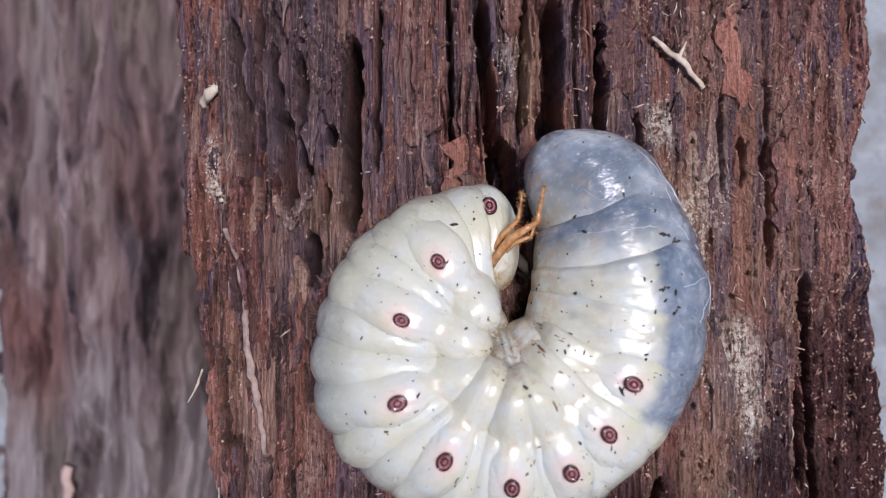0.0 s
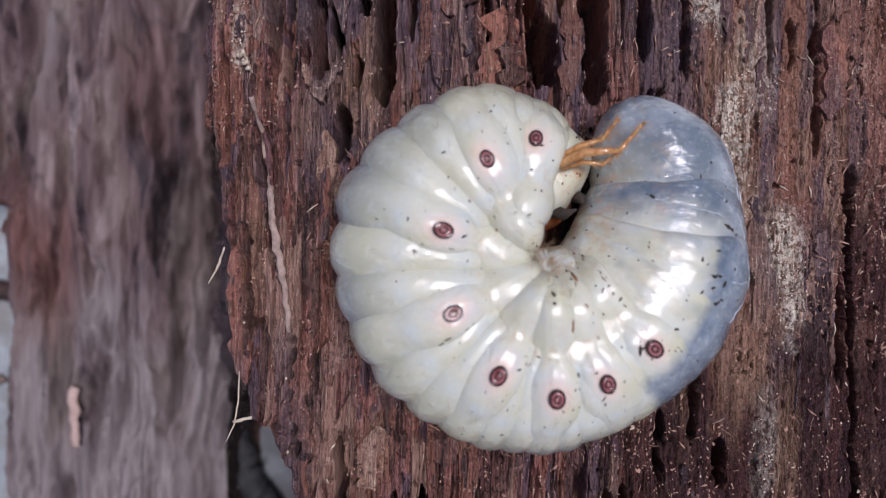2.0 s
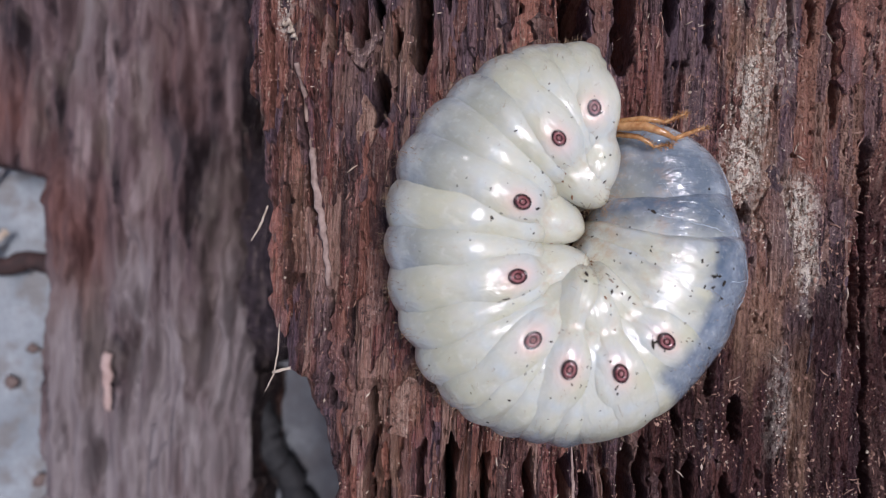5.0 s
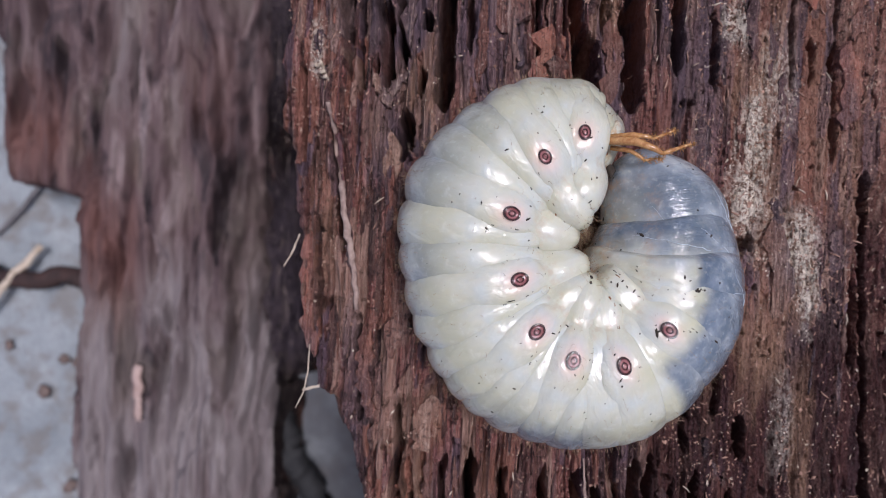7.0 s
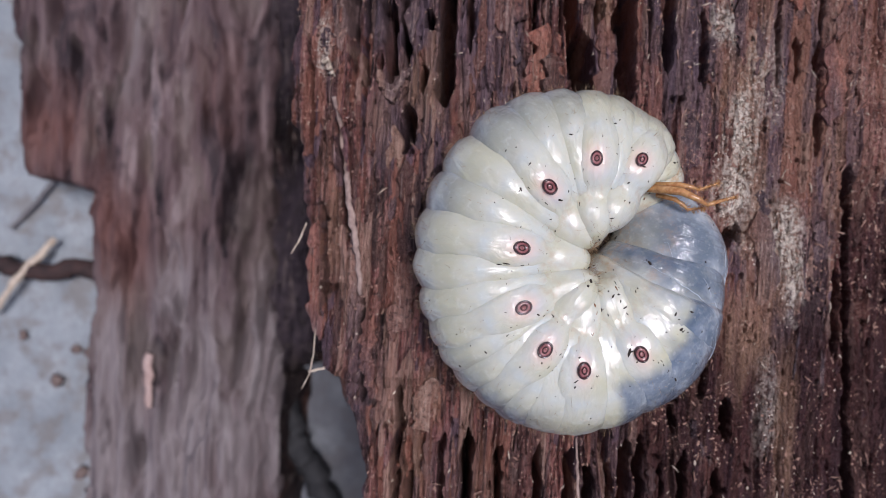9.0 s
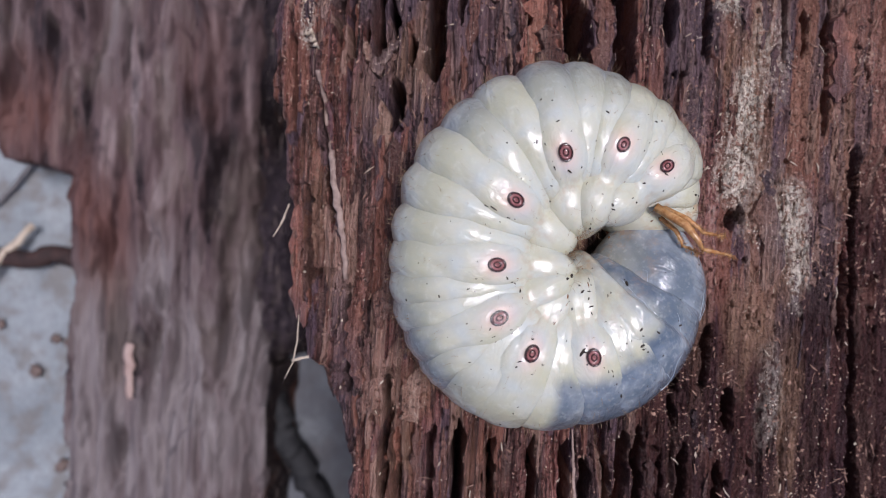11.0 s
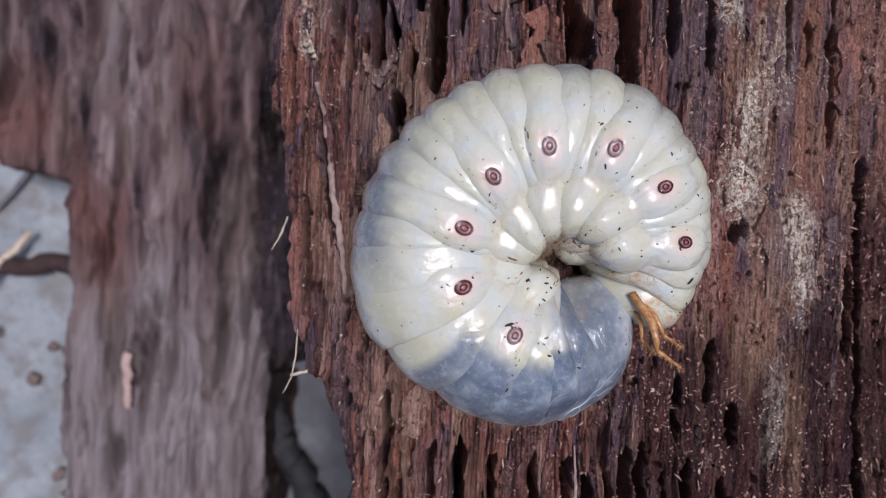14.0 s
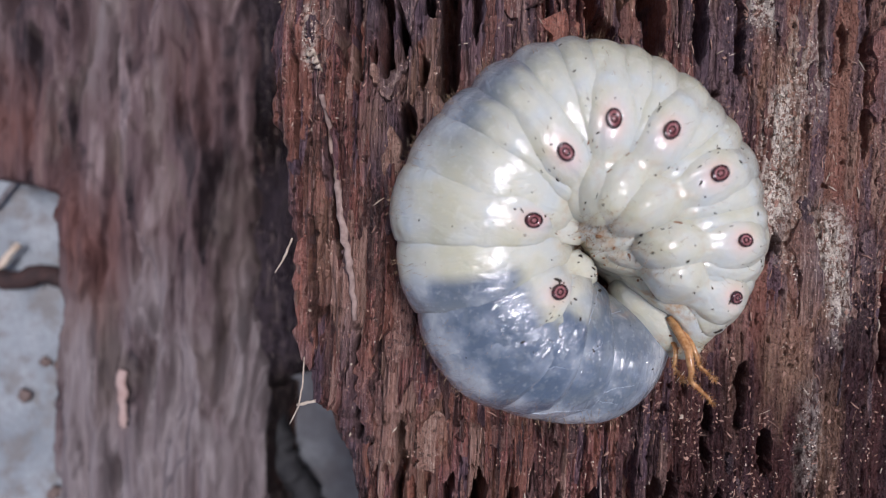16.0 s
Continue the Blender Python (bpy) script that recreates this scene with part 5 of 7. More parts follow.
    keyed(folds["T2"], [(0, -4.08, 8.42, 6.80, 19.1, 105.5), (0.5, -4.36, 10.05, 6.80, 10.3, 108.6), (1, -4.53, 11.35, 6.80, 4.1, 120.6), (1.5, -5.60, 8.07, 6.80, 36.8, 97.3), (2, -5.09, 5.85, 6.80, 54.8, 83.3), (2.5, -4.49, 8.38, 6.80, 32.9, 75.7), (3, -4.44, 10.28, 6.80, 18.6, 80.7), (3.5, -6.46, 9.87, 6.80, 30.8, 87.8), (4, -8.22, 8.82, 6.80, 32.7, 85.1), (6.5, -7.28, 9.52, 6.80, 21.4, 72.7), (7, -6.88, 8.98, 6.80, 36.3, 92.5), (7.5, -5.01, 8.90, 6.80, 37.5, 84.7), (8, -4.86, 11.28, 6.80, 26.1, 94.3), (8.5, -5.31, 10.96, 6.80, 25.1, 97.9), (9, -5.37, 8.64, 6.80, 40.4, 93.6), (9.5, -4.39, 9.02, 6.80, 33.1, 81.2), (10, -5.64, 7.23, 6.80, 42.4, 88.2), (12.5, -4.74, 10.26, 6.80, 42.4, 98.7), (13, -5.70, 8.93, 6.80, 47.3, 103.2), (13.5, -4.23, 7.02, 6.80, 59.8, 104.0), (14, -4.37, 8.95, 6.80, 50.3, 105.0), (14.5, -4.47, 8.07, 6.80, 56.4, 113.8), (15, -3.48, 9.28, 6.80, 59.7, 111.9), (15.5, -4.63, 9.24, 6.80, 55.7, 126.3), (16, -4.99, 7.15, 6.80, 61.8, 118.5)])
    keyed(folds["T3"], [(0, -5.86, 6.92, 7.60, 19.1, 115.5), (0.5, -5.91, 8.58, 7.60, 10.3, 116.6), (1, -5.80, 9.49, 7.60, 4.1, 130.8), (1.5, -6.17, 7.02, 7.60, 28.1, 114.8), (2, -6.14, 5.08, 7.60, 37.3, 95.3), (2.5, -5.91, 7.67, 7.60, 15.4, 94.2), (3, -5.77, 9.40, 7.60, 1.1, 105.1), (3.5, -6.28, 9.06, 7.60, 13.3, 108.1), (4, -8.40, 8.11, 7.60, 15.2, 104.6), (6.5, -8.68, 8.82, 7.60, 3.9, 97.0), (7, -7.89, 8.01, 7.60, 18.8, 107.3), (7.5, -6.49, 8.08, 7.60, 20.0, 101.7), (8, -6.09, 10.16, 7.60, 8.6, 111.1), (8.5, -6.18, 9.86, 7.60, 7.6, 119.8), (9, -6.28, 7.72, 7.60, 22.9, 106.1), (9.5, -5.94, 8.40, 7.60, 15.6, 94.3), (10, -7.22, 6.47, 7.60, 24.9, 98.4), (12.5, -6.19, 8.98, 7.60, 24.9, 116.1), (13, -6.35, 7.63, 7.60, 29.8, 122.0), (13.5, -5.76, 5.59, 7.60, 42.3, 116.2), (14, -5.73, 7.50, 7.60, 32.8, 118.7), (14.5, -5.60, 6.45, 7.60, 38.9, 126.7), (15, -5.08, 7.35, 7.60, 42.2, 125.7), (15.5, -5.71, 7.12, 7.60, 38.2, 139.0), (16, -5.89, 5.72, 7.60, 44.3, 125.3)])
    keyed(folds["A1f"], [(0, -6.17, 6.39, 8.14, 17.6, 124.6), (0.5, -5.86, 8.29, 8.14, 8.5, 126.1), (1, -5.86, 9.04, 8.14, 3.3, 139.0), (1.5, -5.41, 7.12, 8.14, 26.2, 127.3), (2, -5.57, 4.93, 8.14, 33.0, 107.4), (2.5, -4.75, 7.86, 8.14, 11.7, 111.6), (3, -5.07, 9.75, 8.14, -1.6, 122.4), (3.5, -5.44, 9.32, 8.14, 10.2, 123.5), (4, -6.25, 9.21, 8.14, 12.1, 124.7), (6.5, -6.33, 10.19, 8.14, 1.5, 122.3), (7, -6.67, 8.42, 8.14, 16.1, 122.3), (7.5, -5.62, 8.22, 8.14, 17.0, 117.1), (8, -5.75, 10.04, 8.14, 6.0, 125.1), (8.5, -6.13, 9.45, 8.14, 6.0, 132.5), (9, -5.84, 7.52, 8.14, 20.3, 117.4), (9.5, -4.71, 8.65, 8.14, 11.7, 110.3), (10, -6.18, 6.52, 8.14, 21.9, 112.0), (12.5, -6.44, 8.32, 8.14, 23.4, 127.4), (13, -6.63, 6.77, 8.14, 27.7, 132.6), (13.5, -6.24, 4.85, 8.14, 39.9, 124.5), (14, -6.23, 6.67, 8.14, 30.6, 128.2), (14.5, -6.19, 5.33, 8.14, 37.0, 135.6), (15, -6.24, 5.78, 8.14, 40.1, 133.5), (15.5, -6.17, 5.81, 8.14, 36.4, 146.8), (16, -5.81, 5.19, 8.14, 41.5, 134.3)])
    keyed(folds["A1"], [(0, -6.60, 5.81, 8.40, 16.3, 130.5), (0.5, -6.21, 7.73, 8.40, 7.0, 132.7), (1, -6.11, 8.39, 8.40, 2.6, 143.6), (1.5, -5.34, 6.84, 8.40, 24.7, 133.8), (2, -5.62, 4.80, 8.40, 30.1, 115.3), (2.5, -4.69, 7.67, 8.40, 9.5, 121.4), (3, -5.12, 9.48, 8.40, -2.8, 131.1), (3.5, -5.48, 9.11, 8.40, 8.4, 131.8), (4, -5.65, 9.40, 8.40, 10.2, 135.1), (6.5, -5.60, 10.32, 8.40, 0.4, 134.7), (7, -6.43, 8.31, 8.40, 14.6, 130.8), (7.5, -5.56, 8.01, 8.40, 15.3, 125.8), (8, -5.97, 9.59, 8.40, 4.8, 132.8), (8.5, -6.35, 8.91, 8.40, 5.4, 138.9), (9, -5.95, 7.20, 8.40, 18.8, 124.3), (9.5, -4.61, 8.54, 8.40, 9.2, 119.9), (10, -6.01, 6.36, 8.40, 20.0, 120.4), (12.5, -6.77, 7.68, 8.40, 22.6, 133.4), (13, -7.00, 6.08, 8.40, 26.8, 138.0), (13.5, -6.62, 4.31, 8.40, 38.7, 129.5), (14, -6.66, 6.02, 8.40, 29.6, 133.7), (14.5, -6.57, 4.58, 8.40, 36.5, 140.6), (15, -6.89, 4.83, 8.40, 39.0, 137.9), (15.5, -6.45, 4.93, 8.40, 35.7, 150.9), (16, -5.89, 4.74, 8.40, 40.3, 140.1)])
    keyed(folds["A1a"], [(0, -7.74, 4.78, 8.65, 14.0, 137.4), (0.5, -7.49, 6.55, 8.65, 4.7, 140.8), (1, -6.90, 7.05, 8.65, 1.2, 147.8), (1.5, -5.98, 6.00, 8.65, 21.5, 140.2), (2, -6.48, 4.74, 8.65, 24.5, 124.9), (2.5, -5.91, 7.19, 8.65, 5.0, 131.4), (3, -6.18, 8.56, 8.65, -5.8, 139.3), (3.5, -6.44, 8.42, 8.65, 4.4, 140.4), (4, -6.27, 8.94, 8.65, 6.0, 144.6), (6.5, -6.28, 9.41, 8.65, -2.4, 145.0), (7, -7.20, 7.70, 8.65, 10.9, 139.3), (7.5, -6.53, 7.44, 8.65, 11.4, 134.5), (8, -7.10, 8.59, 8.65, 1.7, 140.9), (8.5, -7.11, 7.90, 8.65, 3.3, 145.2), (9, -6.82, 6.61, 8.65, 15.3, 132.2), (9.5, -5.85, 8.18, 8.65, 4.2, 130.5), (10, -6.82, 5.98, 8.65, 16.1, 129.4), (12.5, -7.58, 6.62, 8.65, 20.2, 139.2), (13, -7.81, 5.04, 8.65, 24.5, 143.4), (13.5, -7.34, 3.52, 8.65, 35.7, 135.4), (14, -7.51, 5.05, 8.65, 27.0, 139.9), (14.5, -7.17, 3.58, 8.65, 34.5, 146.2), (15, -7.65, 3.73, 8.65, 36.1, 142.9), (15.5, -6.87, 3.72, 8.65, 33.5, 154.9), (16, -6.36, 4.01, 8.65, 37.6, 147.1)])
    keyed(folds["A2f"], [(0, -9.22, 3.42, 8.89, 11.4, 145.5), (0.5, -9.21, 4.92, 8.89, 2.1, 150.3), (1, -7.96, 5.25, 8.89, -0.5, 152.3), (1.5, -7.02, 4.78, 8.89, 17.4, 146.8), (2, -7.76, 4.58, 8.89, 17.5, 135.9), (2.5, -7.80, 6.37, 8.89, -0.5, 142.1), (3, -7.74, 7.13, 8.89, -9.4, 147.5), (3.5, -7.89, 7.34, 8.89, -0.5, 149.4), (4, -7.52, 8.02, 8.89, 0.8, 153.8), (6.5, -7.66, 7.83, 8.89, -5.9, 154.2), (7, -8.49, 6.71, 8.89, 6.4, 148.3), (7.5, -8.01, 6.54, 8.89, 6.5, 143.7), (8, -8.69, 7.17, 8.89, -2.1, 149.4), (8.5, -8.15, 6.53, 8.89, 0.7, 151.7), (9, -8.09, 5.78, 8.89, 10.9, 141.1), (9.5, -7.77, 7.54, 8.89, -1.9, 141.9), (10, -8.14, 5.39, 8.89, 11.1, 139.2), (12.5, -8.64, 5.26, 8.89, 16.9, 145.4), (13, -8.84, 3.76, 8.89, 21.5, 149.1), (13.5, -8.24, 2.57, 8.89, 31.9, 142.0), (14, -8.58, 3.85, 8.89, 23.7, 146.8), (14.5, -7.87, 2.42, 8.89, 32.1, 152.4), (15, -8.46, 2.49, 8.89, 32.5, 148.5), (15.5, -7.35, 2.29, 8.89, 30.6, 159.1), (16, -7.01, 3.07, 8.89, 34.3, 155.0)])
    keyed(folds["A2"], [(0, -10.36, 1.66, 9.10, 9.3, 155.5), (0.5, -10.46, 2.85, 9.10, 0.4, 161.1), (1, -8.85, 3.09, 9.10, -1.8, 159.0), (1.5, -8.03, 3.22, 9.10, 13.4, 154.7), (2, -8.94, 3.69, 9.10, 11.2, 148.3), (2.5, -9.36, 4.74, 9.10, -4.8, 154.0), (3, -9.04, 5.04, 9.10, -12.3, 156.9), (3.5, -9.14, 5.63, 9.10, -4.8, 159.3), (4, -8.61, 6.47, 9.10, -4.0, 163.4), (6.5, -8.81, 5.76, 9.10, -9.2, 163.4), (7, -9.58, 5.15, 9.10, 2.1, 158.4), (7.5, -9.30, 5.04, 9.10, 1.9, 154.1), (8, -9.97, 5.25, 9.10, -5.5, 158.7), (8.5, -9.05, 4.77, 9.10, -2.0, 159.5), (9, -9.23, 4.48, 9.10, 6.5, 151.4), (9.5, -9.37, 6.12, 9.10, -7.4, 154.1), (10, -9.31, 4.28, 9.10, 6.1, 150.4), (12.5, -9.64, 3.63, 9.10, 13.4, 153.1), (13, -9.65, 2.30, 9.10, 18.5, 156.2), (13.5, -9.03, 1.45, 9.10, 27.8, 150.0), (14, -9.48, 2.41, 9.10, 20.3, 155.1), (14.5, -8.42, 1.11, 9.10, 29.4, 159.3), (15, -9.16, 1.15, 9.10, 28.5, 155.6), (15.5, -7.78, 0.80, 9.10, 27.6, 164.3), (16, -7.50, 1.81, 9.10, 31.2, 162.7)])
    keyed(folds["A2a"], [(0, -11.05, -0.77, 9.29, 8.1, 168.3), (0.5, -11.01, 0.01, 9.29, 0.0, 173.6), (1, -9.60, 0.38, 9.29, -2.4, 169.0), (1.5, -9.17, 1.25, 9.29, 9.3, 164.7), (2, -10.12, 1.53, 9.29, 5.6, 162.7), (2.5, -10.50, 1.67, 9.29, -7.7, 168.0), (3, -9.99, 1.87, 9.29, -14.1, 168.5), (3.5, -10.15, 2.92, 9.29, -8.5, 170.7), (4, -9.49, 4.02, 9.29, -8.5, 173.4), (6.5, -9.59, 3.07, 9.29, -12.0, 172.9), (7, -10.44, 2.72, 9.29, -2.1, 170.6), (7.5, -10.38, 2.60, 9.29, -2.5, 166.4), (8, -10.86, 2.59, 9.29, -8.4, 168.9), (8.5, -9.88, 2.48, 9.29, -4.8, 169.5), (9, -10.30, 2.54, 9.29, 1.9, 163.8), (9.5, -10.51, 3.45, 9.29, -12.1, 167.1), (10, -10.34, 2.44, 9.29, 1.1, 163.5), (12.5, -10.70, 1.71, 9.29, 9.3, 163.2), (13, -10.15, 0.64, 9.29, 15.4, 165.3), (13.5, -9.72, 0.18, 9.29, 23.4, 159.9), (14, -10.21, 0.67, 9.29, 16.8, 165.3), (14.5, -8.77, -0.38, 9.29, 26.5, 166.9), (15, -9.81, -0.28, 9.29, 24.2, 164.8), (15.5, -8.18, -0.74, 9.29, 24.4, 171.0), (16, -7.74, 0.08, 9.29, 28.5, 169.9)])
    keyed(folds["A3f"], [(0, -11.41, -3.58, 9.46, 7.5, 183.0), (0.5, -11.09, -3.26, 9.46, 0.6, 187.3), (1, -10.17, -2.70, 9.46, -2.6, 181.3), (1.5, -10.29, -1.05, 9.46, 5.3, 176.0), (2, -11.20, -1.37, 9.46, 0.7, 178.6), (2.5, -11.33, -2.22, 9.46, -9.5, 183.3), (3, -10.68, -1.98, 9.46, -15.1, 181.4), (3.5, -10.95, -0.41, 9.46, -11.5, 182.9), (4, -10.21, 0.95, 9.46, -12.6, 183.8), (6.5, -10.13, -0.10, 9.46, -14.6, 182.4), (7, -11.12, -0.27, 9.46, -6.0, 184.0), (7.5, -11.25, -0.44, 9.46, -6.6, 179.7), (8, -11.44, -0.58, 9.46, -11.0, 179.8), (8.5, -10.57, -0.21, 9.46, -7.6, 180.8), (9, -11.24, 0.14, 9.46, -2.6, 177.5), (9.5, -11.33, 0.02, 9.46, -16.2, 180.8), (10, -11.23, 0.09, 9.46, -3.8, 177.8), (12.5, -11.70, -0.47, 9.46, 4.9, 174.8), (13, -10.42, -1.20, 9.46, 12.3, 175.9), (13.5, -10.30, -1.26, 9.46, 18.7, 171.2), (14, -10.78, -1.31, 9.46, 13.2, 176.9), (14.5, -8.98, -2.00, 9.46, 23.2, 175.3), (15, -10.35, -1.81, 9.46, 19.6, 175.5), (15.5, -8.52, -2.36, 9.46, 20.9, 178.8), (16, -7.83, -1.96, 9.46, 26.1, 176.9)])
    keyed(folds["A3"], [(0, -11.09, -6.02, 9.60, 8.0, 197.7), (0.5, -10.48, -6.01, 9.60, 2.4, 200.7), (1, -10.01, -5.45, 9.60, -1.6, 193.9), (1.5, -10.59, -3.41, 9.60, 2.5, 188.2), (2, -11.33, -4.12, 9.60, -2.3, 193.9), (2.5, -11.15, -5.54, 9.60, -9.1, 198.3), (3, -10.51, -5.38, 9.60, -14.5, 194.3), (3.5, -10.86, -3.51, 9.60, -12.9, 195.0), (4, -10.15, -2.06, 9.60, -15.1, 194.2), (6.5, -9.93, -3.17, 9.60, -16.0, 192.1), (7, -11.00, -3.11, 9.60, -8.8, 196.8), (7.5, -11.28, -3.36, 9.60, -9.3, 192.8), (8, -11.20, -3.64, 9.60, -12.2, 191.3), (8.5, -10.50, -2.90, 9.60, -9.4, 192.3), (9, -11.36, -2.38, 9.60, -5.9, 191.3), (9.5, -11.20, -3.28, 9.60, -18.5, 194.1), (10, -11.31, -2.36, 9.60, -7.5, 192.0), (12.5, -11.91, -2.77, 9.60, 1.3, 187.0), (13, -10.29, -3.10, 9.60, 9.5, 187.3), (13.5, -10.44, -2.83, 9.60, 14.5, 183.3), (14, -10.83, -3.34, 9.60, 10.0, 188.5), (14.5, -8.98, -3.64, 9.60, 19.9, 184.6), (15, -10.48, -3.47, 9.60, 15.4, 186.6), (15.5, -8.55, -3.98, 9.60, 17.8, 187.1), (16, -7.68, -3.90, 9.60, 23.8, 184.7)])
    keyed(folds["A3a"], [(0, -9.75, -7.83, 9.70, 10.2, 212.1), (0.5, -8.86, -7.85, 9.70, 6.1, 213.4), (1, -8.65, -7.71, 9.70, 1.1, 206.9), (1.5, -9.59, -5.95, 9.70, 1.6, 201.5), (2, -9.97, -6.61, 9.70, -2.5, 208.1), (2.5, -9.33, -7.84, 9.70, -5.7, 212.9), (3, -8.95, -8.02, 9.70, -11.7, 207.0), (3.5, -9.37, -6.21, 9.70, -11.7, 206.7), (4, -8.91, -4.97, 9.70, -15.3, 204.4), (6.5, -8.59, -6.08, 9.70, -15.7, 202.4), (7, -9.62, -5.64, 9.70, -10.0, 208.3), (7.5, -9.98, -6.06, 9.70, -10.2, 204.9), (8, -9.70, -6.56, 9.70, -11.5, 203.5), (8.5, -9.27, -5.64, 9.70, -9.8, 203.8), (9, -10.23, -5.14, 9.70, -7.6, 204.9), (9.5, -9.60, -6.34, 9.70, -18.1, 206.7), (10, -10.17, -5.00, 9.70, -9.6, 205.6), (12.5, -10.94, -5.36, 9.70, -1.0, 199.8), (13, -9.70, -5.12, 9.70, 7.2, 199.6), (13.5, -10.02, -4.66, 9.70, 11.0, 196.5), (14, -10.17, -5.48, 9.70, 7.7, 200.0), (14.5, -8.82, -5.31, 9.70, 16.6, 195.0), (15, -10.11, -5.39, 9.70, 12.0, 198.0), (15.5, -8.14, -5.65, 9.70, 15.2, 195.9), (16, -7.25, -5.63, 9.70, 21.9, 193.6)])
    keyed(folds["A4f"], [(0, -7.72, -9.27, 9.76, 13.6, 226.4), (0.5, -6.55, -9.16, 9.76, 10.9, 225.9), (1, -6.56, -9.65, 9.76, 4.9, 220.3), (1.5, -7.76, -8.55, 9.76, 2.0, 215.7), (2, -7.68, -8.96, 9.76, -0.7, 221.8), (2.5, -6.51, -9.57, 9.76, -0.2, 227.2), (3, -6.54, -10.23, 9.76, -7.2, 219.6), (3.5, -6.98, -8.66, 9.76, -8.8, 218.4), (4, -6.90, -7.82, 9.76, -13.8, 214.7), (6.5, -6.50, -8.88, 9.76, -14.3, 212.8), (7, -7.45, -8.00, 9.76, -10.0, 219.2), (7.5, -7.84, -8.64, 9.76, -9.8, 216.8), (8, -7.38, -9.38, 9.76, -9.5, 216.1), (8.5, -7.29, -8.38, 9.76, -9.2, 215.4), (9, -8.27, -8.01, 9.76, -8.1, 218.6), (9.5, -7.06, -9.27, 9.76, -15.9, 218.9), (10, -8.21, -7.75, 9.76, -10.4, 219.1), (12.5, -9.18, -8.07, 9.76, -2.4, 213.0), (13, -8.71, -7.18, 9.76, 5.2, 212.8), (13.5, -9.16, -6.62, 9.76, 7.9, 210.5), (14, -8.99, -7.66, 9.76, 5.9, 211.6), (14.5, -8.45, -6.99, 9.76, 13.3, 206.3), (15, -9.33, -7.43, 9.76, 9.0, 210.0), (15.5, -7.43, -7.33, 9.76, 12.8, 205.3), (16, -6.59, -7.27, 9.76, 20.2, 203.3)])
    keyed(folds["A4"], [(0, -5.68, -10.32, 9.80, 16.9, 239.2), (0.5, -4.37, -10.14, 9.80, 15.4, 237.4), (1, -4.51, -11.09, 9.80, 8.8, 232.7), (1.5, -5.73, -10.56, 9.80, 3.2, 229.4), (2, -5.28, -10.63, 9.80, 2.0, 235.1), (2.5, -3.90, -10.72, 9.80, 5.5, 240.3), (3, -4.22, -11.82, 9.80, -2.7, 231.8), (3.5, -4.57, -10.54, 9.80, -5.4, 229.6), (4, -4.71, -10.10, 9.80, -11.6, 225.0), (6.5, -4.35, -11.11, 9.80, -12.2, 223.4), (7, -5.23, -9.96, 9.80, -9.5, 229.5), (7.5, -5.58, -10.71, 9.80, -8.6, 228.1), (8, -5.02, -11.52, 9.80, -7.0, 228.3), (8.5, -5.17, -10.58, 9.80, -7.9, 226.4), (9, -6.08, -10.27, 9.80, -7.7, 231.2), (9.5, -4.54, -11.49, 9.80, -12.9, 230.3), (10, -6.01, -9.90, 9.80, -10.3, 231.6), (12.5, -7.13, -10.29, 9.80, -3.1, 225.6), (13, -7.33, -8.98, 9.80, 3.5, 225.6), (13.5, -7.89, -8.36, 9.80, 5.2, 223.7), (14, -7.51, -9.52, 9.80, 4.3, 222.8), (14.5, -7.71, -8.55, 9.80, 10.0, 217.8), (15, -8.19, -9.22, 9.80, 6.1, 221.6), (15.5, -6.52, -8.87, 9.80, 10.6, 215.1), (16, -5.78, -8.77, 9.80, 18.1, 213.7)])
    keyed(folds["A4a"], [(0, -3.75, -10.92, 9.81, 20.0, 249.8), (0.5, -2.55, -10.83, 9.81, 19.2, 247.7), (1, -2.70, -11.86, 9.81, 12.7, 243.2), (1.5, -3.52, -11.73, 9.81, 5.4, 242.1), (2, -2.91, -11.34, 9.81, 5.5, 248.1), (2.5, -1.87, -11.15, 9.81, 10.9, 251.7), (3, -2.27, -12.61, 9.81, 1.9, 243.1), (3.5, -2.32, -11.64, 9.81, -1.5, 239.9), (4, -2.41, -11.60, 9.81, -8.4, 235.2), (6.5, -2.29, -12.58, 9.81, -9.4, 233.8), (7, -3.19, -11.43, 9.81, -8.5, 238.9), (7.5, -3.33, -12.12, 9.81, -6.7, 238.7), (8, -2.78, -12.69, 9.81, -3.8, 239.8), (8.5, -3.00, -11.98, 9.81, -5.7, 236.1), (9, -3.70, -11.57, 9.81, -6.1, 242.1), (9.5, -2.26, -12.72, 9.81, -9.0, 240.6), (10, -3.60, -11.14, 9.81, -9.2, 242.5), (12.5, -4.82, -11.77, 9.81, -2.8, 236.8), (13, -5.47, -10.43, 9.81, 2.2, 237.6), (13.5, -6.12, -9.81, 9.81, 2.9, 235.0), (14, -5.73, -10.95, 9.81, 2.9, 233.3), (14.5, -6.51, -10.00, 9.81, 6.7, 229.4), (15, -6.62, -10.65, 9.81, 3.5, 232.3), (15.5, -5.50, -10.25, 9.81, 8.4, 225.3), (16, -4.86, -10.14, 9.81, 15.6, 224.6)])
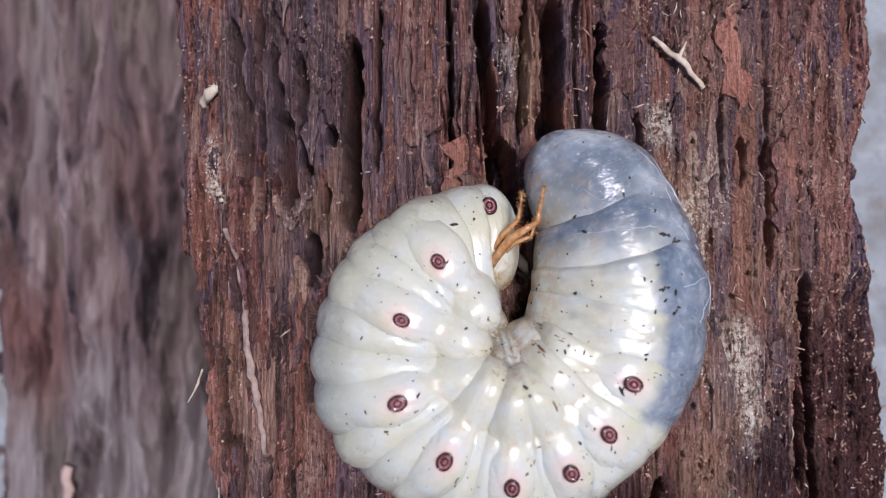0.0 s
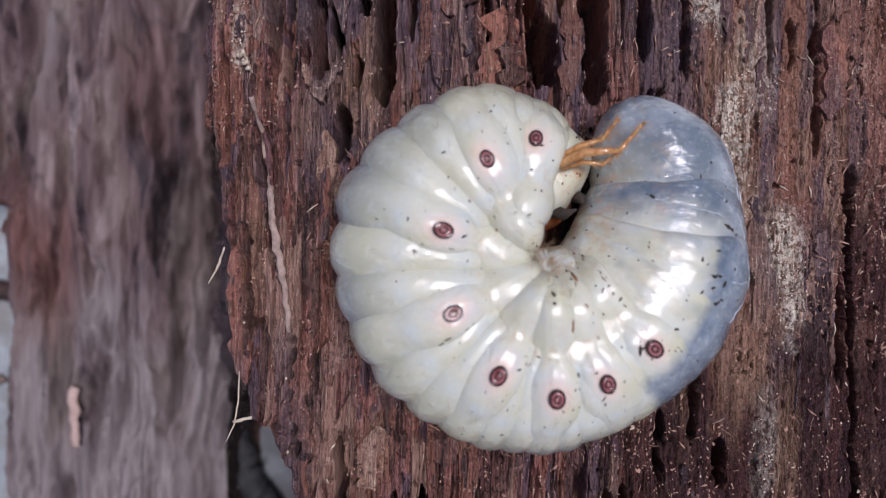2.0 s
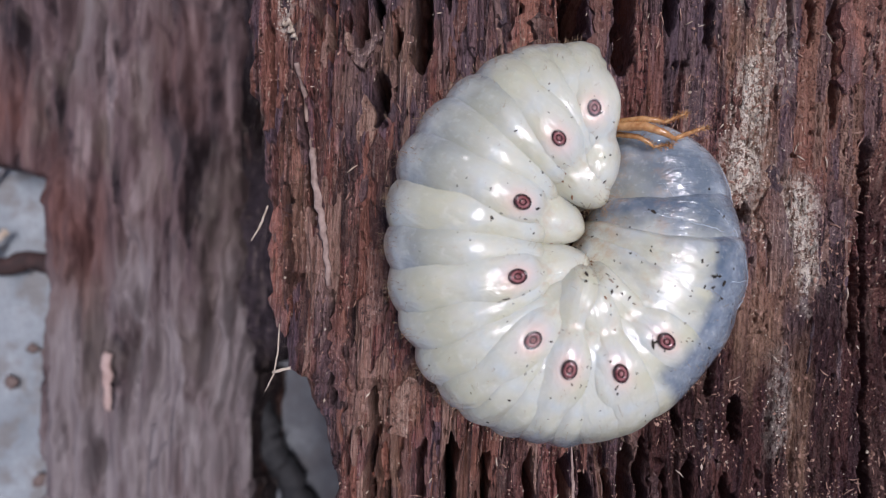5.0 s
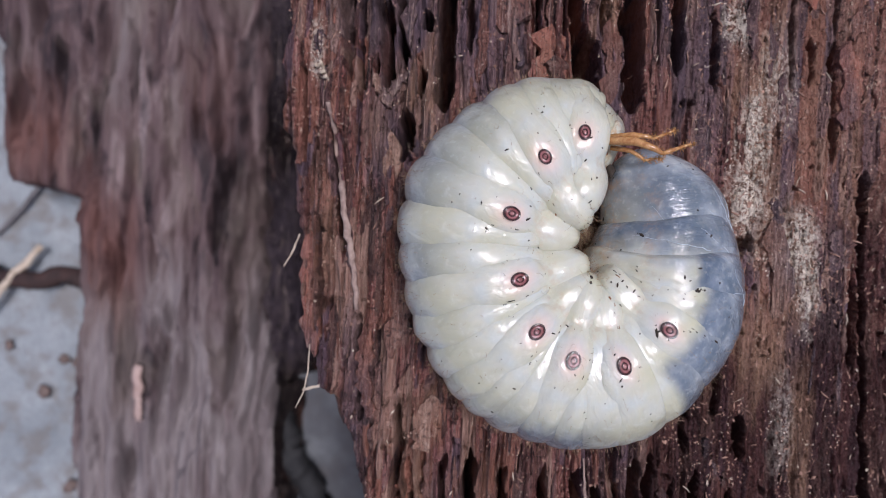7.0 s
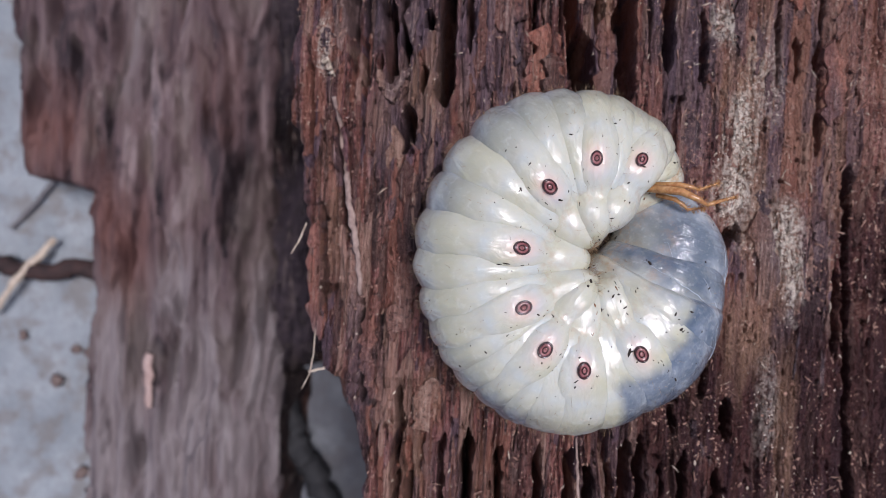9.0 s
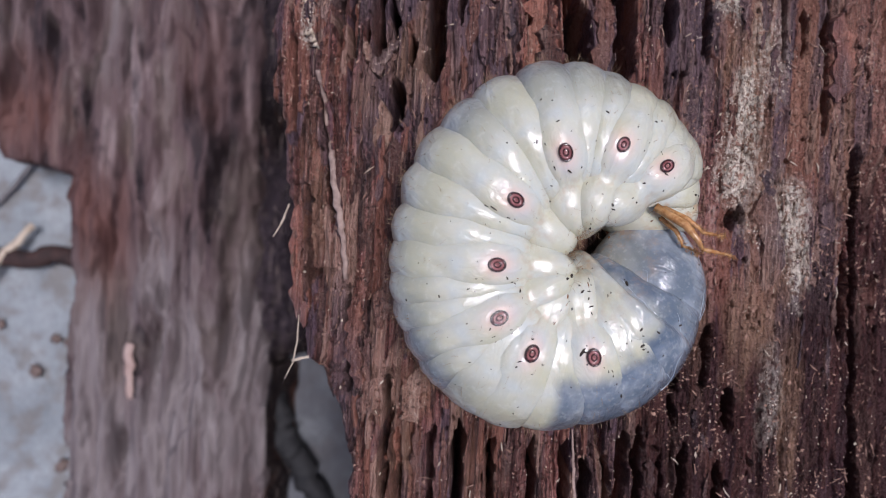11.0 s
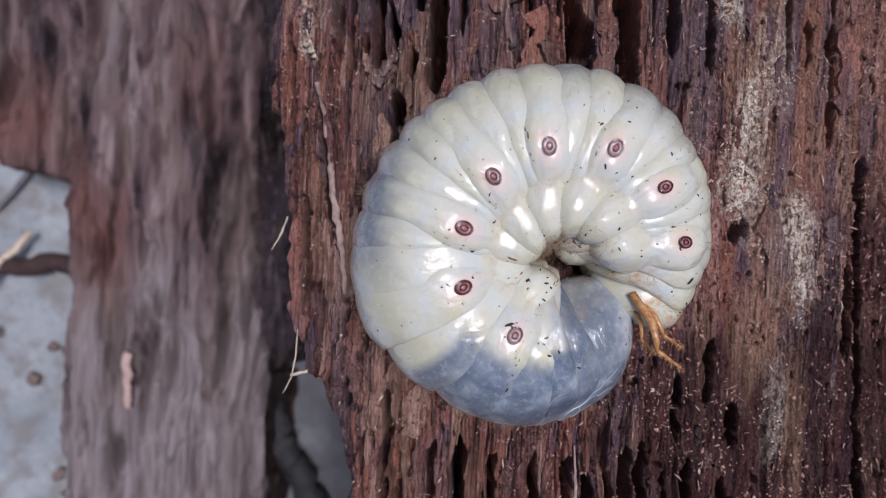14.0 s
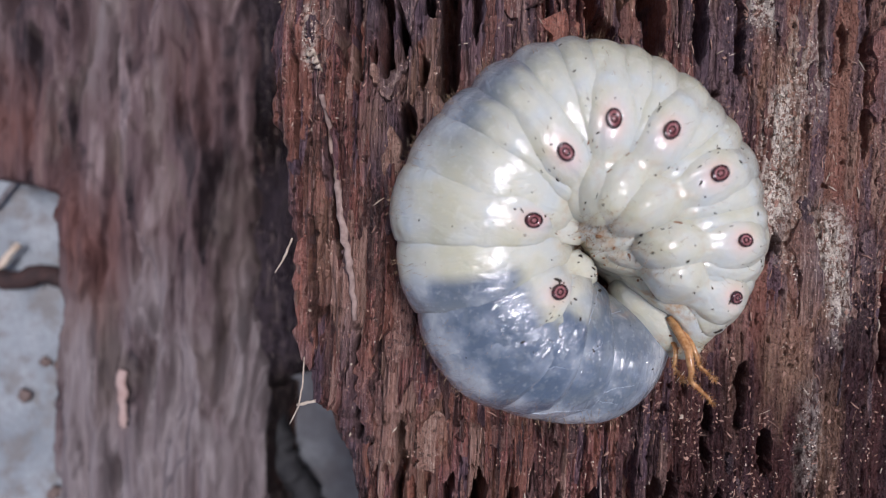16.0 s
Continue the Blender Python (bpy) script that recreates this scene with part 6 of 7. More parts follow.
    keyed(folds["A5f"], [(0, -1.80, -11.13, 9.81, 23.1, 258.9), (0.5, -0.85, -11.19, 9.81, 22.6, 257.1), (1, -0.93, -12.12, 9.81, 16.6, 252.8), (1.5, -1.09, -12.31, 9.81, 8.5, 254.3), (2, -0.45, -11.38, 9.81, 9.8, 260.7), (2.5, -0.06, -11.00, 9.81, 16.5, 261.9), (3, -0.42, -12.79, 9.81, 6.7, 253.9), (3.5, -0.04, -12.15, 9.81, 2.9, 249.8), (4, 0.06, -12.53, 9.81, -4.4, 245.4), (6.5, -0.18, -13.48, 9.81, -6.0, 244.3), (7, -1.11, -12.50, 9.81, -6.9, 247.6), (7.5, -0.97, -13.02, 9.81, -4.0, 248.8), (8, -0.50, -13.19, 9.81, -0.1, 250.8), (8.5, -0.70, -12.84, 9.81, -2.8, 245.3), (9, -1.08, -12.26, 9.81, -3.6, 251.9), (9.5, 0.01, -13.24, 9.81, -4.3, 250.1), (10, -0.94, -11.78, 9.81, -7.2, 252.5), (12.5, -2.22, -12.75, 9.81, -1.8, 247.2), (13, -3.22, -11.60, 9.81, 1.2, 249.1), (13.5, -3.93, -11.04, 9.81, 1.0, 245.4), (14, -3.66, -12.07, 9.81, 1.7, 243.5), (14.5, -4.94, -11.31, 9.81, 3.4, 241.2), (15, -4.67, -11.83, 9.81, 1.1, 242.8), (15.5, -4.28, -11.49, 9.81, 6.4, 235.9), (16, -3.78, -11.37, 9.81, 12.7, 236.2)])
    keyed(folds["A5"], [(0, -0.06, -11.14, 9.80, 25.2, 267.9), (0.5, 0.61, -11.35, 9.80, 25.0, 266.2), (1, 0.62, -12.24, 9.80, 19.9, 262.2), (1.5, 1.07, -12.50, 9.80, 11.5, 265.9), (2, 1.69, -11.16, 9.80, 13.6, 272.4), (2.5, 1.46, -10.74, 9.80, 20.9, 271.6), (3, 1.21, -12.75, 9.80, 10.8, 264.2), (3.5, 1.99, -12.37, 9.80, 6.8, 259.8), (4, 2.27, -13.05, 9.80, -0.6, 256.0), (6.5, 1.77, -13.93, 9.80, -2.7, 255.2), (7, 0.90, -13.16, 9.80, -5.4, 256.8), (7.5, 1.18, -13.46, 9.80, -1.3, 259.3), (8, 1.49, -13.40, 9.80, 3.3, 261.3), (8.5, 1.45, -13.33, 9.80, 0.2, 254.9), (9, 1.29, -12.60, 9.80, -1.2, 261.8), (9.5, 1.99, -13.40, 9.80, 0.0, 259.9), (10, 1.53, -12.11, 9.80, -5.2, 262.1), (12.5, 0.22, -13.35, 9.80, -0.8, 257.7), (13, -0.87, -12.36, 9.80, 0.4, 260.1), (13.5, -1.61, -11.90, 9.80, -1.0, 256.1), (14, -1.52, -12.83, 9.80, 0.2, 254.0), (14.5, -3.08, -12.29, 9.80, -0.0, 252.9), (15, -2.61, -12.72, 9.80, -1.6, 253.6), (15.5, -2.80, -12.43, 9.80, 4.0, 247.0), (16, -2.47, -12.33, 9.80, 9.1, 248.3)])
    keyed(folds["A5a"], [(0, 1.32, -11.00, 9.81, 26.1, 277.4), (0.5, 1.69, -11.36, 9.81, 26.1, 275.3), (1, 1.85, -12.33, 9.81, 22.1, 272.1), (1.5, 2.77, -12.25, 9.81, 14.1, 276.7), (2, 3.28, -10.76, 9.81, 16.7, 283.1), (2.5, 2.54, -10.54, 9.81, 23.8, 280.8), (3, 2.49, -12.63, 9.81, 13.8, 273.8), (3.5, 3.62, -12.35, 9.81, 9.9, 270.1), (4, 4.02, -13.15, 9.81, 2.8, 266.9), (6.5, 3.44, -13.89, 9.81, 0.2, 266.8), (7, 2.76, -13.41, 9.81, -4.2, 266.5), (7.5, 2.97, -13.39, 9.81, 1.1, 270.4), (8, 2.99, -13.44, 9.81, 6.0, 271.1), (8.5, 3.37, -13.48, 9.81, 3.1, 265.4), (9, 3.23, -12.64, 9.81, 0.9, 271.9), (9.5, 3.54, -13.26, 9.81, 3.6, 270.5), (10, 3.65, -12.23, 9.81, -3.5, 271.2), (12.5, 2.36, -13.58, 9.81, -0.2, 268.1), (13, 1.61, -12.65, 9.81, -0.1, 270.1), (13.5, 0.82, -12.41, 9.81, -3.1, 267.2), (14, 0.66, -13.29, 9.81, -1.8, 265.1), (14.5, -0.91, -12.94, 9.81, -3.8, 264.1), (15, -0.49, -13.43, 9.81, -4.7, 265.1), (15.5, -1.04, -13.09, 9.81, 1.2, 258.3), (16, -0.95, -13.12, 9.81, 4.7, 261.0)])
    keyed(folds["A6f"], [(0, 2.49, -10.65, 9.81, 26.0, 286.6), (0.5, 2.54, -11.17, 9.81, 26.1, 284.2), (1, 2.87, -12.26, 9.81, 23.7, 281.9), (1.5, 4.21, -11.60, 9.81, 16.6, 286.9), (2, 4.54, -10.09, 9.81, 19.3, 292.8), (2.5, 3.31, -10.23, 9.81, 25.6, 289.5), (3, 3.54, -12.30, 9.81, 16.1, 283.0), (3.5, 4.99, -12.04, 9.81, 12.4, 280.6), (4, 5.51, -12.83, 9.81, 6.0, 278.2), (6.5, 4.93, -13.40, 9.81, 3.0, 278.7), (7, 4.55, -13.26, 9.81, -3.0, 276.6), (7.5, 4.55, -12.87, 9.81, 3.5, 281.9), (8, 4.21, -13.20, 9.81, 8.4, 280.4), (8.5, 5.14, -13.25, 9.81, 6.0, 276.3), (9, 4.92, -12.33, 9.81, 3.0, 282.0), (9.5, 4.81, -12.77, 9.81, 6.8, 281.4), (10, 5.58, -12.05, 9.81, -1.8, 280.0), (12.5, 4.34, -13.42, 9.81, 0.2, 278.6), (13, 4.20, -12.53, 9.81, -0.5, 279.6), (13.5, 3.38, -12.55, 9.81, -5.2, 278.5), (14, 2.91, -13.40, 9.81, -4.1, 276.7), (14.5, 1.55, -13.25, 9.81, -7.6, 275.0), (15, 1.76, -13.86, 9.81, -8.0, 277.0), (15.5, 0.98, -13.45, 9.81, -1.8, 270.1), (16, 0.81, -13.65, 9.81, -0.3, 274.3)])
    keyed(folds["A6"], [(0, 3.66, -10.17, 9.80, 25.3, 295.1), (0.5, 3.47, -10.85, 9.80, 25.4, 292.4), (1, 3.90, -11.97, 9.80, 24.8, 291.3), (1.5, 5.52, -10.82, 9.80, 18.4, 296.5), (2, 5.66, -9.32, 9.80, 21.1, 301.9), (2.5, 4.12, -9.79, 9.80, 26.6, 297.6), (3, 4.61, -11.76, 9.80, 18.1, 292.2), (3.5, 6.27, -11.53, 9.80, 14.6, 291.1), (4, 6.91, -12.25, 9.80, 8.8, 289.4), (6.5, 6.35, -12.70, 9.80, 5.3, 290.4), (7, 6.32, -12.75, 9.80, -2.0, 287.3), (7.5, 6.02, -12.12, 9.80, 5.5, 293.5), (8, 5.40, -12.70, 9.80, 10.4, 290.1), (8.5, 6.66, -12.79, 9.80, 8.8, 287.6), (9, 6.49, -11.77, 9.80, 4.7, 292.6), (9.5, 6.00, -12.09, 9.80, 9.7, 292.6), (10, 7.34, -11.51, 9.80, -0.1, 289.8), (12.5, 6.20, -12.87, 9.80, 0.7, 290.0), (13, 6.57, -12.07, 9.80, -0.6, 289.4), (13.5, 5.88, -12.12, 9.80, -6.9, 290.8), (14, 5.18, -12.99, 9.80, -6.0, 288.8), (14.5, 4.17, -12.93, 9.80, -10.8, 286.9), (15, 4.09, -13.56, 9.80, -10.9, 289.5), (15.5, 3.27, -13.28, 9.80, -4.7, 282.6), (16, 2.94, -13.48, 9.80, -5.5, 288.1)])
    keyed(folds["A6a"], [(0, 4.89, -9.57, 9.75, 23.6, 302.3), (0.5, 4.59, -10.41, 9.75, 23.8, 299.3), (1, 5.03, -11.42, 9.75, 25.5, 300.4), (1.5, 6.71, -10.02, 9.75, 19.2, 305.8), (2, 6.66, -8.48, 9.75, 21.7, 310.4), (2.5, 5.09, -9.20, 9.75, 26.7, 304.8), (3, 5.86, -10.99, 9.75, 19.7, 301.9), (3.5, 7.55, -10.83, 9.75, 16.2, 301.7), (4, 8.33, -11.42, 9.75, 11.1, 300.5), (6.5, 7.79, -11.91, 9.75, 7.2, 301.8), (7, 8.23, -11.90, 9.75, -1.0, 299.0), (7.5, 7.49, -11.26, 9.75, 7.2, 305.3), (8, 6.71, -11.96, 9.75, 12.0, 300.9), (8.5, 7.91, -12.14, 9.75, 11.2, 299.6), (9, 8.03, -11.01, 9.75, 5.9, 304.2), (9.5, 7.26, -11.32, 9.75, 12.1, 304.2), (10, 9.04, -10.61, 9.75, 1.7, 301.5), (12.5, 8.06, -11.93, 9.75, 1.1, 303.2), (13, 8.71, -11.30, 9.75, -0.5, 300.2), (13.5, 8.47, -11.00, 9.75, -8.1, 304.9), (14, 7.69, -12.00, 9.75, -7.6, 302.0), (14.5, 7.27, -11.88, 9.75, -13.4, 300.4), (15, 6.77, -12.29, 9.75, -13.3, 303.1), (15.5, 6.17, -12.52, 9.75, -7.4, 296.7), (16, 5.88, -12.47, 9.75, -10.8, 303.1)])
    keyed(folds["A7f"], [(0, 6.09, -8.84, 9.68, 21.2, 308.6), (0.5, 5.75, -9.84, 9.68, 21.5, 305.4), (1, 6.14, -10.67, 9.68, 25.7, 308.9), (1.5, 7.75, -9.11, 9.68, 19.2, 314.3), (2, 7.51, -7.54, 9.68, 21.5, 318.0), (2.5, 6.08, -8.50, 9.68, 26.1, 311.2), (3, 7.11, -10.03, 9.68, 21.0, 311.4), (3.5, 8.70, -9.95, 9.68, 17.4, 312.0), (4, 9.64, -10.34, 9.68, 12.9, 311.3), (6.5, 9.13, -10.94, 9.68, 8.5, 312.8), (7, 10.10, -10.73, 9.68, -0.2, 310.9), (7.5, 8.82, -10.19, 9.68, 8.5, 317.0), (8, 7.96, -10.99, 9.68, 13.1, 311.8), (8.5, 8.89, -11.28, 9.68, 13.5, 311.8), (9, 9.42, -10.02, 9.68, 6.8, 316.0), (9.5, 8.41, -10.39, 9.68, 14.3, 315.7), (10, 10.55, -9.38, 9.68, 3.3, 314.0), (12.5, 9.77, -10.61, 9.68, 1.4, 317.0), (13, 10.60, -10.22, 9.68, -0.1, 311.1), (13.5, 10.94, -9.34, 9.68, -8.9, 319.7), (14, 10.17, -10.54, 9.68, -8.7, 315.5), (14.5, 10.47, -10.24, 9.68, -15.4, 314.5), (15, 9.47, -10.34, 9.68, -15.3, 317.0), (15.5, 9.28, -11.26, 9.68, -10.0, 311.4), (16, 9.13, -10.80, 9.68, -16.1, 318.2)])
    keyed(folds["A7"], [(0, 7.32, -7.95, 9.60, 18.6, 315.2), (0.5, 6.99, -9.08, 9.60, 18.9, 312.1), (1, 7.24, -9.72, 9.60, 25.5, 317.2), (1.5, 8.77, -8.01, 9.60, 18.8, 322.9), (2, 8.36, -6.43, 9.60, 20.9, 325.5), (2.5, 7.07, -7.64, 9.60, 25.3, 317.8), (3, 8.22, -8.89, 9.60, 22.1, 320.9), (3.5, 9.68, -8.90, 9.60, 18.3, 322.2), (4, 10.73, -9.10, 9.60, 14.3, 322.2), (6.5, 10.28, -9.63, 9.60, 9.7, 323.9), (7, 11.62, -9.18, 9.60, 0.6, 322.9), (7.5, 9.94, -8.81, 9.60, 9.6, 328.2), (8, 9.09, -9.72, 9.60, 14.1, 322.8), (8.5, 9.75, -10.08, 9.60, 15.5, 323.7), (9, 10.56, -8.61, 9.60, 7.6, 327.6), (9.5, 9.31, -9.11, 9.60, 16.5, 327.4), (10, 11.68, -7.76, 9.60, 5.1, 326.9), (12.5, 11.10, -8.87, 9.60, 1.9, 330.3), (13, 12.08, -8.65, 9.60, 0.5, 322.6), (13.5, 12.71, -7.18, 9.60, -9.1, 334.2), (14, 12.02, -8.49, 9.60, -9.2, 329.1), (14.5, 12.84, -8.00, 9.60, -16.6, 328.7), (15, 11.56, -7.93, 9.60, -16.6, 330.5), (15.5, 11.73, -9.32, 9.60, -11.9, 326.0), (16, 11.66, -8.45, 9.60, -20.7, 332.8)])
    keyed(folds["A7a"], [(0, 8.96, -6.72, 9.48, 14.9, 324.1), (0.5, 8.76, -7.91, 9.48, 15.1, 321.6), (1, 8.61, -8.32, 9.48, 24.8, 326.1), (1.5, 10.15, -6.39, 9.48, 17.3, 333.0), (2, 9.61, -4.84, 9.48, 19.2, 333.7), (2.5, 8.34, -6.40, 9.48, 23.8, 325.4), (3, 9.23, -7.19, 9.48, 23.2, 332.0), (3.5, 10.55, -7.33, 9.48, 19.1, 334.0), (4, 11.67, -7.37, 9.48, 15.5, 335.9), (6.5, 11.34, -7.28, 9.48, 10.9, 337.7), (7, 12.72, -6.32, 9.48, 1.8, 337.5), (7.5, 10.93, -6.37, 9.48, 10.8, 340.9), (8, 10.29, -7.45, 9.48, 15.1, 336.1), (8.5, 10.63, -7.88, 9.48, 17.5, 337.6), (9, 11.46, -5.76, 9.48, 8.5, 341.0), (9.5, 9.89, -6.75, 9.48, 19.6, 342.0), (10, 12.28, -4.77, 9.48, 7.7, 343.8), (12.5, 11.90, -5.58, 9.48, 3.3, 344.4), (13, 13.07, -5.44, 9.48, 1.7, 338.2), (13.5, 13.13, -3.18, 9.48, -7.8, 350.8), (14, 12.75, -4.33, 9.48, -8.1, 345.5), (14.5, 13.65, -3.60, 9.48, -15.8, 346.0), (15, 12.60, -3.76, 9.48, -16.8, 345.1), (15.5, 13.02, -5.14, 9.48, -13.0, 343.5), (16, 12.87, -3.68, 9.48, -24.7, 348.6)])
    keyed(folds["A8"], [(0, 10.76, -4.47, 9.30, 10.8, 336.0), (0.5, 10.67, -5.83, 9.30, 10.9, 334.6), (1, 10.04, -5.97, 9.30, 23.5, 337.2), (1.5, 11.48, -3.86, 9.30, 15.0, 345.7), (2, 10.88, -2.36, 9.30, 16.8, 344.7), (2.5, 9.69, -4.39, 9.30, 21.9, 336.2), (3, 10.07, -4.74, 9.30, 24.2, 345.7), (3.5, 11.14, -5.05, 9.30, 19.6, 348.4), (4, 12.24, -4.90, 9.30, 16.1, 351.9), (6.5, 12.00, -3.98, 9.30, 11.8, 353.9), (7, 13.17, -2.66, 9.30, 3.1, 354.6), (7.5, 11.49, -3.04, 9.30, 11.8, 355.4), (8, 11.21, -4.41, 9.30, 16.0, 351.8), (8.5, 11.29, -4.79, 9.30, 19.3, 353.7), (9, 11.86, -2.09, 9.30, 9.5, 356.9), (9.5, 10.01, -3.38, 9.30, 22.8, 358.8), (10, 12.15, -0.95, 9.30, 10.6, 364.0), (12.5, 12.01, -1.56, 9.30, 5.1, 360.1), (13, 13.34, -1.36, 9.30, 3.4, 357.9), (13.5, 12.42, 1.63, 9.30, -5.4, 369.5), (14, 12.42, 0.64, 9.30, -5.9, 365.1), (14.5, 13.05, 1.65, 9.30, -13.5, 366.4), (15, 12.58, 1.06, 9.30, -16.0, 361.9), (15.5, 13.15, 0.13, 9.30, -13.1, 364.1), (16, 12.84, 2.06, 9.30, -27.5, 366.7)])
    keyed(folds["A8a"], [(0, 12.17, -0.92, 9.20, 8.8, 350.5), (0.5, 11.70, -2.94, 9.20, 8.8, 350.1), (1, 11.13, -2.76, 9.20, 22.7, 351.6), (1.5, 12.14, -0.70, 9.20, 13.9, 361.1), (2, 11.63, 0.80, 9.20, 15.6, 360.4), (2.5, 10.60, -1.84, 9.20, 20.9, 352.1), (3, 10.71, -2.17, 9.20, 24.6, 361.4), (3.5, 11.50, -2.67, 9.20, 19.8, 365.0), (4, 12.36, -2.22, 9.20, 16.3, 367.1), (6.5, 12.00, -1.15, 9.20, 12.4, 369.6), (7, 12.95, -0.54, 9.20, 3.9, 371.2), (7.5, 11.37, -0.23, 9.20, 12.3, 370.4), (8, 11.33, -2.21, 9.20, 16.4, 366.9), (8.5, 11.66, -2.24, 9.20, 20.1, 370.0), (9, 11.73, -0.14, 9.20, 10.0, 373.3), (9.5, 9.83, -0.23, 9.20, 24.7, 372.9), (10, 11.56, 1.34, 9.20, 12.1, 382.2), (12.5, 11.60, 0.24, 9.20, 6.3, 375.6), (13, 13.23, 0.59, 9.20, 4.3, 377.6), (13.5, 11.92, 3.57, 9.20, -3.8, 386.4), (14, 11.86, 2.21, 9.20, -4.3, 384.7), (14.5, 12.18, 3.36, 9.20, -11.8, 385.7), (15, 12.10, 2.66, 9.20, -15.3, 379.9), (15.5, 12.75, 2.37, 9.20, -12.6, 384.0), (16, 12.39, 3.94, 9.20, -28.2, 385.9)])
    keyed(folds["A9"], [(0, 12.91, 3.50, 8.90, 7.8, 364.9), (0.5, 12.04, 0.87, 8.90, 7.7, 364.8), (1, 11.54, 1.05, 8.90, 22.2, 365.9), (1.5, 12.00, 3.05, 8.90, 13.2, 376.1), (2, 11.55, 4.57, 8.90, 14.9, 376.3), (2.5, 10.93, 1.43, 8.90, 20.4, 368.4), (3, 10.80, 0.91, 8.90, 24.8, 376.4), (3.5, 11.20, 0.15, 8.90, 19.9, 380.8), (4, 11.84, 0.86, 8.90, 16.3, 380.6), (6.5, 11.34, 1.85, 8.90, 12.6, 383.9), (7, 12.04, 1.66, 8.90, 4.4, 385.8), (7.5, 10.63, 2.69, 8.90, 12.6, 384.4), (8, 10.81, 0.16, 8.90, 16.6, 380.3), (8.5, 11.30, 0.54, 8.90, 20.4, 384.6), (9, 10.89, 1.81, 8.90, 10.4, 388.2), (9.5, 9.10, 2.89, 8.90, 25.7, 385.3), (10, 10.32, 3.44, 8.90, 12.9, 398.2), (12.5, 10.82, 1.70, 8.90, 7.1, 389.7), (13, 12.30, 2.46, 8.90, 4.9, 395.2), (13.5, 10.95, 4.97, 8.90, -2.7, 401.2), (14, 10.89, 3.25, 8.90, -3.1, 402.6), (14.5, 10.75, 4.48, 8.90, -10.5, 402.8), (15, 11.05, 3.74, 8.90, -14.7, 396.5), (15.5, 11.44, 4.18, 8.90, -12.1, 401.6), (16, 11.06, 5.26, 8.90, -28.1, 403.3)])
    keyed(folds["A9a"], [(0, 12.13, 9.23, 7.92, 7.6, 376.4), (0.5, 11.25, 6.61, 7.92, 7.5, 375.2), (1, 10.37, 5.77, 7.92, 22.1, 378.0), (1.5, 10.19, 7.94, 7.92, 13.0, 387.9), (2, 9.58, 9.48, 7.92, 14.8, 388.9), (2.5, 9.98, 6.25, 7.92, 20.3, 380.8), (3, 9.56, 5.41, 7.92, 24.8, 387.9), (3.5, 9.27, 4.19, 7.92, 19.9, 392.5), (4, 10.00, 4.97, 7.92, 16.3, 390.5), (6.5, 9.52, 5.68, 7.92, 12.7, 395.0), (7, 9.99, 5.53, 7.92, 4.5, 395.7), (7.5, 8.86, 6.39, 7.92, 12.7, 395.8), (8, 9.25, 3.77, 7.92, 16.6, 389.9), (8.5, 9.16, 4.46, 7.92, 20.4, 395.2), (9, 8.72, 5.30, 7.92, 10.4, 398.3), (9.5, 7.23, 6.00, 7.92, 25.8, 395.9), (10, 7.83, 6.36, 7.92, 13.0, 410.0), (12.5, 9.74, 4.21, 7.92, 7.2, 400.9), (13, 9.59, 6.03, 7.92, 5.0, 406.6), (13.5, 8.85, 7.41, 7.92, -2.6, 412.0), (14, 9.30, 5.88, 7.92, -2.9, 415.8), (14.5, 8.50, 7.10, 7.92, -10.3, 415.2), (15, 9.20, 6.30, 7.92, -14.6, 408.8), (15.5, 8.44, 7.41, 7.92, -12.0, 413.9), (16, 8.08, 8.45, 7.92, -28.1, 415.3)])
    keyed(folds["A10"], [(0, 11.08, 13.97, 7.00, 7.8, 384.3), (0.5, 10.29, 11.50, 7.00, 7.7, 381.9), (1, 9.00, 9.61, 7.00, 22.2, 386.5), (1.5, 8.31, 11.96, 7.00, 13.2, 395.8), (2, 7.51, 13.51, 7.00, 14.9, 397.7), (2.5, 8.88, 10.34, 7.00, 20.4, 389.2), (3, 8.23, 9.20, 7.00, 24.8, 395.5), (3.5, 7.35, 7.57, 7.00, 19.9, 400.2), (4, 8.22, 8.36, 7.00, 16.3, 396.7), (6.5, 7.79, 8.78, 7.00, 12.6, 402.3), (7, 8.09, 8.87, 7.00, 4.4, 401.7), (7.5, 7.20, 9.37, 7.00, 12.6, 403.6), (8, 7.73, 6.82, 7.00, 16.6, 396.0), (8.5, 7.02, 7.72, 7.00, 20.4, 402.0), (9, 6.66, 8.31, 7.00, 10.4, 404.6), (9.5, 5.47, 8.33, 7.00, 25.7, 403.2), (10, 5.56, 8.73, 7.00, 12.9, 417.6), (12.5, 8.81, 6.30, 7.00, 7.1, 408.5), (13, 7.02, 9.12, 7.00, 4.9, 413.4), (13.5, 6.93, 9.43, 7.00, -2.7, 418.9), (14, 7.91, 8.18, 7.00, -3.1, 424.3), (14.5, 6.53, 9.37, 7.00, -10.5, 423.0), (15, 7.54, 8.52, 7.00, -14.7, 416.7), (15.5, 5.64, 10.13, 7.00, -12.1, 421.4), (16, 5.32, 11.24, 7.00, -28.1, 422.7)])
    def stepping(leg, rows):
        """The legs ride up while the tail lies under them, and reach out further when the body opens."""
        out = []
        for t, x, y, z, roll, turn in rows:
            z += float(np.interp(t, (0, 1, 10, 12.5), (1.0, 3.6, 3.6, 1.5)))
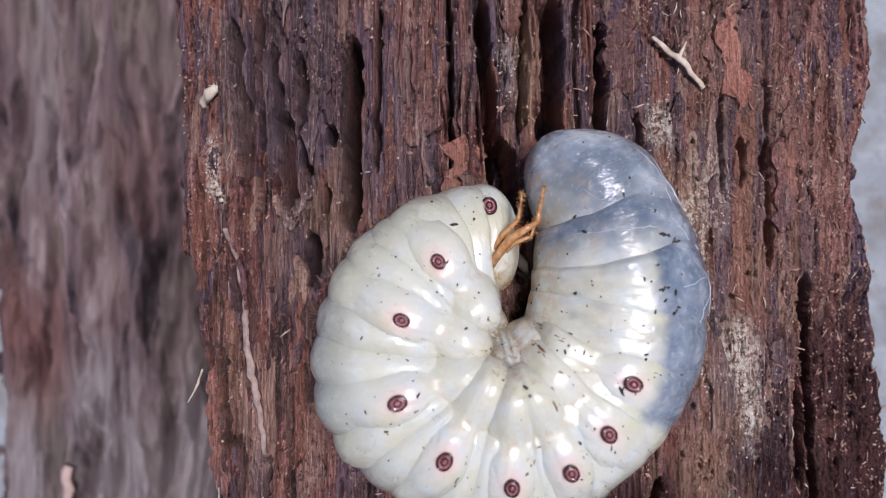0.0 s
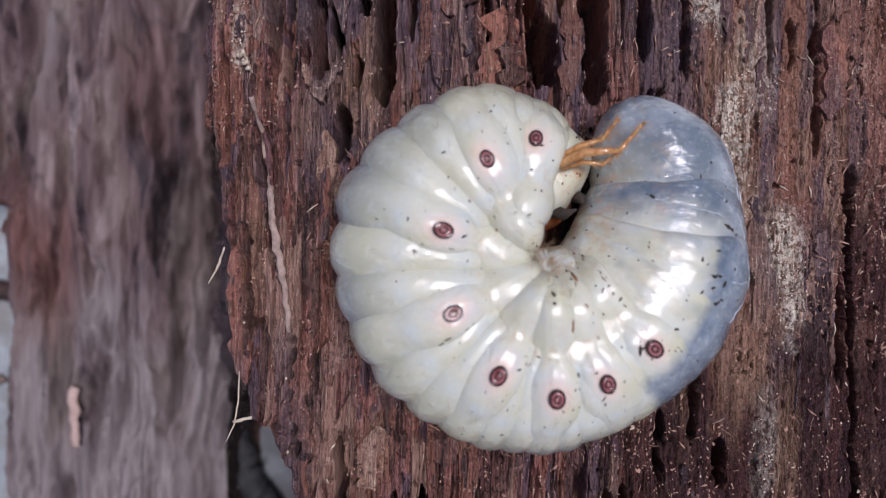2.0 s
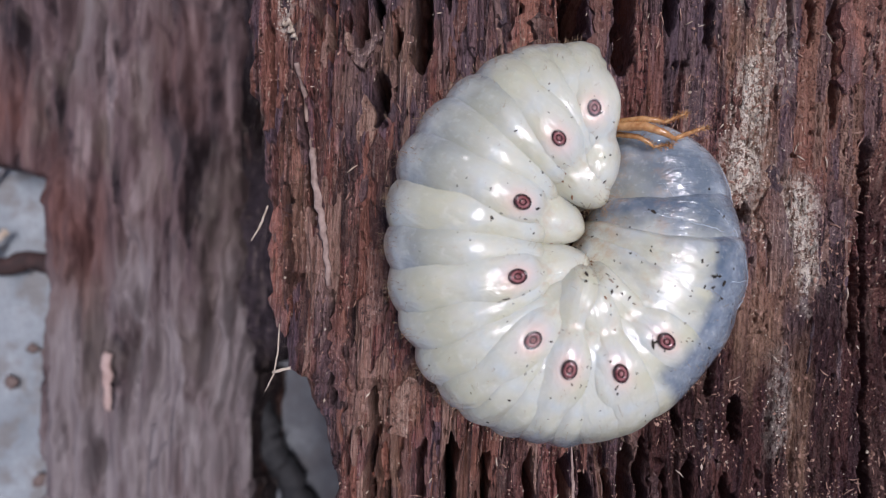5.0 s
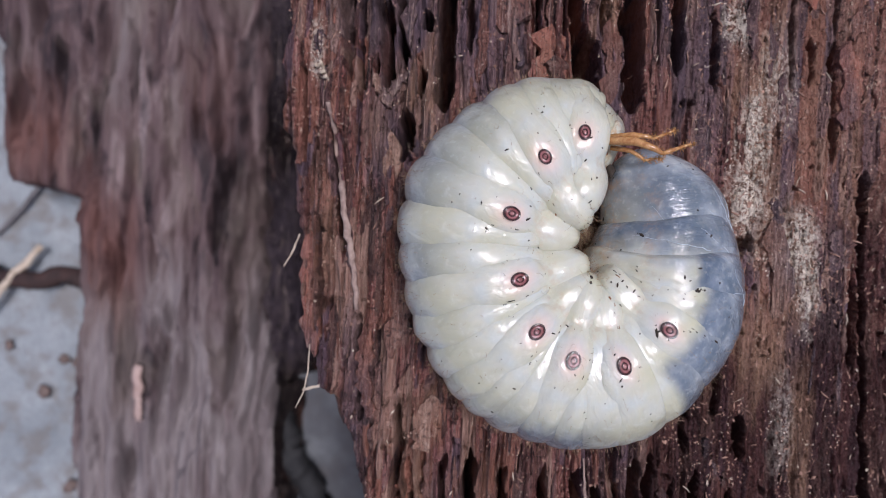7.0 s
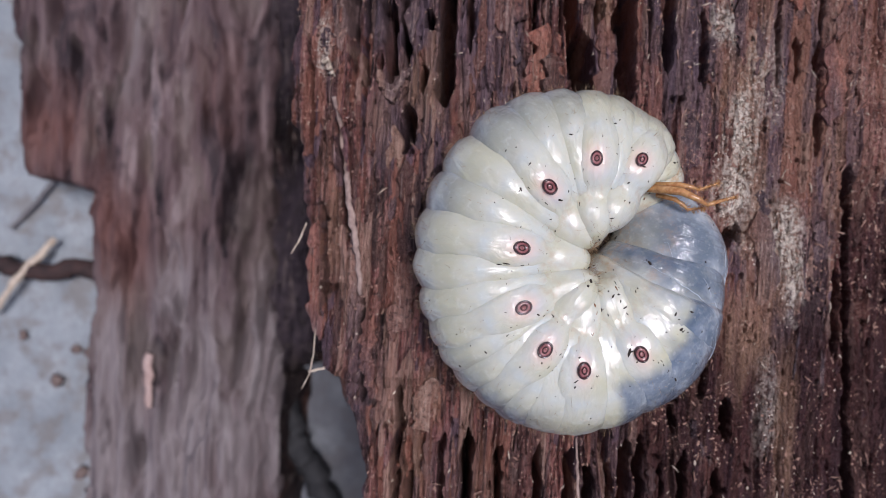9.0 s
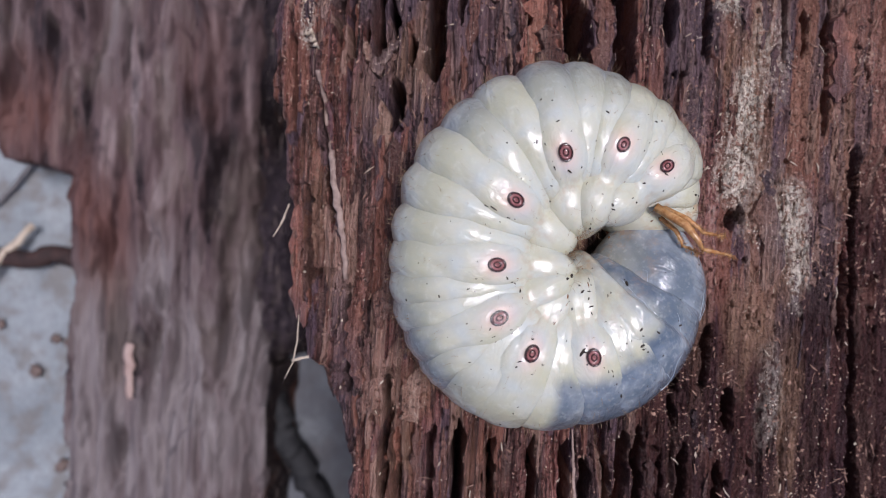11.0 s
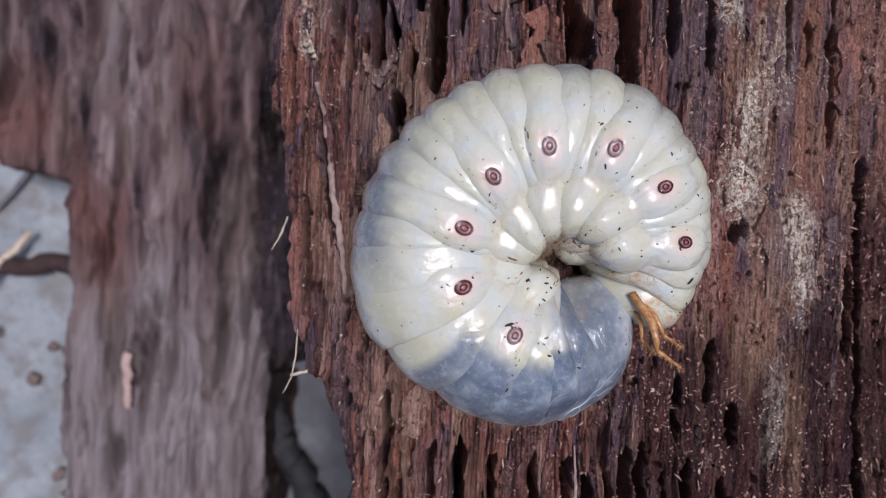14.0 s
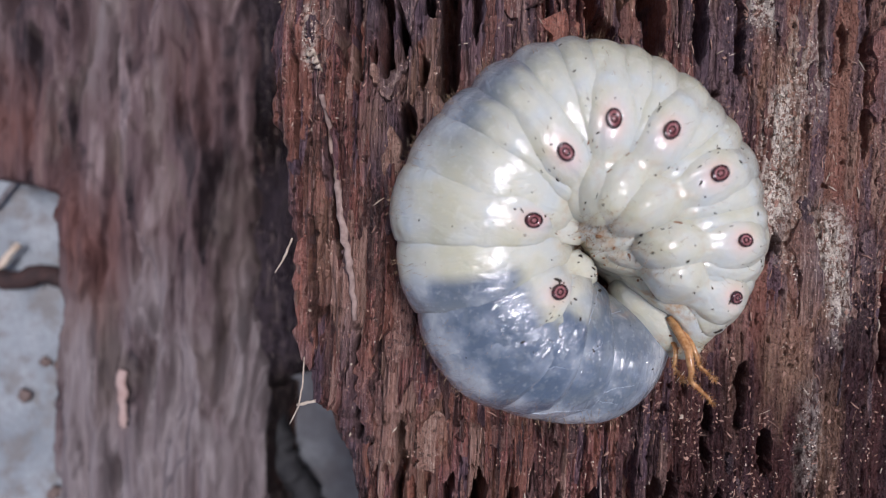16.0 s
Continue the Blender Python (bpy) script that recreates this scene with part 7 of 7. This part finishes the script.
            reach = float(np.interp(t, (2.0, 2.5, 3.0, 4.0, 6.5, 10.0, 12.5), (0.0, 0.8, 1.3, 0.9, 0.4, 0.6, 0.0)))
            out.append((t, x + reach * math.cos(radians(turn)), y + reach * math.sin(radians(turn)), z, roll, turn))
        keyed(leg, out)
    stepping(legs[0], [(0, 0.16, 9.28, 12.0, 0, 53.5), (0.5, -0.31, 10.42, 12.0, 0, -9.2), (1, 0.27, 11.62, 12.0, 0, 13.4), (1.5, -2.75, 12.21, 12.0, 0, -3.9), (2, -2.23, 9.46, 12.0, 0, 56.1), (2.5, 0.16, 9.63, 12.0, 0, 10.5), (3, 1.22, 11.10, 12.0, 0, 26.7), (3.5, -1.21, 12.97, 12.0, 0, 8.3), (4, -1.28, 11.48, 12.0, 0, 28.0), (6.5, 0.26, 11.83, 12.0, 0, 33.4), (7, -2.32, 11.88, 12.0, 0, 32.1), (7.5, -0.59, 11.95, 12.0, 0, 31.3), (8, -0.33, 13.12, 12.0, 0, 14.8), (8.5, -0.90, 11.74, 12.0, 0, 44.8), (9, -1.69, 10.89, 12.0, 0, 53.2), (9.5, 0.01, 11.33, 12.0, 0, 33.9), (10, -1.38, 9.74, 12.0, 0, 52.1), (12.5, -1.32, 11.88, 12.0, 0, 45.0), (13, -3.62, 11.63, 12.0, 0, 63.4), (13.5, -2.28, 10.30, 12.0, 0, 75.7), (14, -0.29, 12.03, 12.0, 0, 69.8), (14.5, 0.43, 11.57, 12.0, 0, 99.3), (15, -2.18, 11.41, 12.0, 0, 87.4), (15.5, -2.16, 11.35, 12.0, 0, 92.4), (16, -3.86, 11.95, 12.0, 0, 94.6)])
    stepping(legs[1], [(0, -0.48, 9.76, 11.0, 0, 60.5), (0.5, -0.18, 11.21, 11.0, 0, -2.2), (1, 0.08, 12.40, 11.0, 0, 20.4), (1.5, -2.69, 13.01, 11.0, 0, 3.1), (2, -2.89, 9.91, 11.0, 0, 63.1), (2.5, 0.02, 10.41, 11.0, 0, 17.5), (3, 0.86, 11.82, 11.0, 0, 33.7), (3.5, -1.32, 13.76, 11.0, 0, 15.3), (4, -1.66, 12.19, 11.0, 0, 35.0), (6.5, -0.18, 12.49, 11.0, 0, 40.4), (7, -2.75, 12.56, 11.0, 0, 39.1), (7.5, -1.01, 12.63, 11.0, 0, 38.3), (8, -0.54, 13.90, 11.0, 0, 21.8), (8.5, -1.47, 12.31, 11.0, 0, 51.8), (9, -2.33, 11.37, 11.0, 0, 60.2), (9.5, -0.43, 12.00, 11.0, 0, 40.9), (10, -2.02, 10.24, 11.0, 0, 59.1), (12.5, -1.88, 12.45, 11.0, 0, 52.0), (13, -4.33, 11.99, 11.0, 0, 70.4), (13.5, -3.05, 10.50, 11.0, 0, 82.7), (14, -1.04, 12.31, 11.0, 0, 76.8), (14.5, -0.36, 11.44, 11.0, 0, 106.3), (15, -2.98, 11.45, 11.0, 0, 94.4), (15.5, -2.96, 11.32, 11.0, 0, 99.4), (16, -4.66, 11.88, 11.0, 0, 101.6)])
    stepping(legs[2], [(0, 0.72, 8.87, 10.2, 0, 45.5), (0.5, -0.42, 9.73, 10.2, 0, -17.2), (1, 0.43, 10.94, 10.2, 0, 5.4), (1.5, -2.79, 11.51, 10.2, 0, -11.9), (2, -1.65, 9.07, 10.2, 0, 48.1), (2.5, 0.29, 8.94, 10.2, 0, 2.5), (3, 1.54, 10.48, 10.2, 0, 18.7), (3.5, -1.11, 12.28, 10.2, 0, 0.3), (4, -0.96, 10.86, 10.2, 0, 20.0), (6.5, 0.64, 11.24, 10.2, 0, 25.4), (7, -1.95, 11.29, 10.2, 0, 24.1), (7.5, -0.23, 11.35, 10.2, 0, 23.3), (8, -0.15, 12.45, 10.2, 0, 6.8), (8.5, -0.41, 11.24, 10.2, 0, 36.8), (9, -1.13, 10.47, 10.2, 0, 45.2), (9.5, 0.40, 10.75, 10.2, 0, 25.9), (10, -0.83, 9.31, 10.2, 0, 44.1), (12.5, -0.82, 11.39, 10.2, 0, 37.0), (13, -2.99, 11.32, 10.2, 0, 55.4), (13.5, -1.60, 10.13, 10.2, 0, 67.7), (14, 0.36, 11.79, 10.2, 0, 61.8), (14.5, 1.12, 11.68, 10.2, 0, 91.3), (15, -1.48, 11.38, 10.2, 0, 79.4), (15.5, -1.46, 11.38, 10.2, 0, 84.4), (16, -3.16, 12.00, 10.2, 0, 86.6)])


motions()
